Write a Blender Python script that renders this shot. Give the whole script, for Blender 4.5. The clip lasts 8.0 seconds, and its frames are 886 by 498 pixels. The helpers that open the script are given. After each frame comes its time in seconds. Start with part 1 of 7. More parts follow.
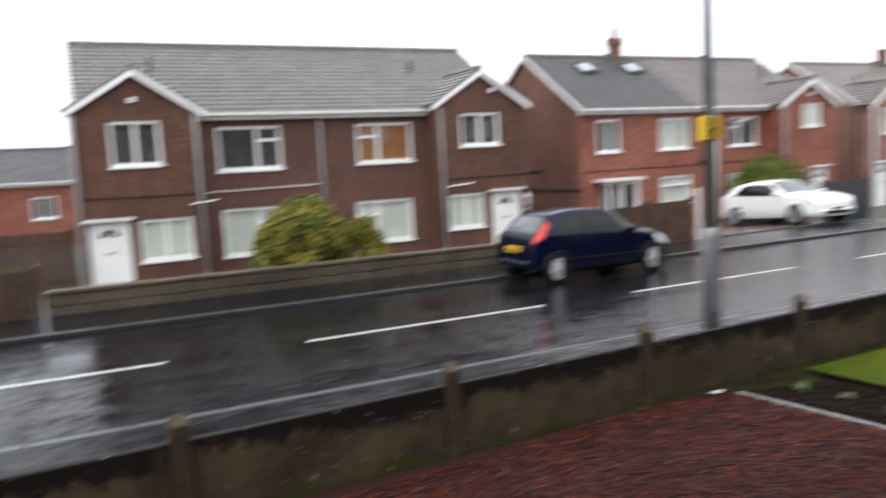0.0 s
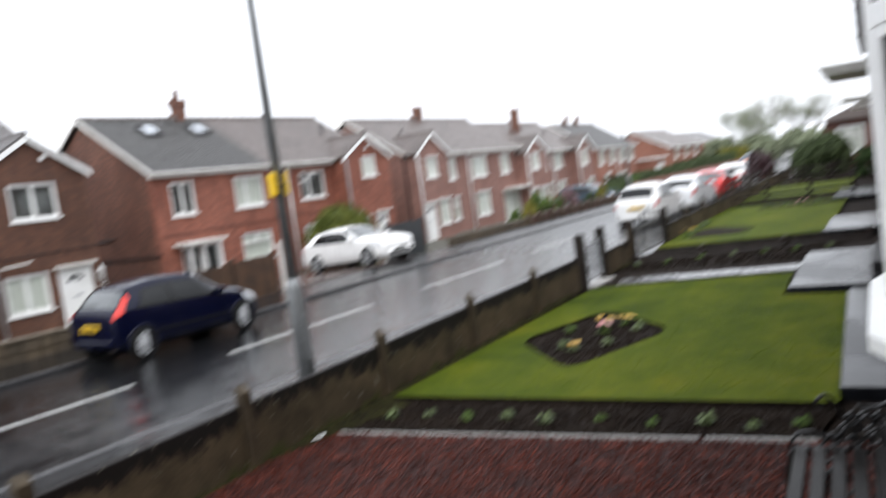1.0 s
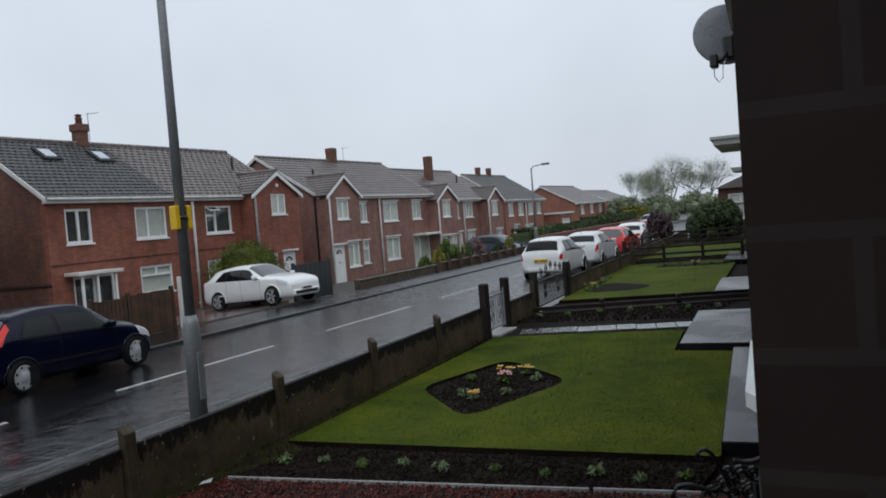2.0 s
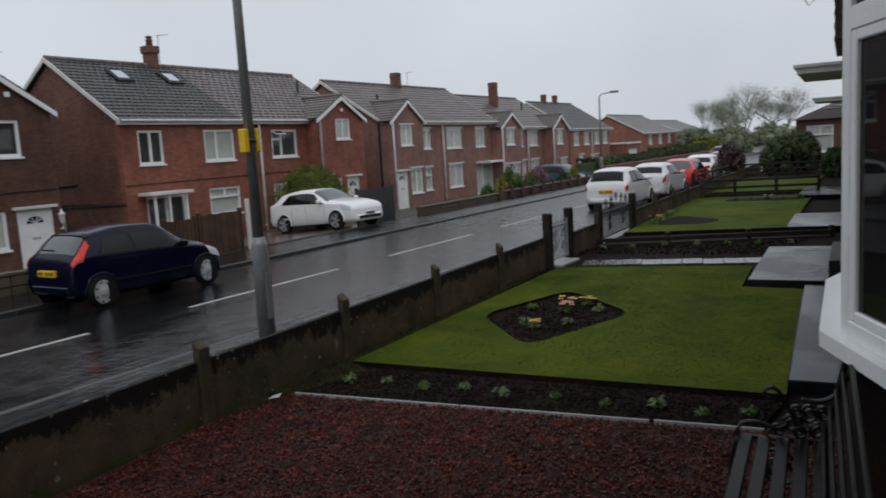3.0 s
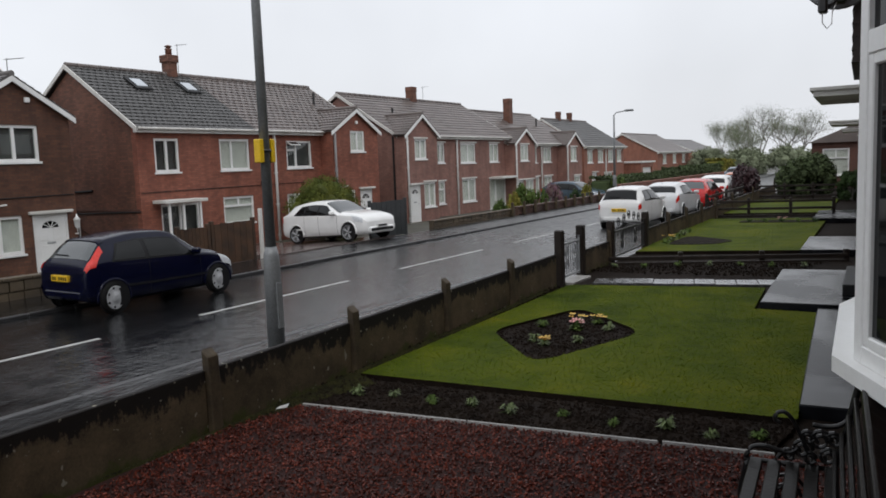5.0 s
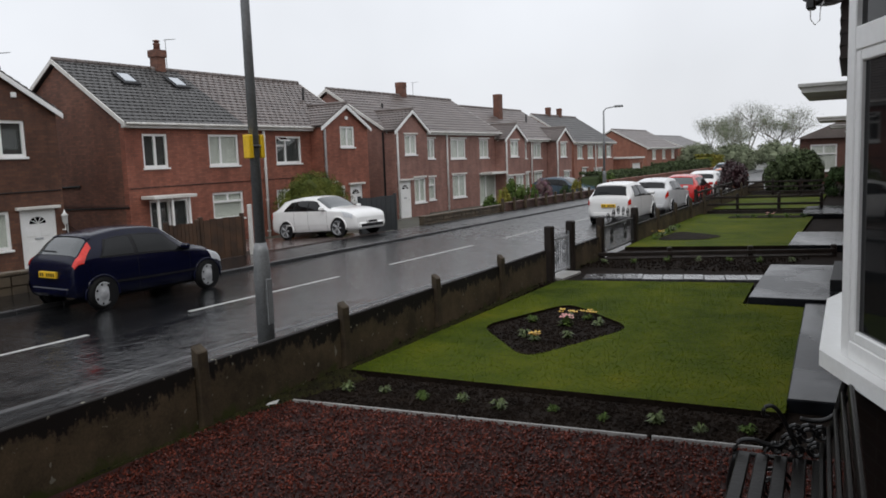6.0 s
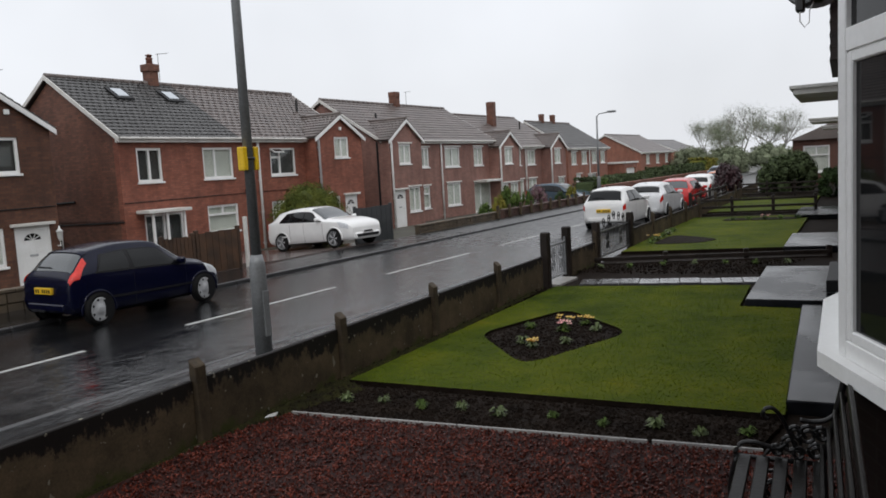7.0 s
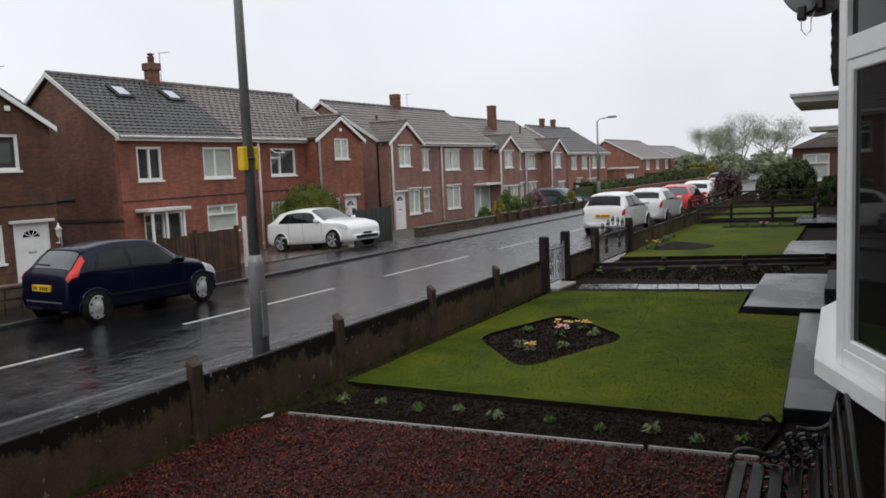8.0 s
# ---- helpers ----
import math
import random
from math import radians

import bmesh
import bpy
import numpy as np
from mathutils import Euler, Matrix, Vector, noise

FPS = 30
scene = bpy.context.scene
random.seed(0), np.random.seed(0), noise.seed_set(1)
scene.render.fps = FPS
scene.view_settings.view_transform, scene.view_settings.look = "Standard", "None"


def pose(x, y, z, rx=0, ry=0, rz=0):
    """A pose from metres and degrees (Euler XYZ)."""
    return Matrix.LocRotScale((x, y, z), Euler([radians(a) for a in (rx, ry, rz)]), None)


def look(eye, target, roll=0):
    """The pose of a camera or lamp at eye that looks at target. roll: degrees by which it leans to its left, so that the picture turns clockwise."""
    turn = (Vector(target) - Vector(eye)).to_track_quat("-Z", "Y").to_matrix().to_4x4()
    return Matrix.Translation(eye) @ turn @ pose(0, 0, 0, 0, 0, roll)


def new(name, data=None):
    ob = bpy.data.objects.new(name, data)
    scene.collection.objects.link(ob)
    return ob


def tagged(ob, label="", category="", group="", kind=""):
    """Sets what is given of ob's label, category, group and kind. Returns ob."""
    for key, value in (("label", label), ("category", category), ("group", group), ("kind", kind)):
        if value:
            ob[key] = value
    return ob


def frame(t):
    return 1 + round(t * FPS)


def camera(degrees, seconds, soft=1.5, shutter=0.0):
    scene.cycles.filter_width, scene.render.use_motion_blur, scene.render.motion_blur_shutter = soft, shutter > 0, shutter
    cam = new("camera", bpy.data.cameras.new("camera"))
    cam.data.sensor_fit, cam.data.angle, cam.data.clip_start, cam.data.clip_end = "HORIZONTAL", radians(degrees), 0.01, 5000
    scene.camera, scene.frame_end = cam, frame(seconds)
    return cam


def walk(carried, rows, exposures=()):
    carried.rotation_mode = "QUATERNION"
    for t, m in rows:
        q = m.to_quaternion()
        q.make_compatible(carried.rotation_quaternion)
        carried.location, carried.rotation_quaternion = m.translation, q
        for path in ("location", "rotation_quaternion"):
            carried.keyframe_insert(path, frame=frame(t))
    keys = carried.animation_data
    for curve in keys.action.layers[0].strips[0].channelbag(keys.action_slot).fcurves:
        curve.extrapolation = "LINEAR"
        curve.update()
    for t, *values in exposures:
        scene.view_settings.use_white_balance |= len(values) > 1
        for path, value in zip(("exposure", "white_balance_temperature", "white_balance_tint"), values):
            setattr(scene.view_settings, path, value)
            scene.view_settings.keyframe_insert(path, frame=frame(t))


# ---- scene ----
import functools

# camera: carried by hand in a doorway, panning along the street
cam = camera(60.3, 8.0, soft=1.7, shutter=0.5)
EYE = (0.0, 0.0, 2.5)
TURNS = [
    (0.0, 64.0, -6.39, 3.01), (0.1, 60.03, -5.98, 3.55), (0.2, 57.0, -7.4, 5.0), (0.3, 52.7, -8.8, 7.3), (0.5, 44.65, -8.9, 7.7),
    (0.6, 42.0, -9.0, 7.5), (0.8, 37.57, -8.06, 7.9), (1.0, 33.15, -5.0, 7.75), (1.2, 28.31, -0.83, 7.15), (2.3, 26.58, -3.59, 3.54),
    (2.5, 26.77, -4.96, 2.74), (2.7, 28.05, -6.17, 2.82), (3.0, 31.18, -7.43, 3.44), (3.5, 32.52, -6.2, 3.25), (4.0, 32.59, -6.19, 2.36),
    (4.5, 32.42, -6.2, 2.26), (6.0, 31.45, -6.66, 2.1), (6.5, 31.22, -6.64, 2.79), (7.0, 31.04, -6.05, 3.22), (7.5, 31.02, -5.96, 2.76),
    (8.0, 31.04, -5.84, 2.4)]
EXPOSURES = [(0.0, 1.3, 6500, 10), (1.2, 1.3, 6450, 10), (1.8, 0.5, 6200, 8), (2.3, -0.42, 6000, 7), (2.6, -0.36, 6050, 7), (3.0, -0.12, 6300, 9), (3.5, 0.2, 6500, 10), (4.5, 0.25, 6550, 10), (8.0, 0.3, 6600, 10)]
DRIFT = {0.0: -0.08, 0.1: -0.07, 0.2: -0.05, 0.3: -0.03, 0.5: -0.01}
SWAY = {2.3: 0.05, 2.5: 0.028, 2.7: 0.016, 1.2: 0.004}
walk(cam, [(t, pose(EYE[0] + SWAY.get(t, 0.0), EYE[1] + DRIFT.get(t, 0.0), EYE[2], 90 + p, r, y)) for t, y, p, r in TURNS], EXPOSURES)

# ---- light: overcast, raining ----
world = bpy.data.worlds.new("world")
scene.world = world
world.use_nodes = True
wn, wl = world.node_tree.nodes, world.node_tree.links
sky = wn.new("ShaderNodeTexSky")
sky.sky_type, sky.sun_disc, sky.sun_elevation, sky.sun_rotation = "NISHITA", False, radians(50), radians(120)
sky.air_density, sky.dust_density, sky.ozone_density = 1.0, 4.0, 1.0
cloud = wn.new("ShaderNodeMix")
cloud.data_type = "RGBA"
cloud.inputs[0].default_value = 0.93
cloud.inputs[7].default_value = (7.0, 7.25, 7.7, 1)
wl.new(sky.outputs[0], cloud.inputs[6])
tex, layer, shade = wn.new("ShaderNodeTexCoord"), wn.new("ShaderNodeTexNoise"), wn.new("ShaderNodeMapRange")
layer.inputs["Scale"].default_value, layer.inputs["Detail"].default_value = 2.2, 4
for k, x in enumerate((0.3, 0.7, 0.88, 1.04)):
    shade.inputs[k + 1].default_value = x
tint = wn.new("ShaderNodeVectorMath")
tint.operation = "SCALE"
wl.new(tex.outputs["Generated"], layer.inputs["Vector"]), wl.new(layer.outputs[0], shade.inputs[0])
# an overcast sky is brighter overhead than at the horizon
upward, rise, both = wn.new("ShaderNodeSeparateXYZ"), wn.new("ShaderNodeMapRange"), wn.new("ShaderNodeMath")
for k, x in enumerate((0.1, 1.0, 1.0, 1.4)):
    rise.inputs[k + 1].default_value = x
both.operation = "MULTIPLY"
wl.new(tex.outputs["Generated"], upward.inputs[0]), wl.new(upward.outputs[2], rise.inputs[0])
wl.new(shade.outputs[0], both.inputs[0]), wl.new(rise.outputs[0], both.inputs[1])
wl.new(cloud.outputs[2], tint.inputs[0]), wl.new(both.outputs[0], tint.inputs["Scale"])
wl.new(tint.outputs[0], wn["Background"].inputs[0])
wn["Background"].inputs[1].default_value = 0.105
sun = new("sun", bpy.data.lights.new("sun", "SUN"))
sun.data.energy, sun.data.angle, sun.data.color = 0.5, radians(25), (1, 0.98, 0.95)
sun.matrix_world = look((0, 0, 30), (-10, 18, 0))

# ---- materials ----
def material(name, color, rough=0.7, metal=0.0, spec=0.5):
    m = bpy.data.materials.new(name)
    m.use_nodes = True
    b = m.node_tree.nodes["Principled BSDF"]
    b.inputs["Base Color"].default_value = (*color, 1)
    b.inputs["Roughness"].default_value, b.inputs["Metallic"].default_value = rough, metal
    b.inputs["Specular IOR Level"].default_value = spec
    return m


def nodes_of(m):
    t = m.node_tree
    return t, t.nodes, t.links, t.nodes["Principled BSDF"]


def coords(t, scale=(1, 1, 1)):
    c = t.nodes.new("ShaderNodeTexCoord")
    mp = t.nodes.new("ShaderNodeMapping")
    mp.inputs["Scale"].default_value = scale
    t.links.new(c.outputs["Object"], mp.inputs[0])
    return mp.outputs[0]


def noise_node(t, vec, scale, detail=4.0, rough=0.6):
    n = t.nodes.new("ShaderNodeTexNoise")
    n.inputs["Scale"].default_value, n.inputs["Detail"].default_value, n.inputs["Roughness"].default_value = scale, detail, rough
    t.links.new(vec, n.inputs["Vector"])
    return n.outputs["Fac"]


def ramp(t, fac, stops):
    r = t.nodes.new("ShaderNodeValToRGB")
    e = r.color_ramp.elements
    while len(e) < len(stops):
        e.new(0.5)
    for el, (p, c) in zip(e, stops):
        el.position, el.color = p, (*c, 1)
    t.links.new(fac, r.inputs[0])
    return r.outputs[0]


def mixed(t, fac, a, b, mode="MIX"):
    n = t.nodes.new("ShaderNodeMix")
    n.data_type, n.blend_type = "RGBA", mode
    for sock, v in ((n.inputs[0], fac), (n.inputs[6], a), (n.inputs[7], b)):
        if hasattr(v, "is_linked"):
            t.links.new(v, sock)
        elif isinstance(v, tuple):
            sock.default_value = (*v, 1)
        else:
            sock.default_value = v
    return n.outputs[2]


def bumped(m, height, strength=0.3, dist=0.01):
    t, n, l, b = nodes_of(m)
    bp = n.new("ShaderNodeBump")
    bp.inputs["Strength"].default_value, bp.inputs["Distance"].default_value = strength, dist
    l.new(height, bp.inputs["Height"])
    l.new(bp.outputs[0], b.inputs["Normal"])


def mottled(name, a, b, scale=3.0, fine=40.0, rough=0.7, metal=0.0, bump=0.2, dist=0.005, spec=0.5, island=0.0, objrandom=0.0, grit=0.35):
    """Two-scale surface between the colours a and b."""
    m = material(name, a, rough, metal, spec)
    t, n, l, p = nodes_of(m)
    v = coords(t)
    big, small = noise_node(t, v, scale), noise_node(t, v, fine)
    col = mixed(t, ramp(t, big, [(0.35, (0, 0, 0)), (0.65, (1, 1, 1))]), a, b)
    col = mixed(t, grit, col, ramp(t, small, [(0.3, (0.25, 0.25, 0.25)), (0.7, (1, 1, 1))]), "MULTIPLY")
    for amount, kind, socket in ((island, "ShaderNodeNewGeometry", "Random Per Island"), (objrandom, "ShaderNodeObjectInfo", "Random")):
        if amount:
            g = n.new(kind)
            col = mixed(t, amount, col, ramp(t, g.outputs[socket], [(0, (0.3, 0.3, 0.3)), (1, (1.3, 1.3, 1.3))]), "MULTIPLY")
    l.new(col, p.inputs["Base Color"])
    if bump:
        bumped(m, small, bump, dist)
    return m


def brick_material(name, a, b, mortar, grime):
    m = material(name, a, 0.75)
    t, n, l, p = nodes_of(m)
    tc = n.new("ShaderNodeTexCoord")
    sep, com = n.new("ShaderNodeSeparateXYZ"), n.new("ShaderNodeCombineXYZ")
    add = n.new("ShaderNodeMath")
    l.new(tc.outputs["Object"], sep.inputs[0])
    l.new(sep.outputs[0], add.inputs[0]), l.new(sep.outputs[1], add.inputs[1])
    l.new(add.outputs[0], com.inputs[0]), l.new(sep.outputs[2], com.inputs[1])
    br = n.new("ShaderNodeTexBrick")
    for key, v in (("Scale", 1.0), ("Mortar Size", 0.006), ("Brick Width", 0.225), ("Row Height", 0.075), ("Bias", 0.0), ("Mortar Smooth", 0.3)):
        br.inputs[key].default_value = v
    for key, v in (("Color1", a), ("Color2", b), ("Mortar", mortar)):
        br.inputs[key].default_value = (*v, 1)
    l.new(com.outputs[0], br.inputs["Vector"])
    v = coords(t)
    st = coords(t, (1, 1, 0.25))
    col = mixed(t, ramp(t, noise_node(t, v, 0.55), [(0.35, (0, 0, 0)), (0.7, (1, 1, 1))]), br.outputs[0], grime, "MULTIPLY")
    col = mixed(t, 0.5, col, ramp(t, noise_node(t, st, 3.0), [(0.32, (0.45, 0.42, 0.42)), (0.65, (1.05, 1.05, 1.05))]), "MULTIPLY")
    col = mixed(t, 0.4, col, ramp(t, noise_node(t, v, 14), [(0.3, (0.5, 0.5, 0.5)), (0.7, (1.1, 1.1, 1.1))]), "MULTIPLY")
    l.new(col, p.inputs["Base Color"])
    bumped(m, br.outputs["Fac"], -0.35, 0.01)
    return m


# red brick raised in colour to imitate rain haze over the middle distance
BRICK_MID = brick_material("hazed_red_brick", (0.35, 0.175, 0.14), (0.27, 0.135, 0.11), (0.25, 0.18, 0.15), (0.8, 0.75, 0.73))
BRICK = brick_material("red_brick", (0.37, 0.125, 0.076), (0.26, 0.084, 0.053), (0.17, 0.1, 0.074), (0.74, 0.66, 0.62))
BRICK_DARK = brick_material("dark_brick", (0.165, 0.07, 0.048), (0.13, 0.054, 0.038), (0.1, 0.075, 0.06), (0.7, 0.62, 0.6))
# red brick's darker copy: shade of gable ends and stacks put into the colour
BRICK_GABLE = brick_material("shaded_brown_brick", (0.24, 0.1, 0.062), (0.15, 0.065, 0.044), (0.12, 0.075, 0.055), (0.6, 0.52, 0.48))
# orange brick lightened in its colour in place of distance haze
BRICK_FAR = brick_material("hazed_orange_brick", (0.36, 0.145, 0.095), (0.3, 0.115, 0.075), (0.24, 0.15, 0.115), (0.8, 0.75, 0.72))
BRICK_BROWN = brick_material("brown_brick", (0.165, 0.066, 0.036), (0.105, 0.043, 0.026), (0.09, 0.06, 0.042), (0.65, 0.58, 0.5))
TILE_GREY = mottled("grey_roof_tile", (0.065, 0.062, 0.06), (0.09, 0.088, 0.086), 1.2, 30, 0.5, bump=0.2, island=0.35, objrandom=0.35)
TILE_BROWN = mottled("brown_roof_tile", (0.13, 0.105, 0.096), (0.16, 0.132, 0.12), 1.0, 30, 0.4, bump=0.2, spec=0.5, island=0.3)
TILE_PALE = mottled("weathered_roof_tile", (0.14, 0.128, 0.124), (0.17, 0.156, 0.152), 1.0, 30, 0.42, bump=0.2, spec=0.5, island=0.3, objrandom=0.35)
WHITE = mottled("white_upvc", (0.84, 0.84, 0.83), (0.78, 0.78, 0.76), 2, 25, 0.35, bump=0.03, grit=0.08)
WHITE_OLD = mottled("weathered_white_paint", (0.72, 0.71, 0.68), (0.6, 0.58, 0.54), 1.5, 25, 0.5, bump=0.1, grit=0.15)
CURTAIN = mottled("net_curtain", (0.85, 0.84, 0.78), (0.74, 0.73, 0.67), 3, 30, 0.9, bump=0.05)
# dark colour stands in for the gloom of unlit rooms
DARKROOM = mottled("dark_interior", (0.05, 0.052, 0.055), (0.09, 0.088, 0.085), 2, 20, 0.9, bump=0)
PIPE_GREY = mottled("grey_plastic_pipe", (0.42, 0.4, 0.4), (0.34, 0.32, 0.32), 3, 30, 0.5, bump=0.05)
BLACK_IRON = mottled("black_painted_iron", (0.012, 0.012, 0.013), (0.03, 0.028, 0.026), 8, 60, 0.35, bump=0.15)
CONCRETE = mottled("weathered_concrete", (0.095, 0.07, 0.042), (0.035, 0.027, 0.018), 4, 50, 0.65, bump=0.4, spec=0.25)
KERB_MAT = mottled("wet_kerb_stone", (0.05, 0.05, 0.052), (0.032, 0.032, 0.034), 2, 60, 0.3, bump=0.25, spec=0.4)
SOIL = mottled("wet_dark_soil", (0.011, 0.0075, 0.0055), (0.021, 0.0145, 0.0105), 3, 35, 0.8, bump=0.8, dist=0.02, spec=0.06, island=0.3)
GALV = mottled("galvanised_steel", (0.2, 0.21, 0.215), (0.26, 0.27, 0.275), 2, 30, 0.5, 0.3, bump=0.1)
YELLOW = mottled("yellow_sign_paint", (0.85, 0.55, 0.01), (0.8, 0.5, 0.01), 3, 30, 0.4, bump=0.02)
TIMBER_DARK = mottled("dark_stained_timber", (0.016, 0.012, 0.01), (0.03, 0.023, 0.019), 4, 50, 0.5, bump=0.3, spec=0.2)
TIMBER_FENCE = mottled("wet_brown_fence_timber", (0.095, 0.045, 0.021), (0.05, 0.027, 0.014), 3, 40, 0.6, bump=0.3, objrandom=0.5)
LEAF = mottled("green_leaf", (0.07, 0.12, 0.03), (0.11, 0.16, 0.035), 2, 10, 0.7, bump=0, spec=0.15, island=0.6)
LEAF_GOLD = mottled("golden_green_leaf", (0.32, 0.27, 0.05), (0.11, 0.14, 0.028), 1.5, 10, 0.7, bump=0, spec=0.15, island=0.75)
LEAF_OLIVE = mottled("olive_leaf", (0.16, 0.17, 0.03), (0.08, 0.11, 0.025), 2, 10, 0.7, bump=0, spec=0.15, island=0.6)
LEAF_DARK = mottled("dark_green_leaf", (0.035, 0.06, 0.02), (0.05, 0.085, 0.028), 2, 10, 0.7, bump=0, spec=0.15, island=0.6)
LEAF_MID = mottled("evergreen_leaf", (0.06, 0.085, 0.035), (0.08, 0.11, 0.045), 2, 10, 0.7, bump=0, spec=0.2, island=0.6)
LEAF_MAROON = mottled("maroon_leaf", (0.035, 0.012, 0.016), (0.055, 0.02, 0.024), 2, 10, 0.45, bump=0, island=0.6)
# spring leaf made paler than foliage, haze at the street end painted in
LEAF_PALE = mottled("hazed_spring_leaf", (0.19, 0.22, 0.14), (0.27, 0.3, 0.2), 0.5, 10, 0.8, bump=0, spec=0.1, island=0.4)
BARK = mottled("grey_brown_bark", (0.3, 0.28, 0.26), (0.22, 0.205, 0.19), 3, 30, 0.8, bump=0.5)
PETAL_PINK = mottled("pink_petal", (0.75, 0.3, 0.3), (0.8, 0.5, 0.42), 9, 20, 0.5, bump=0)
PETAL_YELLOW = mottled("yellow_petal", (0.7, 0.42, 0.05), (0.75, 0.5, 0.1), 9, 20, 0.5, bump=0)
PLANT_PALE = mottled("primrose_leaf", (0.09, 0.13, 0.035), (0.15, 0.19, 0.08), 5, 20, 0.5, bump=0, spec=0.3, island=0.6)
SLAB = mottled("wet_slate_grey_paving", (0.006, 0.0063, 0.0075), (0.02, 0.0213, 0.0253), 1.3, 14, 0.2, bump=0.25, dist=0.004, spec=0.1)


def puddled(m, dry, wet, scale=1.7):
    """Standing water in patches: gloss between dry and wet."""
    t, n, l, p = nodes_of(m)
    r = n.new("ShaderNodeMapRange")
    for k, x in enumerate((0.4, 0.6, wet, dry)):
        r.inputs[k + 1].default_value = x
    l.new(noise_node(t, coords(t), scale, 5, 0.6), r.inputs[0]), l.new(r.outputs[0], p.inputs["Roughness"])


puddled(SLAB, 0.3, 0.12, 0.8)
STONE_PATH = mottled("pale_paving_stone", (0.12, 0.12, 0.12), (0.04, 0.04, 0.042), 2, 9, 0.14, bump=0.4, spec=0.4, objrandom=0.4)
puddled(STONE_PATH, 0.35, 0.05, 2.5)
EDGING = mottled("pale_concrete_edging", (0.4, 0.39, 0.37), (0.3, 0.29, 0.28), 3, 50, 0.5, bump=0.2)
GRAVEL = mottled("red_stone_chippings", (0.165, 0.04, 0.025), (0.055, 0.013, 0.009), 6, 60, 0.26, bump=0.2, spec=0.14, island=1.0)
GRAVEL_BED = mottled("crushed_red_stone_bed", (0.04, 0.011, 0.008), (0.022, 0.007, 0.006), 25, 90, 0.6, bump=0.8, dist=0.02, spec=0.2)
MARKING = mottled("worn_white_road_paint", (0.62, 0.62, 0.6), (0.45, 0.45, 0.44), 2.5, 40, 0.25, bump=0.1)
PLASTIC_BLACK = mottled("black_plastic", (0.009, 0.009, 0.01), (0.014, 0.014, 0.015), 4, 40, 0.5, bump=0.05, spec=0.2)
RUBBER = mottled("tyre_rubber", (0.009, 0.009, 0.009), (0.014, 0.014, 0.014), 5, 50, 0.8, bump=0.2, spec=0.1)
ALLOY = mottled("silver_wheel_trim", (0.5, 0.51, 0.52), (0.38, 0.39, 0.4), 6, 30, 0.35, 0.1, bump=0)
ALLOY_GREY = mottled("grey_alloy_wheel", (0.3, 0.31, 0.32), (0.2, 0.21, 0.22), 6, 30, 0.3, 0.5, bump=0)
RED_LAMP = mottled("red_lamp_lens", (0.7, 0.03, 0.015), (0.55, 0.02, 0.012), 6, 30, 0.15, bump=0)
CLEAR_LAMP = mottled("clear_lamp_lens", (0.75, 0.77, 0.8), (0.6, 0.62, 0.64), 6, 30, 0.1, bump=0)
PLATE_YELLOW = mottled("yellow_number_plate", (0.8, 0.5, 0.02), (0.75, 0.46, 0.02), 6, 30, 0.4, bump=0)
PLATE_WHITE = mottled("white_number_plate", (0.75, 0.75, 0.74), (0.7, 0.7, 0.7), 6, 30, 0.4, bump=0)
TERRACOTTA = mottled("terracotta_pot", (0.22, 0.09, 0.06), (0.15, 0.065, 0.045), 4, 30, 0.7, bump=0.2)
# warm room light painted as the colour of a sheet behind the glass
LIT_ROOM_WARM = mottled("warm_lit_interior", (0.5, 0.22, 0.08), (0.35, 0.15, 0.06), 2, 8, 0.8, bump=0)
DISH_GREY = mottled("grey_dish_enamel", (0.3, 0.31, 0.33), (0.24, 0.25, 0.265), 4, 30, 0.45, bump=0.05)


def paint(name, color, rough=0.22, coat=0.35):
    """Clear-coated car paint with a faint film of drops and dirt."""
    m = material(name, color, rough, 0, coat)
    t, n, l, p = nodes_of(m)
    v = coords(t)
    l.new(mixed(t, ramp(t, noise_node(t, v, 2.5), [(0.35, (0, 0, 0)), (0.75, (0.3, 0.3, 0.3))]), color, tuple(c * 0.75 for c in color)), p.inputs["Base Color"])
    p.inputs["Coat Weight"].default_value, p.inputs["Coat Roughness"].default_value = coat, 0.04
    bumped(m, noise_node(t, v, 70, 2), 0.05, 0.002)
    return m


CAR_BLUE = paint("dark_blue_car_paint", (0.002, 0.003, 0.016), 0.2, 0.16)
CAR_WHITE = paint("white_car_paint", (0.78, 0.78, 0.77))
CAR_RED = paint("red_car_paint", (0.5, 0.02, 0.02))
CAR_SILVER = paint("silver_white_car_paint", (0.66, 0.67, 0.68))
CAR_ORANGE = paint("orange_car_paint", (0.5, 0.12, 0.03))
CAR_TEAL = paint("grey_blue_car_paint", (0.06, 0.09, 0.12))

GLASS = material("window_glass", (0.9, 0.92, 0.92), 0.02)
def _glass():
    t, n, l, p = nodes_of(GLASS)
    tr, gl, mx = n.new("ShaderNodeBsdfTransparent"), n.new("ShaderNodeBsdfGlossy"), n.new("ShaderNodeMixShader")
    tr.inputs[0].default_value = (0.92, 0.94, 0.93, 1)
    gl.inputs["Roughness"].default_value = 0.02
    mx.inputs[0].default_value = 0.055
    l.new(tr.outputs[0], mx.inputs[1]), l.new(gl.outputs[0], mx.inputs[2])
    l.new(mx.outputs[0], n["Material Output"].inputs[0])
_glass()
CAR_GLASS = material("tinted_car_glass", (0.006, 0.0065, 0.007), 0.04, 0, 0.25)
SCREEN_GLASS = material("wet_car_screen_glass", (0.045, 0.052, 0.055), 0.06, 0, 0.95)


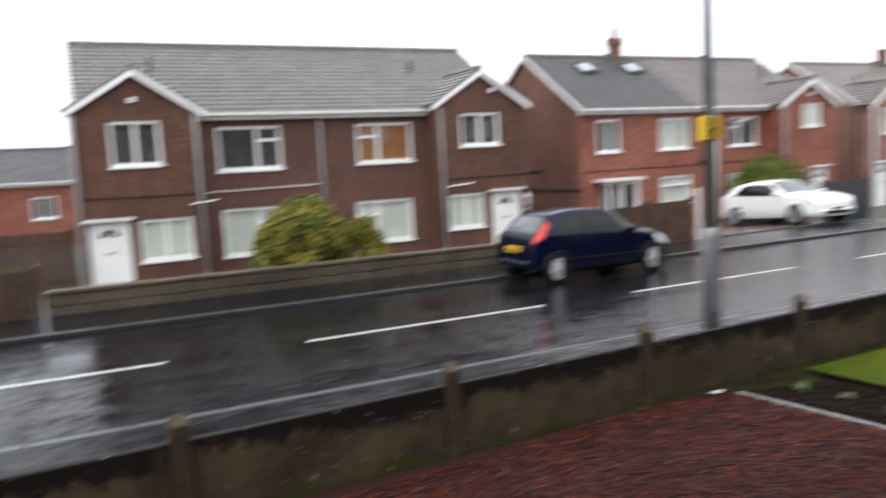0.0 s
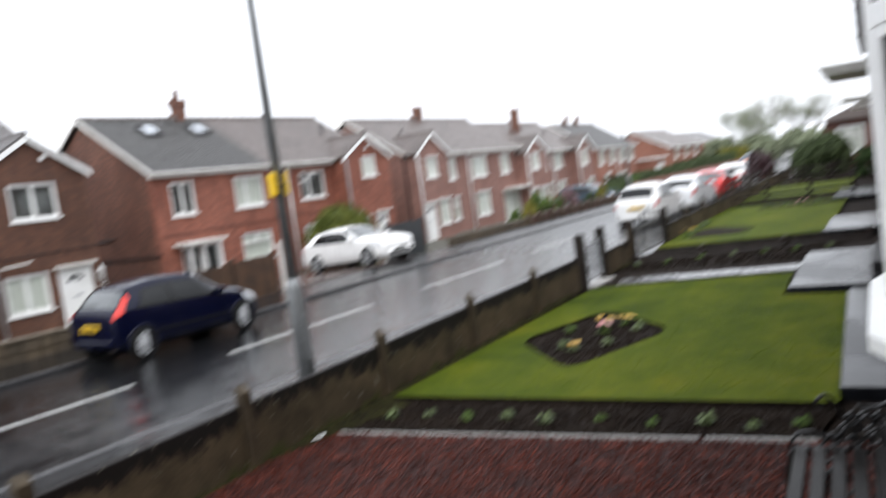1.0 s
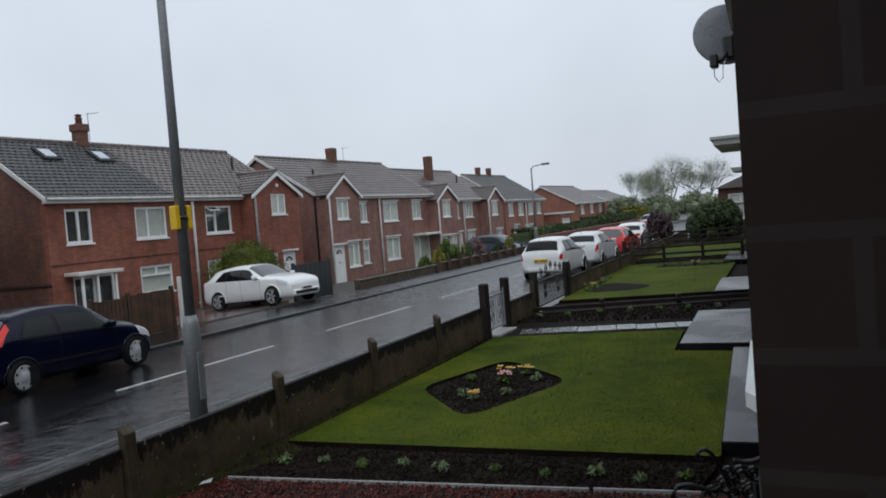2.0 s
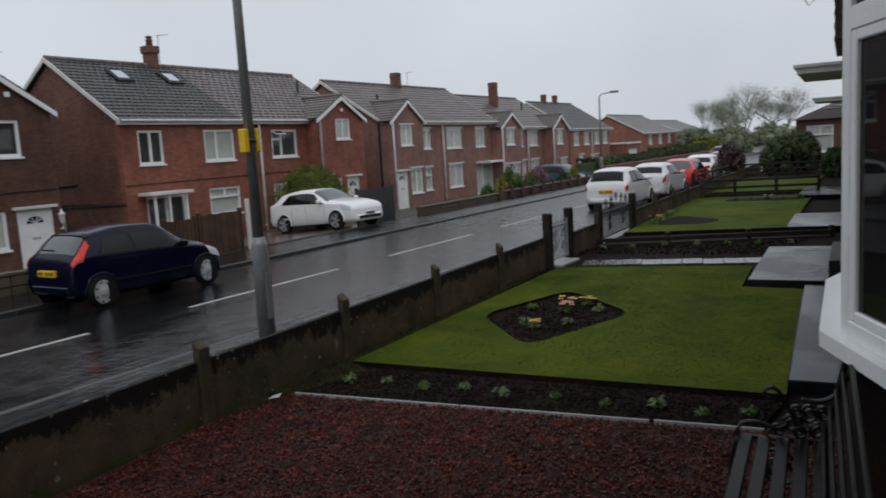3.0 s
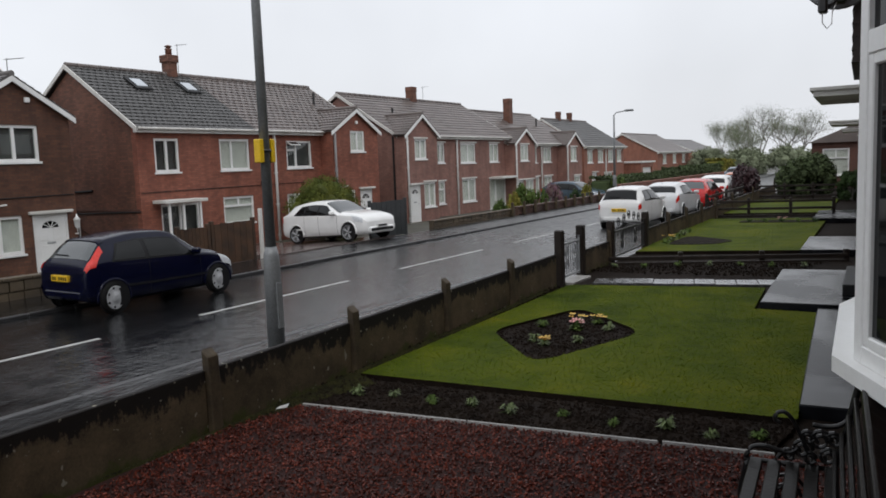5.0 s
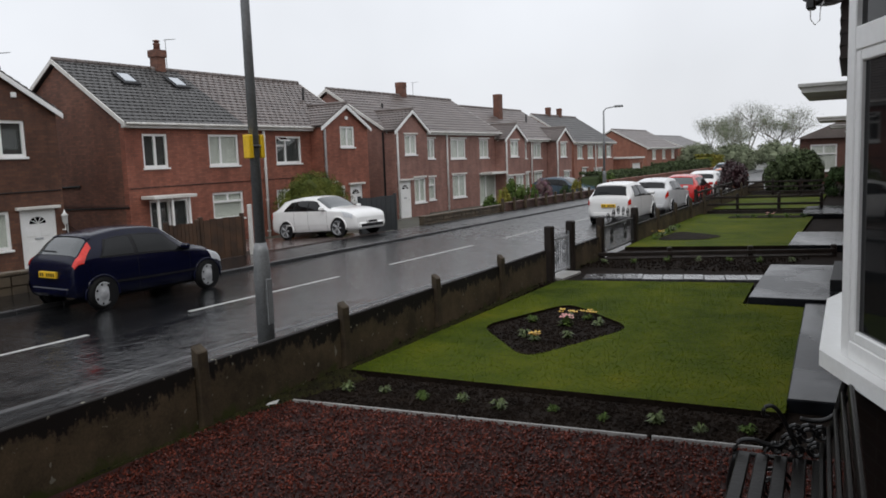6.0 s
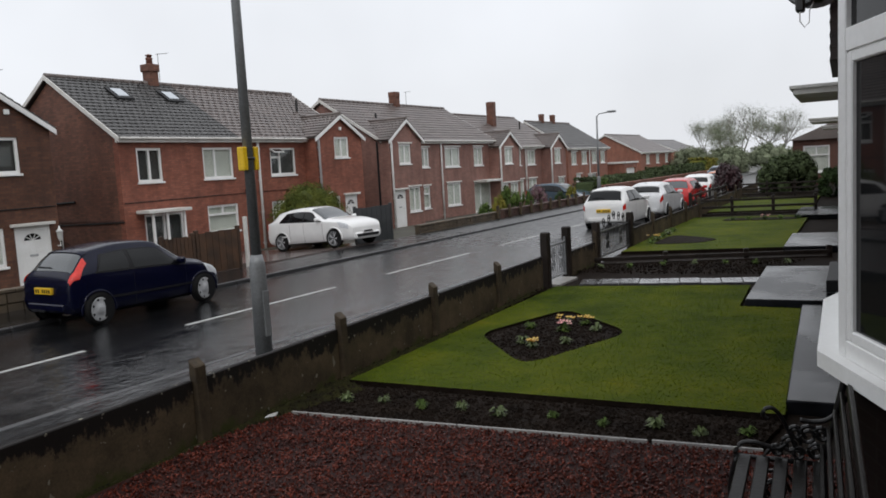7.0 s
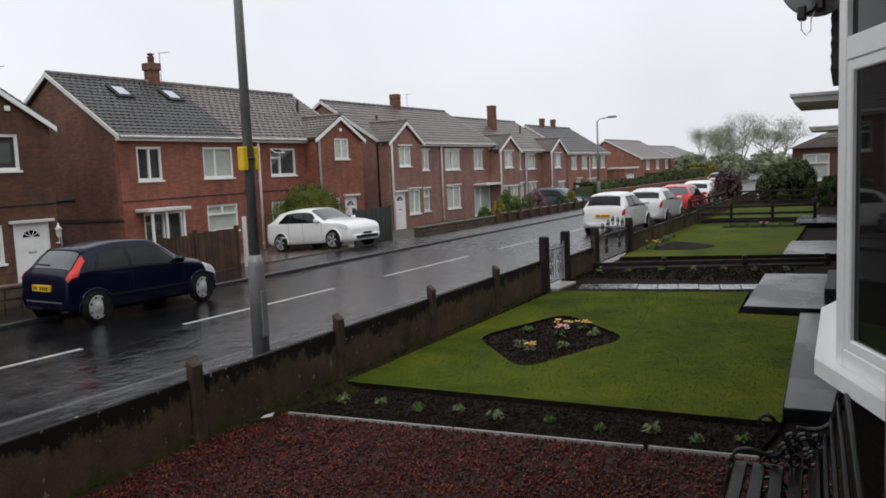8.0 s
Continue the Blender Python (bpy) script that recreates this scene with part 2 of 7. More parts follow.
def asphalt(name, film):
    """Wet tarmac: a rippled mirror of water that rain roughens further along the street."""
    m = material(name, (0.03, 0.031, 0.033), 0.3)
    t, n, l, p = nodes_of(m)
    v = coords(t)
    st = coords(t, (1, 0.12, 1))
    col = mixed(t, ramp(t, noise_node(t, st, 0.8), [(0.35, (0, 0, 0)), (0.65, (1, 1, 1))]), (0.005, 0.0052, 0.0057), (0.014, 0.0144, 0.0155))
    col = mixed(t, 0.5, col, ramp(t, noise_node(t, v, 90), [(0.3, (0.4, 0.4, 0.4)), (0.7, (1.2, 1.2, 1.2))]), "MULTIPLY")
    l.new(col, p.inputs["Base Color"])
    along, far, gloss, total = n.new("ShaderNodeSeparateXYZ"), n.new("ShaderNodeMapRange"), n.new("ShaderNodeMapRange"), n.new("ShaderNodeMath")
    l.new(v, along.inputs[0]), l.new(along.outputs[1], far.inputs[0])
    for k, x in enumerate((9.0, 28.0, 0.0, 0.3)):
        far.inputs[k + 1].default_value = x
    l.new(noise_node(t, coords(t, (1, 0.55, 1)), 3.6, 5, 0.65), gloss.inputs[0])
    for k, x in enumerate((0.4, 0.6, 0.015, 0.09)):
        gloss.inputs[k + 1].default_value = x
    l.new(far.outputs[0], total.inputs[0]), l.new(gloss.outputs[0], total.inputs[1]), l.new(total.outputs[0], p.inputs["Roughness"])
    water = n.new("ShaderNodeMapRange")
    for k, x in enumerate((4.5, 11.5, film, 1.15)):
        water.inputs[k + 1].default_value = x
    # standing water lies in torn patches between the bare stones
    puddle, share = n.new("ShaderNodeMapRange"), n.new("ShaderNodeMath")
    share.operation = "MULTIPLY"
    for k, x in enumerate((0.4, 0.6, 0.2, 1.8)):
        puddle.inputs[k + 1].default_value = x
    l.new(noise_node(t, coords(t, (1, 0.7, 1)), 3.2, 8, 0.75), puddle.inputs[0])
    l.new(along.outputs[1], water.inputs[0]), l.new(water.outputs[0], share.inputs[0]), l.new(puddle.outputs[0], share.inputs[1])
    l.new(share.outputs[0], p.inputs["Specular IOR Level"])
    pocks = n.new("ShaderNodeMath")
    pocks.operation = "MULTIPLY_ADD"
    pocks.inputs[1].default_value = 0.05
    l.new(noise_node(t, v, 40, 2, 0.5), pocks.inputs[0]), l.new(noise_node(t, v, 9.0, 5, 0.62), pocks.inputs[2])
    # calm at the near end, choppy beside the lamp column, flatter beyond
    mix_in, mx = n.new("ShaderNodeMath"), n.new("ShaderNodeMath")
    mix_in.operation, mx.operation = "MULTIPLY_ADD", "MULTIPLY"
    mix_in.inputs[1].default_value = 0.0175
    l.new(along.outputs[1], mix_in.inputs[0]), l.new(noise_node(t, coords(t, (1, 0.5, 1)), 0.9, 5, 0.7), mix_in.inputs[2])
    patchy = ramp(t, mix_in.outputs[0], [(0.46, (0.05, 0.05, 0.05)), (0.64, (0.34, 0.34, 0.34)), (0.78, (0.4, 0.4, 0.4)), (0.98, (0.22, 0.22, 0.22))])
    l.new(pocks.outputs[0], mx.inputs[0]), l.new(patchy, mx.inputs[1])
    bumped(m, mx.outputs[0], 1.0, 0.03)
    return m


ASPHALT, FOOTWAY = asphalt("wet_asphalt", 0.04), asphalt("wet_footway_tarmac", 0.03)


def lawn_material(name="lawn_turf", thin=False):
    """Turf; thin blades let half of the light through."""
    m = material(name, (0.07, 0.14, 0.015), 0.8)
    t, n, l, p = nodes_of(m)
    v = coords(t)
    col = ramp(t, noise_node(t, v, 0.9, 6, 0.7), [(0.3, (0.029, 0.047, 0.0015)), (0.46, (0.056, 0.079, 0.002)), (0.6, (0.085, 0.103, 0.003)), (0.72, (0.125, 0.12, 0.006))])
    col = mixed(t, 0.3, col, ramp(t, noise_node(t, v, 60), [(0.3, (0.35, 0.4, 0.3)), (0.7, (1.15, 1.15, 1.1))]), "MULTIPLY")
    p.inputs["Specular IOR Level"].default_value = 0.12
    g = n.new("ShaderNodeNewGeometry")
    col = mixed(t, 0.16, col, ramp(t, g.outputs["Random Per Island"], [(0, (0.5, 0.55, 0.4)), (1, (1.25, 1.2, 1.1))]), "MULTIPLY")
    l.new(col, p.inputs["Base Color"])
    if thin:
        tl, mx = n.new("ShaderNodeBsdfTranslucent"), n.new("ShaderNodeMixShader")
        col = mixed(t, 1.0, col, (1.7, 1.7, 1.7), "MULTIPLY")
        l.new(col, p.inputs["Base Color"]), l.new(col, tl.inputs[0])
        l.new(p.outputs[0], mx.inputs[1]), l.new(tl.outputs[0], mx.inputs[2])
        l.new(mx.outputs[0], n["Material Output"].inputs[0])
    return m


TURF = lawn_material()
BLADES = lawn_material("grass_blade", True)


def stained_board():
    """Concrete gravel boards with black algae running down from the top edge."""
    m = material("stained_concrete_board", (0.2, 0.18, 0.14), 0.7, 0, 0.25)
    t, n, l, p = nodes_of(m)
    v = n.new("ShaderNodeNewGeometry").outputs["Position"]
    mp = n.new("ShaderNodeMapping")
    mp.inputs["Scale"].default_value = (1, 10, 5.0)
    l.new(v, mp.inputs[0])
    drip = mp.outputs[0]
    base = mixed(t, ramp(t, noise_node(t, v, 2.2), [(0.35, (0, 0, 0)), (0.65, (1, 1, 1))]), (0.12, 0.088, 0.052), (0.05, 0.038, 0.022))
    base = mixed(t, 0.5, base, ramp(t, noise_node(t, v, 45), [(0.3, (0.4, 0.4, 0.4)), (0.7, (1.1, 1.1, 1.1))]), "MULTIPLY")
    tc, sep, ad = n.new("ShaderNodeTexCoord"), n.new("ShaderNodeSeparateXYZ"), n.new("ShaderNodeMath")
    l.new(tc.outputs["Object"], sep.inputs[0])
    sc = n.new("ShaderNodeMath")
    sc.operation = "MULTIPLY_ADD"
    sc.inputs[1].default_value = 0.62
    l.new(noise_node(t, drip, 1.0, 6, 0.72), sc.inputs[0])
    low = n.new("ShaderNodeMath")
    low.operation = "MULTIPLY"
    low.inputs[1].default_value = 0.3
    l.new(noise_node(t, v, 1.3, 2), low.inputs[0]), l.new(low.outputs[0], sc.inputs[2])
    l.new(sep.outputs[2], ad.inputs[0]), l.new(sc.outputs[0], ad.inputs[1])
    half = n.new("ShaderNodeMath")
    half.operation = "MULTIPLY"
    half.inputs[1].default_value = 0.8
    l.new(ad.outputs[0], half.inputs[0])
    algae = ramp(t, half.outputs[0], [(0.925, (0, 0, 0)), (0.965, (1, 1, 1))])
    col = mixed(t, algae, base, (0.009, 0.007, 0.006))
    moss = n.new("ShaderNodeMath")
    moss.operation = "MULTIPLY_ADD"
    moss.inputs[1].default_value = -0.5
    l.new(noise_node(t, v, 4.0, 4, 0.7), moss.inputs[0]), l.new(sep.outputs[2], moss.inputs[2])
    col = mixed(t, ramp(t, moss.outputs[0], [(0.06, (1, 1, 1)), (0.13, (0, 0, 0))]), col, (0.045, 0.05, 0.012))
    lichen = ramp(t, noise_node(t, v, 16, 2, 0.5), [(0.69, (0, 0, 0)), (0.72, (1, 1, 1))])
    l.new(mixed(t, lichen, col, (0.2, 0.19, 0.15)), p.inputs["Base Color"])
    bumped(m, noise_node(t, v, 60), 0.4, 0.006)
    return m


BOARD = stained_board()


# ---- mesh helpers ----
def part(name, bm, mat, parent=None, label="", kind=""):
    me = bpy.data.meshes.new(name)
    bm.to_mesh(me)
    bm.free()
    for m in mat if isinstance(mat, (list, tuple)) else [mat]:
        me.materials.append(m)
    ob = new(name, me)
    ob.parent = parent
    return tagged(ob, label=label, kind=kind)


def thing(name, label, category, m=None, group="", kind=""):
    e = new(name)
    e.empty_display_size = 0.1
    if m is not None:
        e.matrix_world = m
    return tagged(e, label, category, group, kind)


def box(bm, x0, x1, y0, y1, z0, z1, bev=0.0):
    r = bmesh.ops.create_cube(bm, size=1)["verts"]
    bmesh.ops.scale(bm, vec=(x1 - x0, y1 - y0, z1 - z0), verts=r)
    bmesh.ops.translate(bm, vec=((x0 + x1) / 2, (y0 + y1) / 2, (z0 + z1) / 2), verts=r)
    if bev:
        es = list({e for v in r for e in v.link_edges})
        bmesh.ops.bevel(bm, geom=es, offset=bev, segments=1, affect="EDGES")
    return bm


def boxed(*a, bev=0.0):
    return box(bmesh.new(), *a, bev=bev)


def tube(bm, pts, r, n=8, r2=None):
    """A round bar through the points, tapering to r2."""
    rings = []
    pts = [Vector(p) for p in pts]
    for i, p in enumerate(pts):
        d = (pts[min(i + 1, len(pts) - 1)] - pts[max(i - 1, 0)]).normalized()
        a = d.cross(Vector((0, 0, 1)) if abs(d.z) < 0.9 else Vector((1, 0, 0))).normalized()
        b = d.cross(a)
        rad = r if r2 is None else r + (r2 - r) * i / (len(pts) - 1)
        rings.append([bm.verts.new(p + (a * math.cos(2 * math.pi * k / n) + b * math.sin(2 * math.pi * k / n)) * rad) for k in range(n)])
    for s, e in zip(rings, rings[1:]):
        for k in range(n):
            f = bm.faces.new((s[k], s[(k + 1) % n], e[(k + 1) % n], e[k]))
            f.smooth = n > 6
    bm.faces.new(rings[0][::-1]), bm.faces.new(rings[-1])
    return bm


def lathe(bm, profile, c=(0, 0, 0), n=16):
    rings = [[bm.verts.new((c[0] + r * math.cos(2 * math.pi * k / n), c[1] + r * math.sin(2 * math.pi * k / n), c[2] + z)) for k in range(n)] for r, z in profile]
    for s, e in zip(rings, rings[1:]):
        for k in range(n):
            bm.faces.new((s[k], s[(k + 1) % n], e[(k + 1) % n], e[k])).smooth = True
    bm.faces.new(rings[0][::-1]), bm.faces.new(rings[-1])
    return bm


def prism(bm, poly, z0, z1):
    """An upright prism over a plan polygon, anticlockwise."""
    lo, hi = [bm.verts.new((x, y, z0)) for x, y in poly], [bm.verts.new((x, y, z1)) for x, y in poly]
    bm.faces.new(lo[::-1]), bm.faces.new(hi)
    for i in range(len(poly)):
        j = (i + 1) % len(poly)
        bm.faces.new((lo[i], lo[j], hi[j], hi[i]))
    return bm


def soup(name, verts, faces, mat, parent=None, label="", kind="", category=""):
    me = bpy.data.meshes.new(name)
    me.from_pydata(verts, [], faces)
    me.materials.append(mat)
    ob = new(name, me)
    ob.parent = parent
    return tagged(ob, label, category, kind=kind)


def cladding(bm, u0, u1, z0, z1, x_front, thick, holes):
    """An upright wall along y at x_front, facing +x, with real openings (u0, u1, z0, z1)."""
    us = sorted({u0, u1, *[h[0] for h in holes], *[h[1] for h in holes]})
    zs = sorted({z0, z1, *[h[2] for h in holes], *[h[3] for h in holes]})
    inside = lambda u, z: any(h[0] < u < h[1] and h[2] < z < h[3] for h in holes)
    cache = {}

    def vert(x, u, z):
        k = (round(x, 4), round(u, 4), round(z, 4))
        if k not in cache:
            cache[k] = bm.verts.new((x, u, z))
        return cache[k]
    a, b = x_front, x_front - thick
    solid = lambda i, j: 0 <= i < len(us) - 1 and 0 <= j < len(zs) - 1 and not inside((us[i] + us[i + 1]) / 2, (zs[j] + zs[j + 1]) / 2)
    for i in range(len(us) - 1):
        for j in range(len(zs) - 1):
            if not solid(i, j):
                continue
            p, q, r, s = us[i], us[i + 1], zs[j], zs[j + 1]
            bm.faces.new((vert(a, p, r), vert(a, q, r), vert(a, q, s), vert(a, p, s)))
            bm.faces.new((vert(b, p, r), vert(b, p, s), vert(b, q, s), vert(b, q, r)))
            if not solid(i - 1, j):
                bm.faces.new((vert(a, p, r), vert(a, p, s), vert(b, p, s), vert(b, p, r)))
            if not solid(i + 1, j):
                bm.faces.new((vert(a, q, r), vert(b, q, r), vert(b, q, s), vert(a, q, s)))
            if not solid(i, j - 1):
                bm.faces.new((vert(a, p, r), vert(b, p, r), vert(b, q, r), vert(a, q, r)))
            if not solid(i, j + 1):
                bm.faces.new((vert(a, p, s), vert(a, q, s), vert(b, q, s), vert(b, p, s)))
    return bm


# ---- ground, road and pavements ----
def setting(name, bm, mat, label, category="ground"):
    return tagged(part(name, bm, mat), label, category, kind="structure")


GROUND = mottled("rough_grass_ground", (0.06, 0.075, 0.03), (0.09, 0.085, 0.05), 0.4, 8, 0.8, bump=0.3)
setting("ground", boxed(-900, 900, -500, 1500, -1.0, -0.52), GROUND, "grassy ground reaching to the horizon")
KN, KF, MID = -7.95, -13.85, -10.85
setting("road", boxed(KF, KN, -120, 260, -0.5, 0.0), ASPHALT, "rain-soaked dark asphalt road", "road")
setting("pavement_near", prism(bmesh.new(), [(KN + 0.13, -120), (-5.15 + 0.045 * 120, -120), (-5.15 - 0.045 * 60, 60), (KN + 0.13, 60)], -0.5, 0.1), FOOTWAY, "wet grey tarmac pavement", "pavement")
setting("pavement_far", boxed(-15.75, KF - 0.13, -120, 260, -0.5, 0.065), FOOTWAY, "wet grey tarmac pavement", "pavement")
for nm, x0, x1, h in (("kerb_near", KN, KN + 0.13, 0.105), ("kerb_far", KF - 0.13, KF, 0.07)):
    k = thing(nm, "line of wet concrete kerb stones", "kerb", kind="structure")
    me = None
    for i in range(64):
        y = -8 + 0.915 * i
        if me is None:
            st = part("kerb_stone", boxed(x0, x1, 0, 0.905, -0.4, h, bev=0.015), KERB_MAT, k)
            me = st.data
        else:
            st = new("kerb_stone", me)
            st.parent = k
        st.location = (0, y, 0)
    part("kerb_run", box(boxed(x0, x1, 50.6, 260, -0.4, h), x0, x1, -120, -8.01, -0.4, h), KERB_MAT, k)
for i in range(-4, 16):
    y = 8.95 + 6.12 * i
    tagged(part("lane_marking", boxed(MID - 0.05, MID + 0.05, y, y + 4.15, -0.02, 0.005), MARKING), "worn white dash painted on the road", "road marking", "centre line dashes", "structure")
setting("garden_ground_far", boxed(-40, -15.75, -60, 200, -0.9, -0.42), mottled("far_garden_soil", (0.05, 0.05, 0.04), (0.08, 0.08, 0.06), 0.6, 20, 0.6, bump=0.3), "paved and planted front gardens")


# ---- windows, doors, houses ----
def window_part(house, x, y0, y1, z0, z1, style="two", back="curtain", sill=True):
    """A white plastic window in an opening of a wall that faces +x at x."""
    # dark and warm backs carry the room's darkness or glow as plain colour
    w = part("window", boxed(x - 0.14, x - 0.12, y0, y1, z0, z1), {"curtain": CURTAIN, "dark": DARKROOM, "warm": LIT_ROOM_WARM}[back], house, "white-framed window")
    f, t = bmesh.new(), 0.085
    xa, xb = x - 0.11, x - 0.035
    box(f, xa, xb, y0, y0 + t, z0, z1), box(f, xa, xb, y1 - t, y1, z0, z1)
    box(f, xa, xb, y0 + t, y1 - t, z0, z0 + t), box(f, xa, xb, y0 + t, y1 - t, z1 - t, z1)
    L, H = y1 - y0, z1 - z0
    if style == "two":
        box(f, xa, xb, y0 + L / 2 - 0.045, y0 + L / 2 + 0.045, z0 + t, z1 - t)
    elif style == "left":
        m = y0 + L * 0.4
        box(f, xa, xb, m - 0.045, m + 0.045, z0 + t, z1 - t)
    elif style == "right":
        m = y0 + L * 0.62
        box(f, xa, xb, m - 0.045, m + 0.045, z0 + t, z1 - t)
        box(f, xa, xb, m + 0.045, y1 - t, z0 + H * 0.64, z0 + H * 0.64 + 0.09)
    elif style == "leftlight":
        m = y0 + L * 0.38
        box(f, xa, xb, m - 0.045, m + 0.045, z0 + t, z1 - t)
        box(f, xa, xb, y0 + t, m - 0.045, z0 + H * 0.62, z0 + H * 0.62 + 0.09)
    elif style == "top":
        box(f, xa, xb, y0 + t, y1 - t, z0 + H * 0.62, z0 + H * 0.62 + 0.08)
        box(f, xa, xb, y0 + L / 2 - 0.04, y0 + L / 2 + 0.04, z0 + H * 0.62 + 0.08, z1 - t)
    part("frame", f, WHITE, w)
    part("pane", boxed(x - 0.08, x - 0.074, y0 + t, y1 - t, z0 + t, z1 - t), GLASS, w).visible_shadow = False
    if y0 > 31:
        part("lintel", boxed(x + 0.003, x + 0.05, y0 - 0.1, y1 + 0.1, z1 + 0.01, z1 + 0.1, bev=0.01), WHITE_OLD, w)
    if sill:
        part("sill", boxed(x - 0.03, x + 0.06, y0 - 0.04, y1 + 0.04, z0 - 0.07, z0, bev=0.01), WHITE, w)
    return w


def door_part(house, x, y0, y1, z0, z1, fan=True):
    d = part("door", boxed(x - 0.1, x - 0.05, y0 + 0.06, y1 - 0.06, z0, z1 - 0.06, bev=0.004), WHITE, house, "white panelled front door")
    f = bmesh.new()
    box(f, x - 0.13, x - 0.02, y0, y0 + 0.06, z0, z1), box(f, x - 0.13, x - 0.02, y1 - 0.06, y1, z0, z1), box(f, x - 0.13, x - 0.02, y0 + 0.06, y1 - 0.06, z1 - 0.06, z1)
    part("door_frame", f, WHITE, d)
    m, w = (y0 + y1) / 2, (y1 - y0)
    for k in (-1, 1):
        for a, b in ((0.12, 0.5), (0.58, 0.72)):
            c = m + k * w * 0.2
            part("panel", boxed(x - 0.05, x - 0.04, c - w * 0.13, c + w * 0.13, z0 + (z1 - z0) * a, z0 + (z1 - z0) * b, bev=0.004), WHITE, d)
    if fan:
        g = bmesh.new()
        zc = z0 + (z1 - z0) * 0.78
        pts = [(x - 0.048, m + 0.26 * math.cos(a), zc + 0.2 * math.sin(a)) for a in np.linspace(0, math.pi, 9)]
        vs = [g.verts.new(p) for p in pts]
        g.faces.new(vs)
        r = bmesh.ops.extrude_face_region(g, geom=g.faces[:])
        bmesh.ops.translate(g, vec=(0.006, 0, 0), verts=[v for v in r["geom"] if isinstance(v, bmesh.types.BMVert)])
        part("fanlight", g, CAR_GLASS, d, "dark half-round fanlight")
        for a in (0.6, 1.2, 1.95, 2.55):
            q = bmesh.new()
            tube(q, [(x - 0.038, m, zc), (x - 0.038, m + 0.25 * math.cos(a), zc + 0.19 * math.sin(a))], 0.012, 5)
            part("glazing_bar", q, WHITE, d)
    part("letter_box", boxed(x - 0.05, x - 0.035, m - 0.13, m + 0.13, z0 + (z1 - z0) * 0.52, z0 + (z1 - z0) * 0.555, bev=0.004), ALLOY, d)
    hb = bmesh.new()
    tube(hb, [(x - 0.05, y1 - 0.14, z0 + 0.95), (x - 0.01, y1 - 0.14, z0 + 0.95), (x - 0.01, y1 - 0.25, z0 + 0.95)], 0.011, 6)
    part("door_handle", hb, ALLOY, d)
    return d


def slope_tiles(name, parent, a, b, c, d, mat, rows, cols, label="", keep=None, singles=0):
    """Overlapping roof tiles on the slope a (eaves start), b (eaves end), c (ridge end), d (ridge start)."""
    a, b, c, d = (Vector(p) for p in (a, b, c, d))
    nrm = (b - a).cross(d - a).normalized()
    vs, fs, shared, made = [], [], {}, 0
    for j in range(rows):
        t0, t1 = j / rows, min(1.0, (j + 1.15) / rows)
        l0, r0, l1, r1 = a.lerp(d, t0), b.lerp(c, t0), a.lerp(d, t1), b.lerp(c, t1)
        off = 0.5 * (j % 2) / cols
        us = [0.0] + [min(1, max(0, k / cols + off)) for k in range(0 if off else 1, cols)] + [1.0]
        for k in range(len(us) - 1):
            u0, u1 = us[k], us[k + 1]
            if u1 - u0 < 1e-4 or (keep and not keep(l0.lerp(r0, (u0 + u1) / 2))):
                continue
            e = 0.004 * random.random()
            lift0, lift1 = nrm * (0.045 + e), nrm * (0.012 + e)
            g = 0.004
            w = (r0 - l0).length or 1
            q = [l0.lerp(r0, u0 + g / w), l0.lerp(r0, u1 - g / w), l1.lerp(r1, u1 - g / w), l1.lerp(r1, u0 + g / w)]
            mid0, mid1 = (q[0] + q[1]) / 2, (q[2] + q[3]) / 2
            if made < singles:
                o, key = q[0], round((q[1] - q[0]).length, 3)
                if key not in shared:
                    me = bpy.data.meshes.new("roof_tile")
                    pts = [q[0] + lift0 * 0.75, mid0 + lift0 * 1.25, q[1] + lift0 * 0.75, q[2] + lift1 * 0.75, mid1 + lift1 * 1.25, q[3] + lift1 * 0.75, q[0] - nrm * 0.01, q[1] - nrm * 0.01]
                    me.from_pydata([p - o for p in pts], [], [(0, 1, 4, 5), (1, 2, 3, 4), (6, 7, 2, 1, 0)])
                    me.materials.append(mat)
                    shared[key] = me
                ob = new("roof_tile", shared[key])
                ob.parent, ob.location = parent, o + nrm * e
                made += 1
                continue
            i = len(vs)
            vs += [q[0] + lift0 * 0.75, mid0 + lift0 * 1.25, q[1] + lift0 * 0.75, q[2] + lift1 * 0.75, mid1 + lift1 * 1.25, q[3] + lift1 * 0.75, q[0] - nrm * 0.01, q[1] - nrm * 0.01]
            fs += [(i, i + 1, i + 4, i + 5), (i + 1, i + 2, i + 3, i + 4), (i + 6, i + 7, i + 2, i + 1, i)]
    return soup(name, vs, fs, mat, parent, label, "stuff")


def roof_slab(parent, a, b, c, d, mat, thick=0.12):
    bm = bmesh.new()
    pts = [Vector(p) for p in (a, b, c, d)]
    nrm = (pts[1] - pts[0]).cross(pts[3] - pts[0]).normalized()
    hi, lo = [bm.verts.new(p) for p in pts], [bm.verts.new(p - nrm * thick) for p in pts]
    bm.faces.new(hi), bm.faces.new(lo[::-1])
    for i in range(4):
        bm.faces.new((hi[i], lo[i], lo[(i + 1) % 4], hi[(i + 1) % 4]))
    return part("roof_slope", bm, mat, parent)


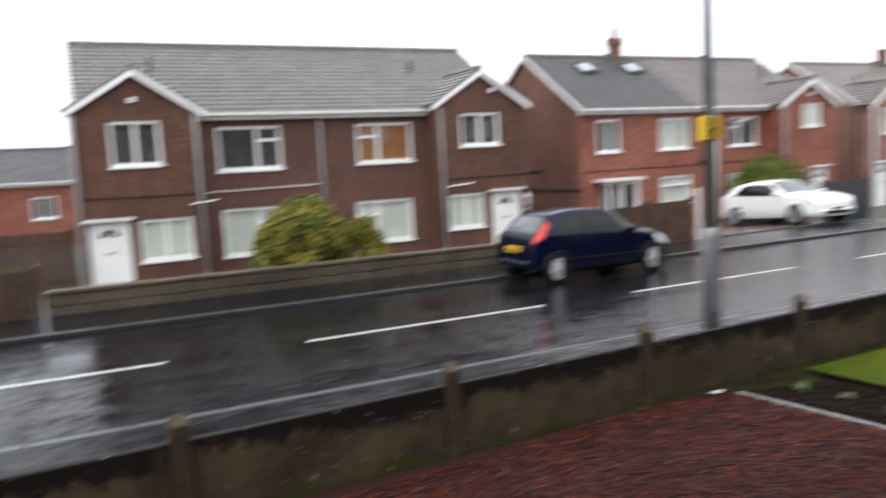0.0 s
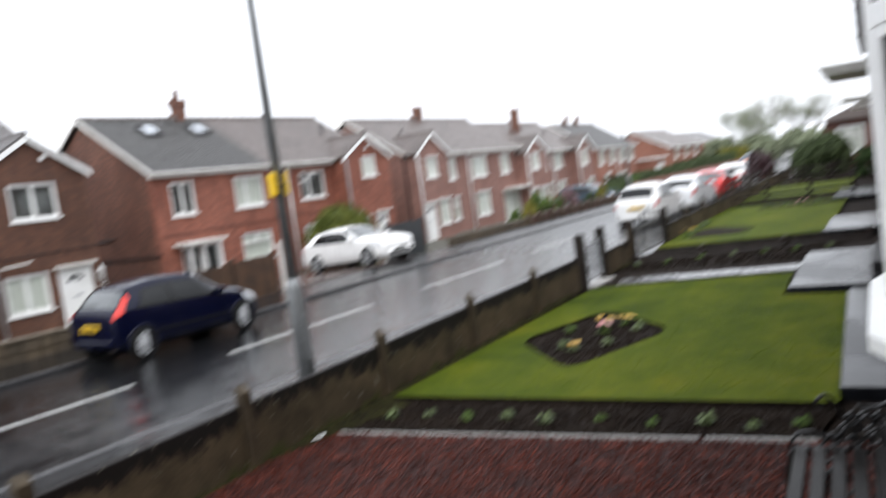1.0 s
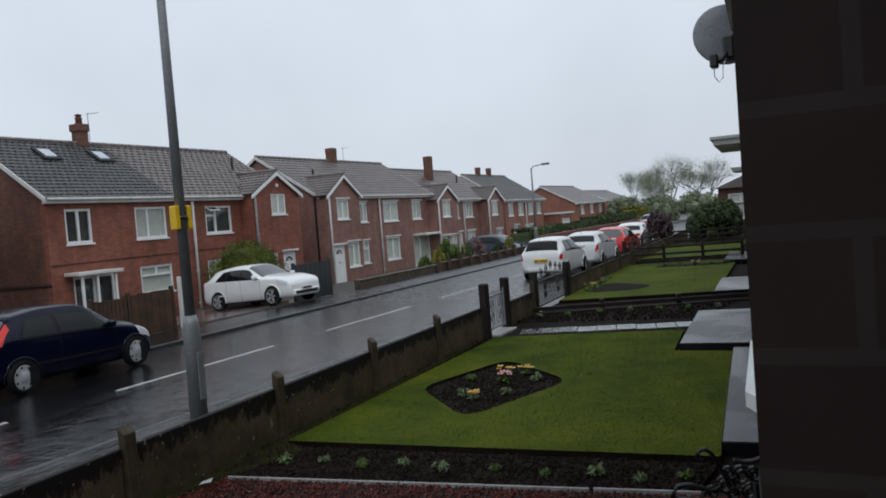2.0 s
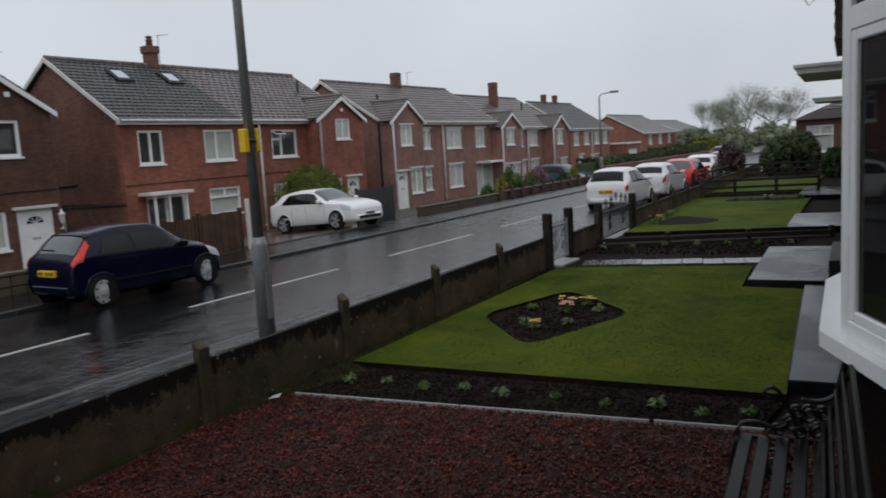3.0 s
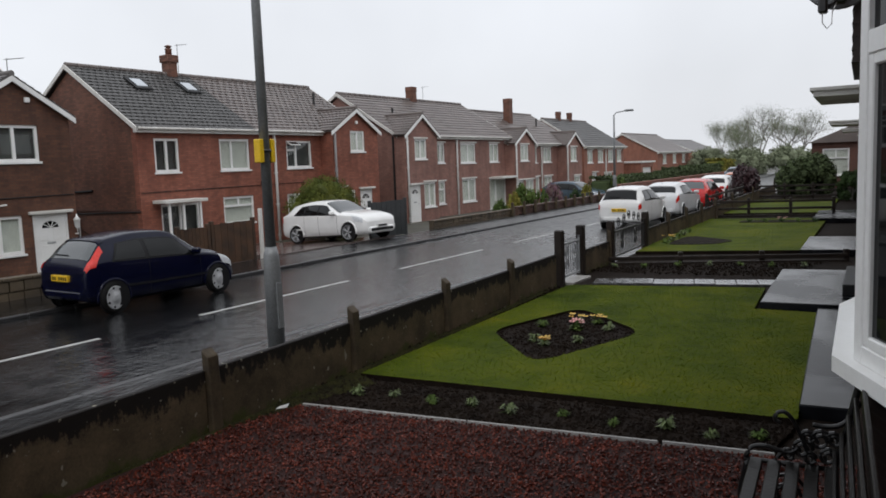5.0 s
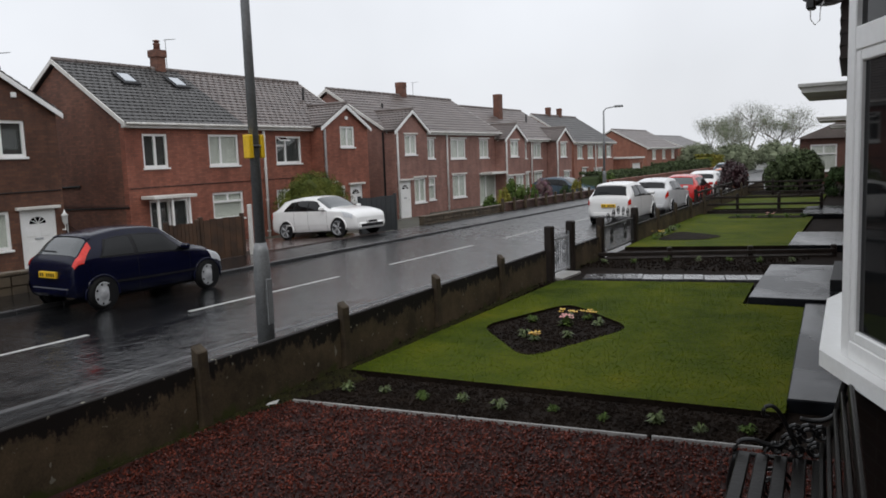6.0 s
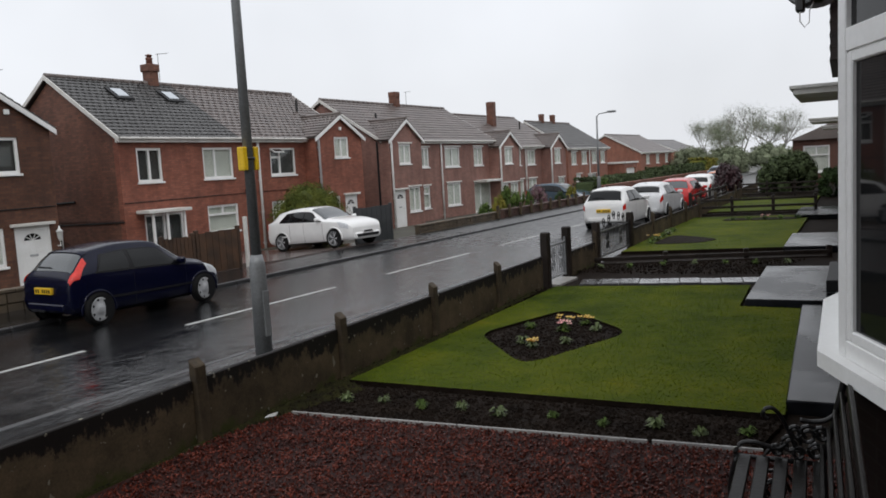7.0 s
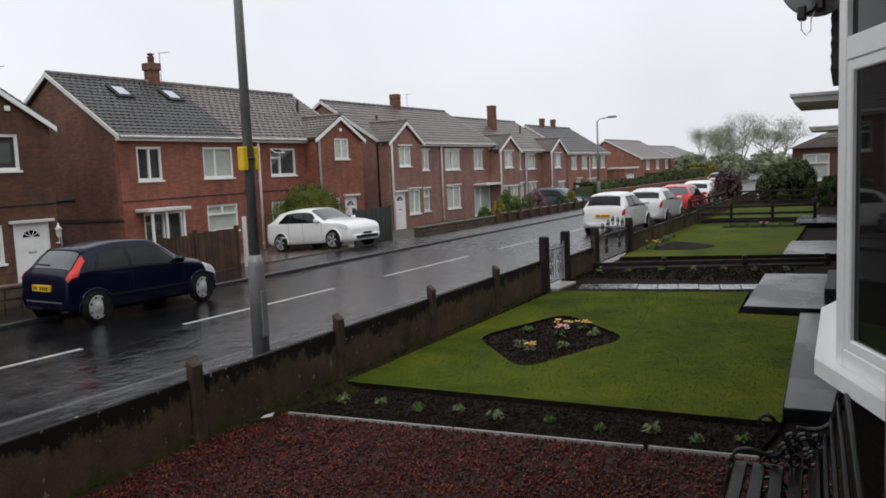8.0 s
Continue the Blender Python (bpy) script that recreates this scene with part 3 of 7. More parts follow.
def bargeboard(parent, p, q, mat=None, w=0.2, t=0.05, axis="x"):
    """A white board along a sloping edge, hanging below the line p to q."""
    bm = bmesh.new()
    o = Vector((t, 0, 0)) if axis == "x" else Vector((0, t, 0))
    p, q, dz = Vector(p), Vector(q), Vector((0, 0, -w))
    v = [bm.verts.new(x) for x in (p, q, q + dz, p + dz, p + o, q + o, q + dz + o, p + dz + o)]
    for f in ((0, 3, 2, 1), (4, 5, 6, 7), (0, 1, 5, 4), (3, 7, 6, 2), (0, 4, 7, 3), (1, 2, 6, 5)):
        bm.faces.new([v[k] for k in f])
    bmesh.ops.recalc_face_normals(bm, faces=bm.faces[:])
    return part("bargeboard", bm, mat or WHITE_OLD, parent, "white painted bargeboard")


def chimney_part(house, x, y, z0, z1, pots=1, s=0.5, head=0.06):
    h, g = s / 2, s / 2 + head
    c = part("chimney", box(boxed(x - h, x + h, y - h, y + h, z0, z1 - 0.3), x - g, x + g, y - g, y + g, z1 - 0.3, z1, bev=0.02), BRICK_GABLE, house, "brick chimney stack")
    for k in range(pots):
        part("chimney_pot", lathe(bmesh.new(), [(0.14, -0.03), (0.125, 0.2), (0.145, 0.22), (0.145, 0.27), (0.1, 0.27)], (x, y + (k - (pots - 1) / 2) * 0.3, z1), 12), TERRACOTTA, c)
        part("cowl", lathe(bmesh.new(), [(0.1, 0.27), (0.1, 0.34), (0.15, 0.35), (0.15, 0.38), (0.04, 0.42)], (x, y + (k - (pots - 1) / 2) * 0.3, z1), 10), TERRACOTTA, c)
    return c


def aerial_part(house, x, y, z, top=0.9):
    bm = bmesh.new()
    tube(bm, [(x, y, z - 0.6), (x, y, z + top)], 0.014, 5)
    tube(bm, [(x, y - 0.08, z + top - 0.05), (x, y + 0.5, z + top + 0.05)], 0.01, 5)
    for k in range(6):
        tube(bm, [(x - 0.14, y + 0.09 * k, z + top - 0.03 + 0.014 * k), (x + 0.14, y + 0.09 * k, z + top - 0.03 + 0.014 * k)], 0.006, 4)
    part("aerial", bm, GALV, house, "thin metal television aerial")


def pipe_part(house, x, y, z0, z1, mat):
    bm = bmesh.new()
    tube(bm, [(x + 0.02, y, z1), (x + 0.07, y, z1 - 0.15), (x + 0.07, y, z0)], 0.055, 8)
    for z in np.arange(z0 + 0.3, z1, 1.3):
        box(bm, x, x + 0.12, y - 0.06, y + 0.06, z, z + 0.035)
    part("downpipe", bm, mat, house)


def semi(label, y0, y1, xf, zb, zg, zr, depth, gables, windows, gwindows, doors, mats, tiles=(20, 42), pipes=(), singles=0, split=None):
    """A pair of houses facing +x, ridge along y. gables: (y0, y1, peak) bays standing 0.7 m forward."""
    h = thing("house", label, "house", group="houses along the street")
    wall, gwall, tile = mats
    xr = xf - depth / 2
    xg = xf + 0.7
    holes = [w[:4] for w in windows] + [d[:4] for d in doors if not d[4]]
    cuts = sorted((g[0], g[1]) for g in gables)
    bm = bmesh.new()
    cladding(bm, y0, y1, zb, zg, xf, 0.25, holes)
    part("front_wall", bm, wall, h)
    part("back_wall", boxed(xf - depth, xf - depth + 0.25, y0, y1, zb, zg), wall, h)
    for y, s in ((y0, 1), (y1, -1)):
        e = bmesh.new()
        pts = [(xf - 0.25, zb), (xf - 0.25, zg), (xr, zr - 0.1), (xf - depth + 0.25, zg), (xf - depth + 0.25, zb)]
        ya, yb = sorted((y, y + 0.25 * s))
        lo, hi = [e.verts.new((x, ya, z)) for x, z in pts], [e.verts.new((x, yb, z)) for x, z in pts]
        e.faces.new(lo), e.faces.new(hi[::-1])
        for i in range(5):
            e.faces.new((lo[i], hi[i], hi[(i + 1) % 5], lo[(i + 1) % 5]))
        bmesh.ops.recalc_face_normals(e, faces=e.faces[:])
        # gable ends of red-brick pairs take the brick with shade coloured in
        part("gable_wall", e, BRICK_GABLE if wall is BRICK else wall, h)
    # solid dark block, added so the interior reads as unlit
    part("dark_room_block", boxed(xf - depth + 0.3, xf - 0.5, y0 + 0.3, y1 - 0.3, zb, zg - 0.1), DARKROOM, h)
    k = (zr - zg) / (depth / 2)
    ov = 0.25
    a, b = (xf + ov, y0 - 0.12, zg - k * ov + 0.1), (xf + ov, y1 + 0.12, zg - k * ov + 0.1)
    c, d = (xr, y1 + 0.12, zr + 0.1), (xr, y0 - 0.12, zr + 0.1)
    roof = roof_slab(h, a, b, c, d, tile[0])
    roof_slab(h, (2 * xr - b[0], b[1], b[2]), (2 * xr - a[0], a[1], a[2]), d, c, tile[0])
    if split is None:
        slope_tiles("roof_tiles", roof, a, b, c, d, tile[0], *tiles, singles=singles)
    else:
        f = (split - a[1]) / (b[1] - a[1])
        m0, m1 = Vector(a).lerp(Vector(b), f), Vector(d).lerp(Vector(c), f)
        slope_tiles("roof_tiles", roof, a, m0, m1, d, tile[0], tiles[0], tiles[1] // 2, singles=singles)
        slope_tiles("roof_tiles", roof, m0, b, c, m1, tile[1], tiles[0], tiles[1] // 2)
    rt = bmesh.new()
    n = int((y1 - y0) / 0.45)
    for i in range(n):
        s, e = y0 - 0.1 + (y1 - y0 + 0.2) * i / n, y0 - 0.1 + (y1 - y0 + 0.2) * (i + 1) / n - 0.012
        tube(rt, [(xr, s, zr + 0.12), (xr, e, zr + 0.12)], 0.1, 8)
    part("ridge_tiles", rt, tile[-1], roof, kind="stuff")
    for y in (y0 - 0.16, y1 + 0.12):
        for xe in (xf + ov, 2 * xr - xf - ov):
            bargeboard(h, (xe, y, a[2] + 0.03), (xr, y, zr + 0.13), w=0.16, axis="y")
    segs, last = [], y0 - 0.1
    for g0, g1 in cuts:
        if g0 - last > 0.3:
            segs.append((last, g0))
        last = g1
    if y1 - last > 0.3:
        segs.append((last, y1 + 0.1))
    for s, e in segs:
        gb = bmesh.new()
        box(gb, xf + ov - 0.02, xf + ov + 0.09, s, e, a[2] - 0.05, a[2] + 0.03, bev=0.02)
        part("gutter", gb, WHITE_OLD, h)
        part("fascia", boxed(xf + 0.01, xf + ov - 0.03, s, e, a[2] - 0.15, a[2] - 0.05), WHITE_OLD, h)
    for g0, g1, zp, ze in gables:
        m = (g0 + g1) / 2
        gb = bmesh.new()
        cladding(gb, g0, g1, zb, ze, xg, 0.25, [w[:4] for w in gwindows if g0 < w[0] < g1] + [q[:4] for q in doors if q[4] and g0 < q[0] < g1])
        t1, t2 = [gb.verts.new((xg, y, z)) for y, z in ((g0, ze), (g1, ze), (m, zp))], [gb.verts.new((xg - 0.25, y, z)) for y, z in ((g0, ze), (g1, ze), (m, zp))]
        gb.faces.new(t1), gb.faces.new(t2[::-1])
        box(gb, xf + 0.002, xg - 0.25, g0, g0 + 0.2, zb, ze), box(gb, xf + 0.002, xg - 0.25, g1 - 0.2, g1, zb, ze)
        part("bay_wall", gb, gwall, h)
        back = xf - (zp + 0.1 - zg) / k
        eo, kk = 0.16, (zp - ze) / (m - g0)
        for s, ge in ((-1, g0), (1, g1)):
            yE = ge + s * eo
            zE = ze - kk * eo
            q = [(xg + 0.12, yE, zE + 0.08), (xg + 0.12, m, zp + 0.08), (back, m, zp + 0.08), (xf - (zE - zg) / k - 0.1, yE, zE + 0.08)]
            if s > 0:
                q = [q[0], q[3], q[2], q[1]]
            rs = roof_slab(h, *q, tile[-1], 0.07)
            if s < 0:
                slope_tiles("roof_tiles", rs, q[3], q[0], q[1], q[2], tile[-1], 8, 9)
            else:
                slope_tiles("roof_tiles", rs, q[0], q[1], q[2], q[3], tile[-1], 9, 8)
            bargeboard(h, (xg + 0.1, yE, zE + 0.035), (xg + 0.1, m, zp + 0.035), WHITE, 0.16)
        rt = bmesh.new()
        tube(rt, [(xg + 0.14, m, zp + 0.1), (back, m, zp + 0.1)], 0.09, 8)
        part("ridge_tiles", rt, tile[-1], h)
    for y_a, y_b, z_a, z_b, style, back in windows:
        window_part(h, xf, y_a, y_b, z_a, z_b, style, back)
    for y_a, y_b, z_a, z_b, style, back in gwindows:
        window_part(h, xg, y_a, y_b, z_a, z_b, style, back)
    for y_a, y_b, z_a, z_b, front in doors:
        door_part(h, xg if front else xf, y_a, y_b, z_a, z_b)
        part("lintel", boxed((xg if front else xf) + 0.004, (xg if front else xf) + 0.14, y_a - 0.12, y_b + 0.12, z_b + 0.01, z_b + 0.1, bev=0.01), WHITE_OLD, h)
    for x, y, mat in pipes:
        pipe_part(h, x, y, zb, zg - 0.05, mat)
    return h


XF = -23.0
house_one = semi("long red-brick semi-detached pair with two front gables and grey tiled roof", 0.3, 13.7, XF, -0.5, 4.3, 6.65, 7.2,
     [(0.0, 3.3, 5.4, 4.35), (10.6, 13.95, 5.45, 4.4)],
     [(3.85, 5.75, 2.62, 3.9, "right", "dark"), (8.15, 10.05, 2.65, 3.9, "leftlight", "warm"), (3.85, 5.6, 0.1, 1.5, "right", "curtain"), (8.0, 9.95, 0.1, 1.45, "leftlight", "curtain")],
     [(0.95, 2.25, 2.87, 4.08, "two", "dark"), (11.5, 12.95, 3.04, 4.1, "two", "dark"), (1.5, 2.9, 0.26, 1.4, "two", "curtain"), (10.95, 12.25, 0.36, 1.48, "two", "curtain")],
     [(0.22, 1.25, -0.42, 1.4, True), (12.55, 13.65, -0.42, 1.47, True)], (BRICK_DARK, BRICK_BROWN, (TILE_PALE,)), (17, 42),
     [(XF, 6.95, PIPE_GREY), (XF + 0.7, 3.18, PIPE_GREY), (XF + 0.7, 0.06, PIPE_GREY), (XF + 0.7, 10.75, PIPE_GREY)], singles=300)
house_two = semi("red-brick semi-detached pair with skylights and half-darker roof", 16.8, 29.6, XF, -0.5, 4.2, 6.5, 7.2,
     [(26.3, 29.6, 5.15, 4.2)],
     [(17.5, 18.56, 2.6, 3.8, "two", "dark"), (20.46, 21.99, 2.6, 3.8, "left", "curtain"), (24.1, 25.67, 2.6, 3.76, "leftlight", "dark"), (20.48, 22.07, 0.5, 1.56, "top", "curtain"), (24.0, 25.5, 0.4, 1.5, "left", "curtain"), (17.6, 19.3, -0.45, 1.45, "two", "dark")],
     [(27.55, 28.6, 3.25, 4.2, "two", "curtain"), (26.9, 27.75, 0.4, 1.5, "two", "curtain")],
     [(28.1, 29.0, -0.42, 1.5, True)], (BRICK, BRICK, (TILE_GREY, TILE_BROWN)), (18, 44),
     [(XF, 23.35, WHITE), (XF + 0.7, 26.4, PIPE_GREY)], singles=300, split=22.2)
house_three = semi("red-brick semi-detached pair with one front gable and brown roof", 32.0, 44.6, XF, -0.5, 4.12, 6.35, 7.2,
     [(31.9, 34.9, 5.1, 4.1)],
     [(35.9, 36.75, 2.6, 3.7, "two", "curtain"), (38.5, 40.25, 2.55, 3.7, "two", "curtain"), (42.0, 43.2, 2.55, 3.7, "two", "curtain"), (38.6, 40.2, 0.26, 1.6, "two", "curtain"), (35.7, 36.7, 0.3, 1.55, "top", "curtain"), (41.9, 44.1, -0.4, 1.5, "left", "curtain")],
     [(32.75, 33.85, 2.83, 3.86, "two", "curtain"), (33.5, 34.6, 0.3, 1.6, "two", "curtain")],
     [(32.2, 33.15, -0.42, 1.5, True)], (BRICK_MID, BRICK_MID, (TILE_BROWN, TILE_BROWN)), (14, 40),
     [(XF, 38.0, WHITE), (XF + 0.7, 32.0, WHITE)], split=38.3)
house_four = semi("red-brick semi-detached pair with two front gables and brown roof", 44.2, 55.4, XF, -0.6, 3.75, 6.0, 7.2,
     [(44.1, 47.1, 4.6, 3.7), (52.4, 55.4, 4.5, 3.6)],
     [(48.0, 48.9, 2.4, 3.45, "two", "curtain"), (49.9, 51.3, 2.4, 3.45, "two", "curtain"), (47.8, 49.2, 0.1, 1.4, "two", "curtain"), (50.0, 51.4, 0.1, 1.4, "two", "curtain")],
     [(44.9, 46.1, 2.55, 3.6, "two", "curtain"), (53.2, 54.4, 2.4, 3.45, "two", "curtain"), (45.6, 46.8, 0.1, 1.3, "two", "curtain"), (53.8, 55.0, 0.1, 1.3, "two", "curtain")],
     [(44.4, 45.3, -0.52, 1.3, True)], (BRICK_MID, BRICK_MID, (TILE_BROWN, TILE_BROWN)), (12, 36),
     [(XF, 49.5, WHITE), (XF + 0.7, 44.2, WHITE), (XF + 0.7, 52.5, WHITE)])
house_five = semi("distant red-brick semi-detached pair with grey roof", 57.6, 67.0, XF, -0.6, 3.55, 5.8, 7.2, [],
     [(58.3, 59.5, 2.2, 3.2, "two", "curtain"), (60.6, 61.9, 2.2, 3.2, "two", "curtain"), (63.0, 64.3, 2.2, 3.2, "two", "curtain"), (65.2, 66.4, 2.2, 3.2, "two", "curtain"), (62.0, 64.0, 0.1, 1.3, "two", "curtain")],
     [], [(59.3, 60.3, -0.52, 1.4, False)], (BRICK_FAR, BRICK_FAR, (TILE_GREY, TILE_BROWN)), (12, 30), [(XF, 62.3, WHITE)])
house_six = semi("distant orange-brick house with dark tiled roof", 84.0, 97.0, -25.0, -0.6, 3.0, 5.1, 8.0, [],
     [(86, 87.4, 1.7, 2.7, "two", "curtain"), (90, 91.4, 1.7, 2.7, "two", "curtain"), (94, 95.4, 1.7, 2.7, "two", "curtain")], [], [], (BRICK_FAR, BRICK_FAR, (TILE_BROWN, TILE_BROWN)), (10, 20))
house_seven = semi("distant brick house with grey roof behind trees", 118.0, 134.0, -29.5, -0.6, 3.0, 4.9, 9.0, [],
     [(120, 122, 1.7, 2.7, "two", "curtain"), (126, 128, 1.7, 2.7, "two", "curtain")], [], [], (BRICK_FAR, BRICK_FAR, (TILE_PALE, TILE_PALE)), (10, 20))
house_back = semi("low brick house with grey roof beyond the side alley", -13.0, 0.6, -43.0, -0.6, 2.6, 4.3, 7.5, [],
     [(-1.9, -0.8, 0.8, 1.9, "two", "dark"), (-6, -4.5, 0.8, 1.9, "two", "dark")], [], [], (BRICK, BRICK, (TILE_GREY, TILE_GREY)), (12, 30))

chimney_part(house_two, -26.6, 21.3, 6.3, 7.4, 1, 0.43)
aerial_part(house_two, -26.6, 21.75, 7.0)
chimney_part(house_three, -26.6, 38.9, 6.2, 7.25, 0, 0.48, 0.02)
aerial_part(house_three, -26.6, 40.2, 7.0, 0.35)
chimney_part(house_four, -25.4, 49.3, 4.9, 7.0, 0, 0.5, 0.015)
chimney_part(house_five, -26.6, 60.9, 5.6, 6.6, 0, 0.36, 0.02)
chimney_part(house_five, -26.6, 63.3, 5.6, 6.6, 0, 0.36, 0.02)
aerial_part(house_one, XF + 0.6, 12.3, 5.75, 0.25)
for h, y in ((house_one, 2.4), (house_one, 11.0), (house_two, 28.2), (house_three, 34.6), (house_four, 53.0)):
    part("roof_vent", boxed(-25.0, -24.9, y - 0.05, y + 0.05, 5.3 if h in (house_one, house_two) else 4.9, 6.15 if h in (house_one, house_two) else 5.7, bev=0.02), BLACK_IRON, h, "short black roof vent pipe")


def skylight(house, y):
    s = thing_part("skylight", house, "white-framed skylight reflecting the sky")
    for name, mat, grow, lift in (("surround", PLASTIC_BLACK, 0.1, 0.07), ("pane", SKYLIGHT, -0.04, 0.1)):
        bm = bmesh.new()
        k = 2.3 / 3.6
        x0, x1 = -25.8 - grow, -25.25 + grow
        zz = lambda x: 4.3 + (XF - x) * k + lift
        v = [bm.verts.new(p) for p in ((x1, y - 0.28 - grow, zz(x1)), (x1, y + 0.28 + grow, zz(x1)), (x0, y + 0.28 + grow, zz(x0)), (x0, y - 0.28 - grow, zz(x0)))]
        f = bm.faces.new(v)
        r = bmesh.ops.extrude_face_region(bm, geom=[f])
        bmesh.ops.translate(bm, vec=(0, 0, 0.06), verts=[q for q in r["geom"] if isinstance(q, bmesh.types.BMVert)])
        bmesh.ops.recalc_face_normals(bm, faces=bm.faces[:])
        part(name, bm, mat, s)


def thing_part(name, parent, label):
    e = new(name)
    e.parent = parent
    return tagged(e, label)


SKYLIGHT = material("wet_skylight_glass", (0.5, 0.53, 0.56), 0.08, 0.85)
skylight(house_two, 18.95)
skylight(house_two, 21.3)
canopy = part("porch_canopy", boxed(XF + 0.01, XF + 0.75, 17.25, 19.1, 1.5, 1.62, bev=0.015), WHITE_OLD, house_two, "flat white porch canopy")
for y in (17.5, 18.1, 18.85):
    part("porch_post", boxed(XF + 0.55, XF + 0.62, y - 0.04, y + 0.04, -0.45, 1.5), WHITE, house_two)
part("porch_canopy", boxed(XF + 0.01, XF + 0.8, 42.1, 44.2, 1.5, 1.64, bev=0.015), WHITE_OLD, house_three, "flat white porch canopy")
for h, y, z in ((house_one, 1.6, 4.55), (house_one, 12.7, 4.75), (house_two, 28.0, 4.5)):
    part("alarm_box", boxed(XF + 0.7, XF + 0.78, y - 0.08, y + 0.08, z, z + 0.15, bev=0.02), WHITE, h, "small white alarm box")
for h, y, z, l in ((house_one, 10.9, 1.75, 0.9), (house_one, 2.9, 1.75, 0.7), (house_two, 26.7, 1.65, 0.4)):
    bm = bmesh.new()
    tube(bm, [(XF + 0.78, y, z), (XF + 0.78, y + l, z + 0.06)], 0.03, 6)
    part("waste_pipe", bm, WHITE_OLD, h, "white plastic waste pipe")
for y0_, y1_, z_ in ((3.45, 6.85, 2.02),):
    bm = bmesh.new()
    tube(bm, [(XF + 0.02, y0_, z_), (XF + 0.02, y1_, z_ + 0.05)], 0.02, 6)
    part("conduit", bm, WHITE_OLD, house_one, "thin white conduit across the wall")
lan = bmesh.new()
lathe(lan, [(0.025, 0), (0.075, 0.08), (0.09, 0.27), (0.115, 0.285), (0.03, 0.38), (0.015, 0.46)], (XF + 0.85, 13.85, 0.95), 8)
tube(lan, [(XF + 0.7, 13.85, 0.8), (XF + 0.85, 13.85, 0.8), (XF + 0.85, 13.85, 0.97)], 0.02, 5)
part("wall_lantern", lan, WHITE, house_one, "white wall lantern")

# side wall of the second pair: pipes, cable, small window; an open top light at the front
def bar_part(house, name, pts, r, mat, label=""):
    bm = bmesh.new()
    tube(bm, pts, r, 6)
    return part(name, bm, mat, house, label)


GY = 16.78
bar_part(house_two, "waste_pipe", [(-27.2, GY, 3.9), (-27.25, GY, 1.3), (-27.25, GY, -0.4)], 0.03, PIPE_GREY, "thin grey waste pipe")
bar_part(house_two, "waste_pipe", [(-28.0, GY, 1.95), (-25.7, GY, 2.02)], 0.045, PLASTIC_BLACK, "black waste pipe across the side wall")
bar_part(house_two, "cable", [(-30.0, GY, 1.22), (-26.5, GY, 1.18), (-23.02, GY, 1.25)], 0.022, PLASTIC_BLACK, "dark cable clipped along the wall")
bar_part(house_two, "cable", [(XF + 0.015, 16.85, 1.9), (XF + 0.015, 26.2, 1.98)], 0.014, PLASTIC_BLACK, "dark cable clipped along the wall")
part("string_course", boxed(-30.1, -23.05, GY - 0.012, GY + 0.01, 1.28, 1.34), BRICK_DARK, house_two)
sw = part("side_window", boxed(-27.15, -26.65, GY - 0.015, GY + 0.01, 0.1, 0.85), CAR_GLASS, house_two, "small white-framed side window")
f = bmesh.new()
for x in (-27.17, -26.93, -26.69):
    box(f, x, x + 0.06, GY - 0.03, GY - 0.016, 0.08, 0.87)
part("frame", f, WHITE, sw)
bar_part(house_one, "cable", [(XF + 0.715, 10.65, 1.98), (XF + 0.715, 13.9, 2.02)], 0.018, PLASTIC_BLACK, "dark cable clipped along the wall")
bar_part(house_one, "cable", [(XF + 0.715, 0.05, 2.05), (XF + 0.715, 3.25, 2.02)], 0.018, PLASTIC_BLACK, "dark cable clipped along the wall")
part("flue", lathe(bmesh.new(), [(0.09, 0.0), (0.09, 0.16), (0.06, 0.17)], (XF + 0.05, 22.6, 1.95), 10), PLASTIC_BLACK, house_two, "small black boiler flue")
ol = part("open_top_light", boxed(-0.02, 0.02, -0.3, 0.3, -0.3, 0.0, bev=0.006), WHITE, house_two, "white top light standing open")
ol.matrix_world = pose(XF + 0.0, 24.42, 3.7, 0, -62, 0)
part("pane", boxed(0.021, 0.027, -0.24, 0.24, -0.25, -0.05), CAR_GLASS, ol)
bar_part(house_three, "downpipe", [(XF + 0.06, 31.75, 4.0), (XF + 0.06, 31.75, -0.4)], 0.05, PLASTIC_BLACK, "black downpipe at the house corner")

gar = thing("garage", "low brick garage with a white door between houses", "garage")
part("walls", cladding(bmesh.new(), 68.2, 72.0, -0.6, 2.0, XF + 1.2, 0.25, [(68.7, 71.5, -0.55, 1.6)]), BRICK_FAR, gar)
part("side_wall", boxed(XF - 4, XF + 0.95, 68.2, 68.45, -0.6, 2.0), BRICK_FAR, gar)
part("garage_door", boxed(XF + 1.0, XF + 1.06, 68.72, 71.48, -0.55, 1.58, bev=0.01), WHITE, gar)
part("flat_roof", boxed(XF - 4, XF + 1.35, 68.1, 72.1, 2.0, 2.15), WHITE_OLD, gar)

# ---- far side walls, fences and drive ----
STONE_WALL = mottled("mossy_stone_wall", (0.115, 0.085, 0.052), (0.055, 0.042, 0.028), 1.5, 30, 0.6, bump=0.5, dist=0.02, island=0.25)


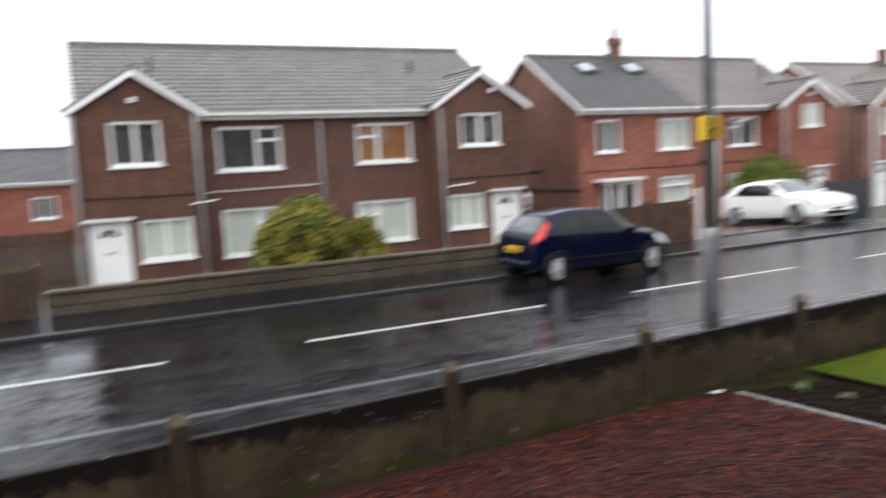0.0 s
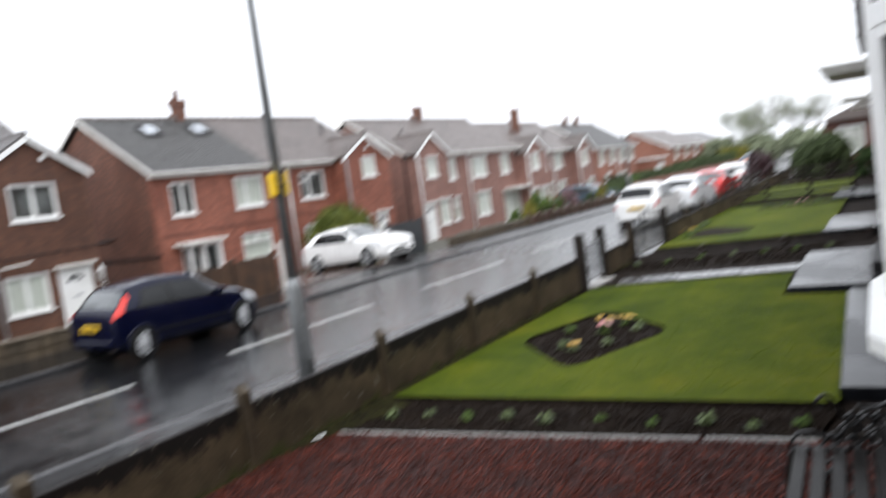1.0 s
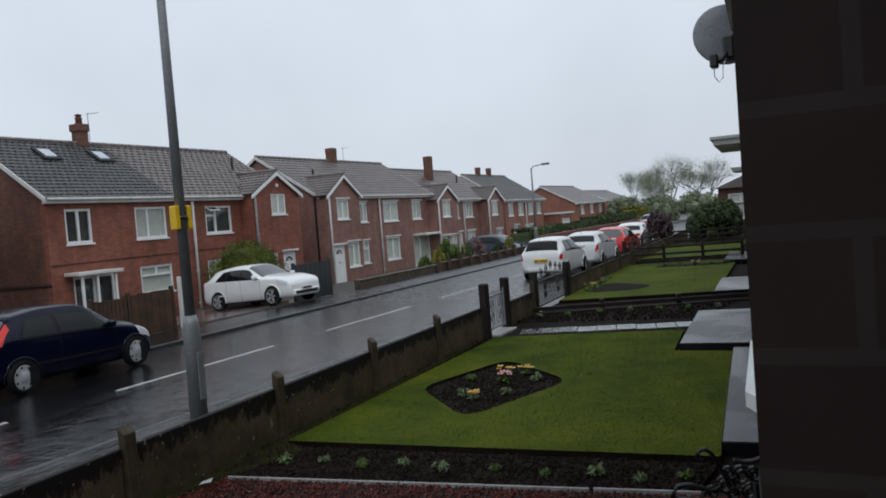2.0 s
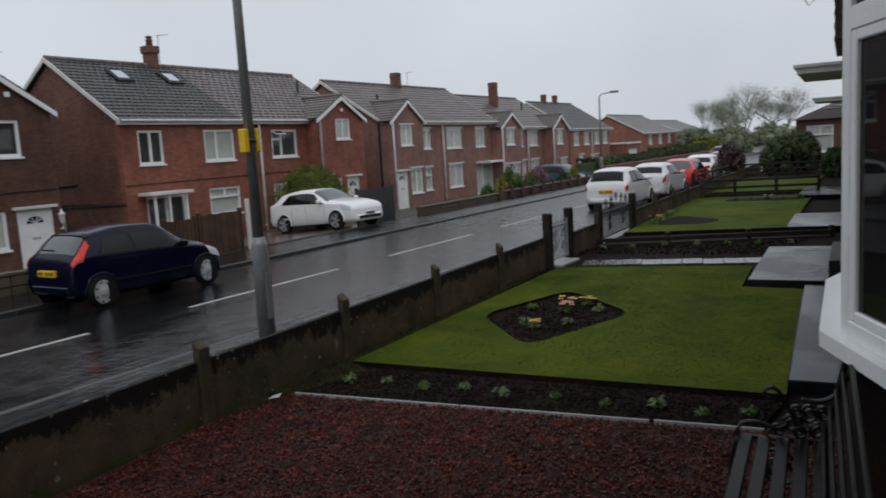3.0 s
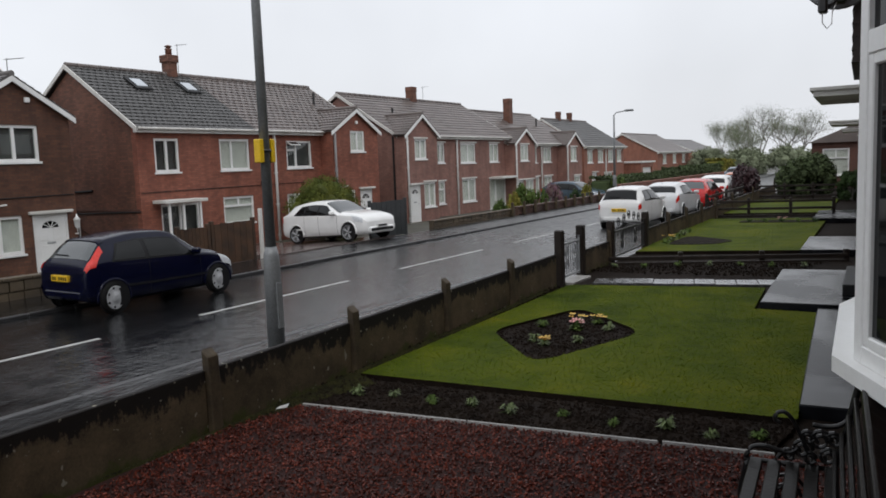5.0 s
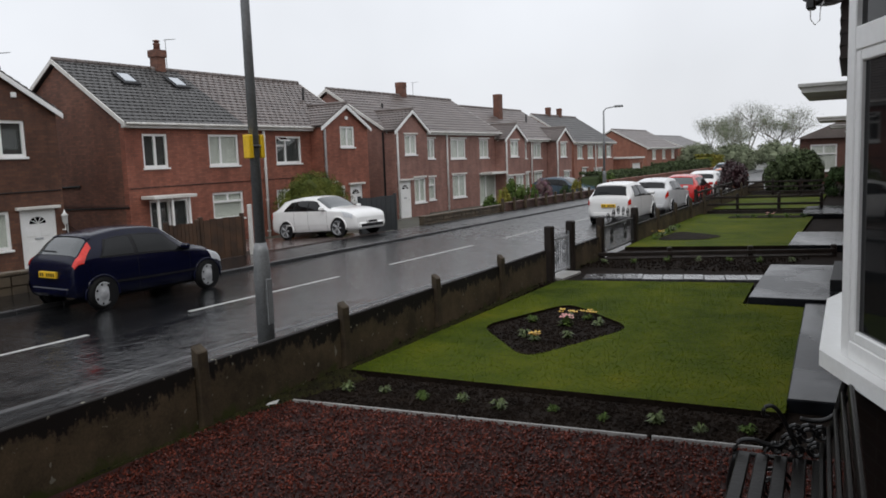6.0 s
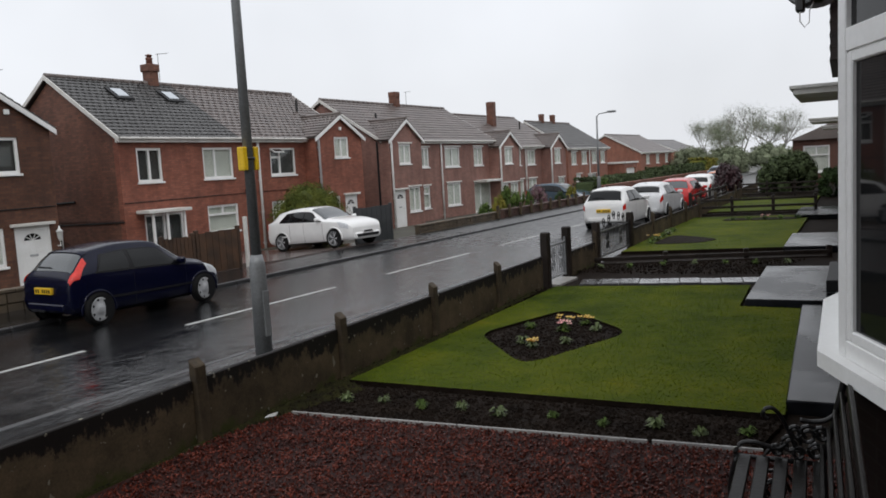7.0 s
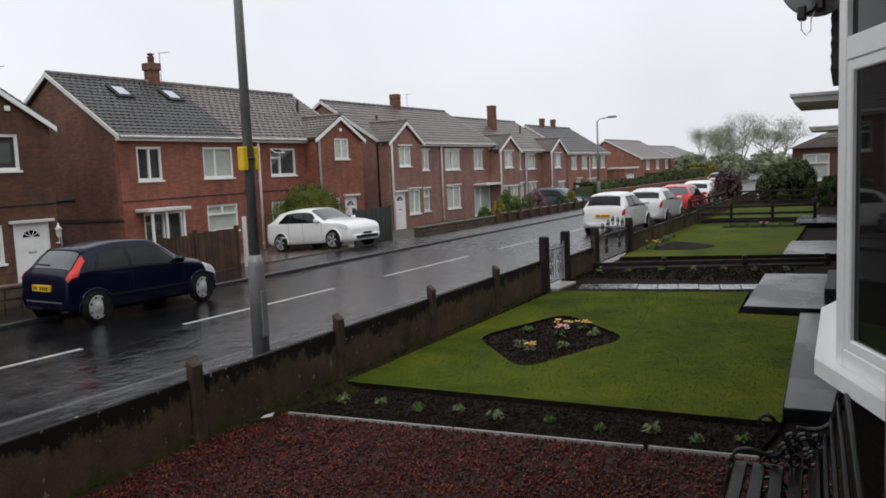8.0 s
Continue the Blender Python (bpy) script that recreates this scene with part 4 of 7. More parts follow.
def garden_wall(y0, y1, x, z0, z1, mat, label, cope=True, course=0.16):
    w = thing("garden_wall", label, "wall")
    part("core", boxed(x + 0.02, x + 0.2, y0, y1, z0, z1 - 0.06), mat, w)
    vs, fs, y = [], [], y0
    rows = max(1, int((z1 - 0.06 - z0) / course))
    for j in range(rows):
        y = y0 - random.uniform(0, 0.2)
        hgt = (z1 - 0.06 - z0) / rows
        while y < y1 - 0.05:
            L = random.uniform(0.28, 0.5)
            a, b = max(y, y0), min(y + L, y1)
            d = random.uniform(0.0, 0.02)
            i = len(vs)
            za, zb = z0 + j * hgt + 0.008, z0 + (j + 1) * hgt - 0.006
            for xx, g in ((x + 0.2, 0), (x + 0.225 + d, 0.012)):
                vs += [(xx, a + 0.005 + g, za + g), (xx, b - 0.005 - g, za + g), (xx, b - 0.005 - g, zb - g), (xx, a + 0.005 + g, zb - g)]
            fs += [(i + 4, i + 5, i + 6, i + 7)] + [(i + k, i + (k + 1) % 4, i + 4 + (k + 1) % 4, i + 4 + k) for k in range(4)]
            y += L
    soup("stones", vs, fs, mat, w, kind="stuff")
    if cope:
        n = max(1, int((y1 - y0) / 0.6))
        for k in range(n):
            a, b = y0 + (y1 - y0) * k / n, y0 + (y1 - y0) * (k + 1) / n - 0.01
            part("coping_stone", boxed(x - 0.02, x + 0.26, a, b, z1 - 0.06, z1 + random.uniform(0, 0.015), bev=0.012), mat, w)
    return w


garden_wall(-0.7, 10.0, -15.98, 0.0, 0.52, STONE_WALL, "low mossy stone front garden wall")
garden_wall(24.2, 31.0, -15.98, 0.0, 0.4, STONE_WALL, "low mossy stone front garden wall")
garden_wall(31.4, 44.5, -15.98, 0.0, 0.45, mottled("wet_red_garden_brick", (0.1, 0.05, 0.036), (0.06, 0.035, 0.027), 2, 30, 0.6, bump=0.4, island=0.3), "low red-brick front garden wall", course=0.08)
garden_wall(45.0, 78.0, -15.98, 0.0, 0.9, mottled("orange_garden_brick", (0.24, 0.08, 0.045), (0.17, 0.06, 0.035), 2, 30, 0.6, bump=0.4, island=0.3), "red-brick garden wall along the pavement", course=0.12)


far_posts = thing("garden_fence", "row of short dark concrete posts along a garden front", "fence")
far_post = None
for k in range(12):
    if far_post is None:
        far_post = part("post", boxed(-0.06, 0.06, -0.06, 0.06, 0.0, 0.62, bev=0.015), CONCRETE, far_posts)
        ob = far_post
    else:
        ob = new("post", far_post.data)
        ob.parent = far_posts
    ob.location = (-15.66, 30.6 + 1.2 * k, 0.06)


def fence_panel(y0, y1, x, z0, z1, mat, label, board=0.11, name="timber_fence"):
    f = thing(name, label, "fence")
    part("rail", boxed(x - 0.05, x, y0, y1, z0 + 0.2, z0 + 0.28), mat, f)
    part("rail", boxed(x - 0.05, x, y0, y1, z1 - 0.3, z1 - 0.22), mat, f)
    n = int((y1 - y0) / board)
    for k in range(n):
        a = y0 + (y1 - y0) * k / n
        part("board", boxed(x, x + 0.02, a + 0.006, a + (y1 - y0) / n - 0.006, z0, z1 + random.uniform(-0.015, 0.015)), mat, f)
    for y in (y0 - 0.06, y1 + 0.06):
        part("post", boxed(x - 0.08, x + 0.03, y - 0.05, y + 0.05, z0 - 0.1, z1 + 0.08, bev=0.01), mat, f)
    return f


fence_panel(10.3, 12.5, -16.0, 0.0, 0.75, TIMBER_FENCE, "wet brown timber picket fence by the pavement", 0.14)
fence_panel(12.75, 13.6, -16.0, 0.05, 1.1, TIMBER_FENCE, "brown slatted timber garden gate", 0.12, "garden_gate")
fence_panel(13.85, 15.2, -16.0, 0.05, 1.15, TIMBER_FENCE, "brown boarded timber garden gate", 0.2, "garden_gate")
GREY_BOARD = mottled("dark_grey_board", (0.035, 0.04, 0.043), (0.05, 0.055, 0.058), 3, 30, 0.4, bump=0.2)
fence_panel(22.0, 24.1, -17.0, -0.1, 1.22, GREY_BOARD, "dark grey solid boarded gate", 0.3, "driveway_gate")
fence_panel(-9.0, -0.9, -16.3, -0.1, 0.9, TIMBER_FENCE, "dark brown timber fence beside the alley", 0.14)
fence_panel(-7.5, -0.2, -23.3, -0.42, 1.2, TIMBER_FENCE, "tall dark brown board fence closing the side alley", 0.15)
post_w = thing("gate_post", "white painted gate post beside the drive", "post")
part("shaft", boxed(-16.1, -16.0, 15.55, 15.65, 0.0, 1.45, bev=0.01), WHITE_OLD, post_w)
drv = bmesh.new()
v = [drv.verts.new(p) for p in ((-15.75, 16.2, 0.094), (-15.75, 21.7, 0.094), (-22.8, 21.7, -0.4), (-22.8, 16.2, -0.4), (-15.75, 16.2, -0.5), (-15.75, 21.7, -0.5), (-22.8, 21.7, -0.6), (-22.8, 16.2, -0.6))]
for f in ((0, 1, 2, 3), (0, 4, 5, 1), (2, 6, 7, 3), (1, 5, 6, 2), (0, 3, 7, 4)):
    drv.faces.new([v[k] for k in f])
setting("driveway", drv, mottled("wet_block_drive", (0.1, 0.075, 0.07), (0.14, 0.11, 0.1), 1, 30, 0.2, bump=0.3), "wet paved driveway sloping down to the house", "driveway")


# ---- plants ----
def leaf_mesh(name, count, place, size, mat, parent, label=""):
    vs, fs = [], []
    for _ in range(count):
        p, out = place()
        n = (out + Vector((random.gauss(0, 0.6), random.gauss(0, 0.6), random.gauss(0, 0.6)))).normalized()
        a = n.orthogonal().normalized()
        a = (a * math.cos(random.random() * 6.28) + n.cross(a) * math.sin(random.random() * 6.28)).normalized()
        b = n.cross(a)
        s = size * random.uniform(0.6, 1.3)
        i = len(vs)
        vs += [p - a * s, p + b * s * 0.45 + n * s * 0.12, p + a * s, p - b * s * 0.45 + n * s * 0.12]
        fs.append((i, i + 1, i + 2, i + 3))
    return soup(name, vs, fs, mat, parent, label, "stuff")


def shrub(name, label, c, r, mat, count=2500, size=0.07, lumps=14, category="shrub", seed=1):
    random.seed(seed)
    s = thing(name, label, category, Matrix.Translation(c))
    centres = []
    for _ in range(lumps * 3):
        d = Vector((random.gauss(0, 1), random.gauss(0, 1), random.gauss(0.5, 1))).normalized()
        centres.append((Vector((d.x * r[0] * 0.7, d.y * r[1] * 0.7, r[2] * (0.55 + d.z * 0.55))), random.uniform(0.2, 0.34)))

    def place():
        q, k = random.choice(centres)
        d = Vector((random.gauss(0, 1), random.gauss(0, 1), random.gauss(0, 1))).normalized()
        e = d * random.uniform(0.75, 1.05) * k
        p = q + Vector((e.x * r[0], e.y * r[1], e.z * r[2]))
        p.z = max(p.z, 0.03)
        return p, d
    leaf_mesh("foliage", int(count * 1.7), place, size, mat, s)
    st = bmesh.new()
    for k in range(6):
        q = centres[k % lumps][0]
        tube(st, [(0.06 * math.cos(k), 0.06 * math.sin(k), 0), (q.x * 0.4, q.y * 0.4, q.z * 0.5), tuple(q)], 0.03, 5, 0.01)
    part("stems", st, BARK, s)
    core = bmesh.new()
    for q, k in centres:
        m = bmesh.ops.create_icosphere(core, subdivisions=2, radius=1)["verts"]
        for v in m:
            v.co *= random.uniform(0.75, 1.1)
        bmesh.ops.scale(core, vec=(r[0] * k * 0.62, r[1] * k * 0.62, r[2] * k * 0.62), verts=m)
        bmesh.ops.translate(core, vec=q, verts=m)
    part("inner_foliage", core, mat, s)
    return s


shrub("golden_shrub", "large golden-green shrub behind the garden wall", (-16.9, 4.5, -0.42), (1.0, 1.25, 1.72), LEAF_GOLD, 8000, 0.075, 18, seed=3)
shrub("yellow_shrub", "small bright yellow-green shrub beside a larger one", (-16.9, 5.9, -0.42), (0.6, 0.75, 1.35), LEAF_GOLD, 2400, 0.06, 10, seed=4)
shrub("olive_shrub", "rounded olive-green shrub in front of a house", (-21.0, 24.1, -0.42), (1.3, 2.05, 1.9), LEAF_OLIVE, 15000, 0.045, 20, seed=5)
shrub("garden_shrub", "small green shrub behind a wall", (-17.0, 34.6, -0.42), (0.6, 0.9, 1.4), LEAF, 900, 0.07, 8, seed=6)
shrub("garden_shrub", "pink flowering shrub behind a wall", (-17.2, 38.5, -0.42), (0.5, 1.0, 1.3), mottled("mauve_blossom", (0.28, 0.12, 0.18), (0.12, 0.1, 0.06), 5, 20, 0.6, bump=0, island=0.5), 800, 0.06, 8, seed=7)
for k, (y, hgt, mt) in enumerate(((31.6, 0.9, LEAF), (33.0, 1.15, LEAF_GOLD), (36.2, 1.2, LEAF), (40.6, 1.0, LEAF_DARK), (42.4, 1.15, LEAF_GOLD))):
    shrub("border_plant", "leafy border plant behind a low garden wall", (-16.8, y, -0.42), (0.4, 0.6, hgt), mt, 500, 0.05, 7, "plant", seed=80 + k)
shrub("garden_shrub", "low green shrub beside the alley", (-16.9, -1.6, -0.42), (0.5, 0.8, 1.2), LEAF, 700, 0.06, 8, seed=8)
def clipped_hedge(label, x0, x1, y0, y1, z1, mat, count, size, seed):
    """A flat-topped hedge: leaves over a leafy core."""
    random.seed(seed)
    h = thing("hedge", label, "hedge", Matrix.Translation(((x0 + x1) / 2, (y0 + y1) / 2, -0.42)))
    a, b, t = (x1 - x0) / 2, (y1 - y0) / 2, z1 + 0.42
    wave = lambda y: 0.07 * math.sin(y * 0.9 + seed) + 0.05 * math.sin(y * 2.3)

    def place():
        y = random.uniform(-b, b)
        if random.random() < 0.45:
            return Vector((random.uniform(-a, a), y, t + wave(y) + random.gauss(0, 0.04))), Vector((0, 0, 1))
        sd = random.choice((-1, 1, 1))
        return Vector((sd * a + random.gauss(0, 0.05), y, random.uniform(0.05, t + wave(y)))), Vector((sd, 0, 0.3))
    leaf_mesh("foliage", count, place, size, mat, h)
    part("inner_foliage", boxed(-a + 0.08, a - 0.08, -b + 0.05, b - 0.05, 0.0, t - 0.12, bev=0.12), mat, h)
    return h


clipped_hedge("long clipped green hedge above a brick wall", -17.9, -16.5, 45.5, 61.0, 1.25, LEAF_MID, 9000, 0.1, 21)
clipped_hedge("clipped green hedge further along the wall", -18.0, -16.5, 61.3, 76.5, 1.5, LEAF_MID, 8000, 0.11, 22)
clipped_hedge("bright yellow-green clipped hedge end", -18.2, -16.4, 76.7, 81.5, 1.95, LEAF_GOLD, 3500, 0.12, 23)
shrub("garden_shrub", "low pale shrub in front of a clipped hedge", (-16.5, 46.8, 0.3), (0.5, 1.6, 0.75), LEAF, 1200, 0.08, 8, seed=24)
shrub("maroon_shrub", "clipped maroon-leaved shrub beside a fence", (-7.62, 40.2, -0.05), (0.8, 0.9, 1.5), LEAF_MAROON, 3000, 0.08, 18, seed=9)
shrub("evergreen_shrub", "large dark green evergreen shrub", (-5.4, 41.3, 0.2), (1.0, 1.2, 1.45), LEAF_MID, 3500, 0.09, 16, seed=10)
shrub("evergreen_shrub", "broad dark green evergreen shrub", (-4.75, 42.0, 0.2), (1.15, 1.3, 1.65), LEAF_MID, 3500, 0.09, 16, seed=11)
shrub("evergreen_shrub", "low dark shrub beside a house", (-2.7, 37.5, 0.3), (0.7, 0.9, 1.0), LEAF_DARK, 1500, 0.08, 10, seed=12)


def tree(x, y, h, label, leaves, seed):
    random.seed(seed)
    t = thing("tree", label, "tree", Matrix.Translation((x, y, -0.5)), "trees at the end of the street")
    bm, tips = bmesh.new(), []

    def grow(p, d, l, r, depth):
        mid = p + d * l * 0.5 + Vector((random.gauss(0, 0.05), random.gauss(0, 0.05), 0)) * l
        q = p + d * l
        tube(bm, [p, mid, q], r, 6 if depth < 2 else (4 if depth < 4 else 3), r * 0.65)
        if depth == 6:
            tips.append(q)
            return
        for _ in range(3 if depth < 3 else 2):
            a = (d + Vector((random.gauss(0, 0.48), random.gauss(0, 0.48), random.gauss(0.12, 0.25)))).normalized()
            grow(q, a, l * random.uniform(0.66, 0.84), r * 0.62, depth + 1)
        if depth > 1:
            tips.append(q)
    grow(Vector((0, 0, 0)), Vector((0, 0, 1)), h * 0.3, h * 0.022, 0)
    part("trunk", bm, BARK, t)

    def place():
        q = random.choice(tips)
        d = Vector((random.gauss(0, 1), random.gauss(0, 1), random.gauss(0, 1)))
        return q + d * h * 0.05, d.normalized()
    leaf_mesh("crown", int(leaves * 2.4), place, 0.05, LEAF_PALE, t)


tree(-20.5, 98.0, 6.6, "spring-green tree in thin leaf, paled for haze", 5000, 41)
tree(-17.4, 102.0, 8.0, "bare-branched tree in thin spring leaf", 2600, 42)
tree(-12.8, 99.0, 7.6, "bare-branched tree in thin spring leaf", 2200, 43)
tree(-20.5, 108.0, 6.8, "spring-green tree in thin leaf, paled for haze", 4500, 44)
tree(-15.4, 106.0, 6.4, "spring-green tree in thin leaf, paled for haze", 4000, 45)
for k, (x, y) in enumerate(((-22.5, 96), (-18, 95), (-13.5, 96), (-9.5, 97), (-5.5, 95))):
    shrub("hedge_tree", "green thicket at the end of the street, paled for haze", (x, y, -0.5), (2.8, 2.0, 2.9), LEAF_PALE, 2200, 0.16, 16, "hedge", seed=50 + k)


# ---- lamp posts ----
def lamp_post(label, x, y, h, arm, sign=False, way=-1):
    l = thing("street_lamp", label, "street lamp", Matrix.Translation((x, y, 0.1)))
    part("base_column", lathe(bmesh.new(), [(0.115, -0.1), (0.105, 1.2), (0.1, 1.3), (0.075, 1.42)], n=14), GALV, l)
    bm = bmesh.new()
    tube(bm, [(0, 0, 1.38), (0, 0, h)], 0.07, 12, 0.045)
    part("column", bm, GALV, l)
    part("access_door", boxed(0.095, 0.115, -0.05, 0.05, 0.35, 0.95, bev=0.004), GALV, l)
    bm = bmesh.new()
    tube(bm, [(0, 0, h - 0.05), (0.1 * way, 0.1 * arm, h + 0.12), (0.6 * way, 0.3 * arm, h + 0.2)], 0.03, 8)
    part("arm", bm, GALV, l)
    part("lantern", boxed(min(0.55 * way, 1.05 * way), max(0.55 * way, 1.05 * way), 0.3 * arm - 0.12, 0.3 * arm + 0.12, h + 0.15, h + 0.27, bev=0.04), GALV, l)
    if sign:
        for s in (-1, 1):
            part("sign_box", boxed(-0.06, 0.06, 0.1 * s - 0.036, 0.1 * s + 0.036, sign - 0.15, sign + 0.15, bev=0.01), YELLOW, l, "yellow plastic sign box")
        bm = bmesh.new()
        lathe(bm, [(0.075, -0.02), (0.085, -0.02), (0.085, 0.02), (0.075, 0.02)], (0, 0, sign), 12)
        part("strap", bm, BLACK_IRON, l)
    return l


lamp_post("grey galvanised street lamp column with yellow sign box", -7.2, 7.15, 8.0, 1, 2.66)
lamp_post("distant galvanised street lamp with bracket arm", -15.35, 43.1, 4.9, 1, False, 1)
# ---- near side: boundary, gardens ----
def edge_x(y):
    """The garden side of the front boundary."""
    return -4.864 - 0.045 * y


random.seed(11)
setting("garden_ground_near", prism(bmesh.new(), [(edge_x(-60), -60), (16, -60), (16, 150), (edge_x(150), 150)], -0.5, 0.3), SOIL, "dark wet soil of the front gardens")

boundary = thing("boundary_wall", "low precast concrete wall with black algae streaks", "wall")
pitch, first = 2.02, 4.24
post_me = board_me = None
stations = [first + pitch * k for k in range(-7, -2)] + [0.38, 2.32] + [first + pitch * k for k in range(0, 4)] + [12.25, 13.4]
for k, y in enumerate(stations):
    if y < 12:
        if post_me is None:
            bm = bmesh.new()
            box(bm, -0.055, 0.055, -0.06, 0.06, 0.05, 0.985, bev=0.012)
            for v in bm.verts:
                if v.co.z > 0.93:
                    v.co.x *= 0.75
                    v.co.z += 0.05 if v.co.x < 0 else 0.0
            post_me = part("post", bm, CONCRETE, boundary)
            ob = post_me
        else:
            ob = new("post", post_me.data)
            ob.parent = boundary
        ob.matrix_world = pose(edge_x(y), y, 0, 0, 0, 2.6 + random.uniform(-2, 2))
for a, b in zip(stations[:11], stations[1:12]):
    L = b - a - 0.13
    bm = box(bmesh.new(), -0.03, 0.03, -L / 2, L / 2, 0.05, 0.865, bev=0.008)
    ob = part("board", bm, BOARD, boundary)
    ob.matrix_world = pose(edge_x((a + b) / 2) - 0.03, (a + b) / 2, 0, 0, 0, 2.6)
wall_two = thing("boundary_wall", "low dark precast wall of the next garden", "wall")
for a, b in ((13.6, 15.2), (18.2, 20.3), (20.4, 22.5), (22.6, 24.7), (24.8, 27.0), (27.1, 30.5), (30.6, 36), (36.1, 44)):
    ob = part("board", box(bmesh.new(), -0.03, 0.03, -(b - a) / 2, (b - a) / 2, 0.05, 0.78, bev=0.008), BOARD, wall_two)
    ob.matrix_world = pose(edge_x((a + b) / 2) - 0.03, (a + b) / 2, 0, 0, 0, 2.6)
    ob = new("post", post_me.data)
    ob.parent = wall_two
    ob.matrix_world = pose(edge_x(b + 0.05), b + 0.05, 0, 0, 0, 2.6)


def scroll(c, r, turns, plane, rad=0.006, n=14, sgn=1):
    pts = []
    for k in range(n):
        a = turns * 2 * math.pi * k / (n - 1)
        q = r * (1 - 0.75 * k / (n - 1))
        pts.append((c[0] + q * math.cos(a) * plane[0] * sgn, c[1] + q * math.cos(a) * plane[1] * sgn, c[2] + q * math.sin(a)))
    return pts


def iron_gate(label, y0, y1, h, mat, posts_mat, post_h):
    g = thing("iron_gate", label, "gate")
    x0, x1 = edge_x(y0), edge_x(y1)
    d = Vector((x1 - x0, y1 - y0, 0)).normalized()
    at = lambda s, z: (x0 + d.x * s, y0 + d.y * s, z)
    L = math.hypot(x1 - x0, y1 - y0)
    for s in (-0.05, L + 0.05):
        p = at(s, 0)
        bm = box(bmesh.new(), p[0] - 0.075, p[0] + 0.075, p[1] - 0.075, p[1] + 0.075, 0.1, post_h, bev=0.02)
        part("gate_post", bm, posts_mat, g)
    fr = bmesh.new()
    for z in (0.42, h - 0.14):
        tube(fr, [at(0.06, z), at(L - 0.06, z)], 0.02, 6)
    for s in (0.06, L - 0.06):
        tube(fr, [at(s, 0.38), at(s, h - 0.05)], 0.02, 6)
    part("gate_frame", fr, mat, g)
    n = max(4, int(L / 0.12))
    for k in range(1, n):
        bm = bmesh.new()
        s = 0.06 + (L - 0.12) * k / n
        tube(bm, [at(s, 0.42), at(s, h - 0.14 + 0.1 * math.sin(math.pi * k / n))], 0.011, 5)
        part("bar", bm, mat, g)
    for s, sg in ((L * 0.3, 1), (L * 0.7, -1)):
        for z in (0.62, h - 0.3):
            bm = bmesh.new()
            tube(bm, scroll(at(s, z), 0.11, 1.6, (d.x, d.y), sgn=sg), 0.012, 5)
            part("scroll", bm, mat, g)
    if L > 2:
        for k in range(5):
            bm = bmesh.new()
            sg = 1 if k % 2 else -1
            tube(bm, scroll(at(L * (0.2 + 0.15 * k), h + 0.02 + 0.05 * (2 - abs(k - 2))), 0.12, 1.5, (d.x, d.y), sgn=sg), 0.012, 5)
            part("crest_scroll", bm, mat, g)
    return g


IRON_PALE = mottled("pale_painted_iron", (0.3, 0.31, 0.32), (0.2, 0.21, 0.22), 6, 40, 0.4, bump=0.1)
iron_gate("pale painted wrought-iron garden gate between dark timber posts", 12.4, 13.4, 1.15, IRON_PALE, TIMBER_DARK, 1.28)
iron_gate("black wrought-iron gate with scrolled top", 15.35, 17.95, 1.1, BLACK_IRON, TIMBER_DARK, 1.2)


def inside(poly, x, y):
    c = False
    for i in range(len(poly)):
        (x1, y1), (x2, y2) = poly[i], poly[i - 1]
        if (y1 > y) != (y2 > y) and x < (x2 - x1) * (y - y1) / (y2 - y1) + x1:
            c = not c
    return c


def scatter(poly, n, avoid=()):
    xs, ys = [p[0] for p in poly], [p[1] for p in poly]
    out = []
    while len(out) < n:
        x, y = random.uniform(min(xs), max(xs)), random.uniform(min(ys), max(ys))
        if inside(poly, x, y) and not any(inside(a, x, y) for a in avoid):
            out.append((x, y))
    return out


def rounded(pts, k=5, f=0.28):
    out = []
    for i, p in enumerate(pts):
        a, b, c = Vector(pts[i - 1]), Vector(p), Vector(pts[(i + 1) % len(pts)])
        s, e = b.lerp(a, f), b.lerp(c, f)
        for j in range(k):
            t = j / (k - 1)
            q = s.lerp(b, t).lerp(b.lerp(e, t), t)
            out.append((q.x, q.y))
    return out


BED = rounded([(-4.66, 8.4), (-3.46, 7.16), (-2.86, 9.0), (-4.18, 10.2)], 5, 0.2)
LAWN = [(-4.92, 6.06), (-0.82, 6.47), (-1.13, 11.0), (-1.95, 10.98), (-2.1, 12.78), (-5.12, 12.05)]
LAWN_TWO = [(-5.55, 16.9), (-2.2, 18.0), (-2.6, 26.9), (-6.1, 26.2)]
LAWN_THREE = [(-6.2, 28.6), (-2.8, 29.4), (-3.2, 37.5), (-6.4, 37.0)]
GRAVEL_AREA = [(edge_x(-9) + 0.08, -9), (0.4, -9), (0.4, 5.82), (-0.9, 5.62), (-4.8, 5.02), (edge_x(4.3) + 0.1, 4.3)]


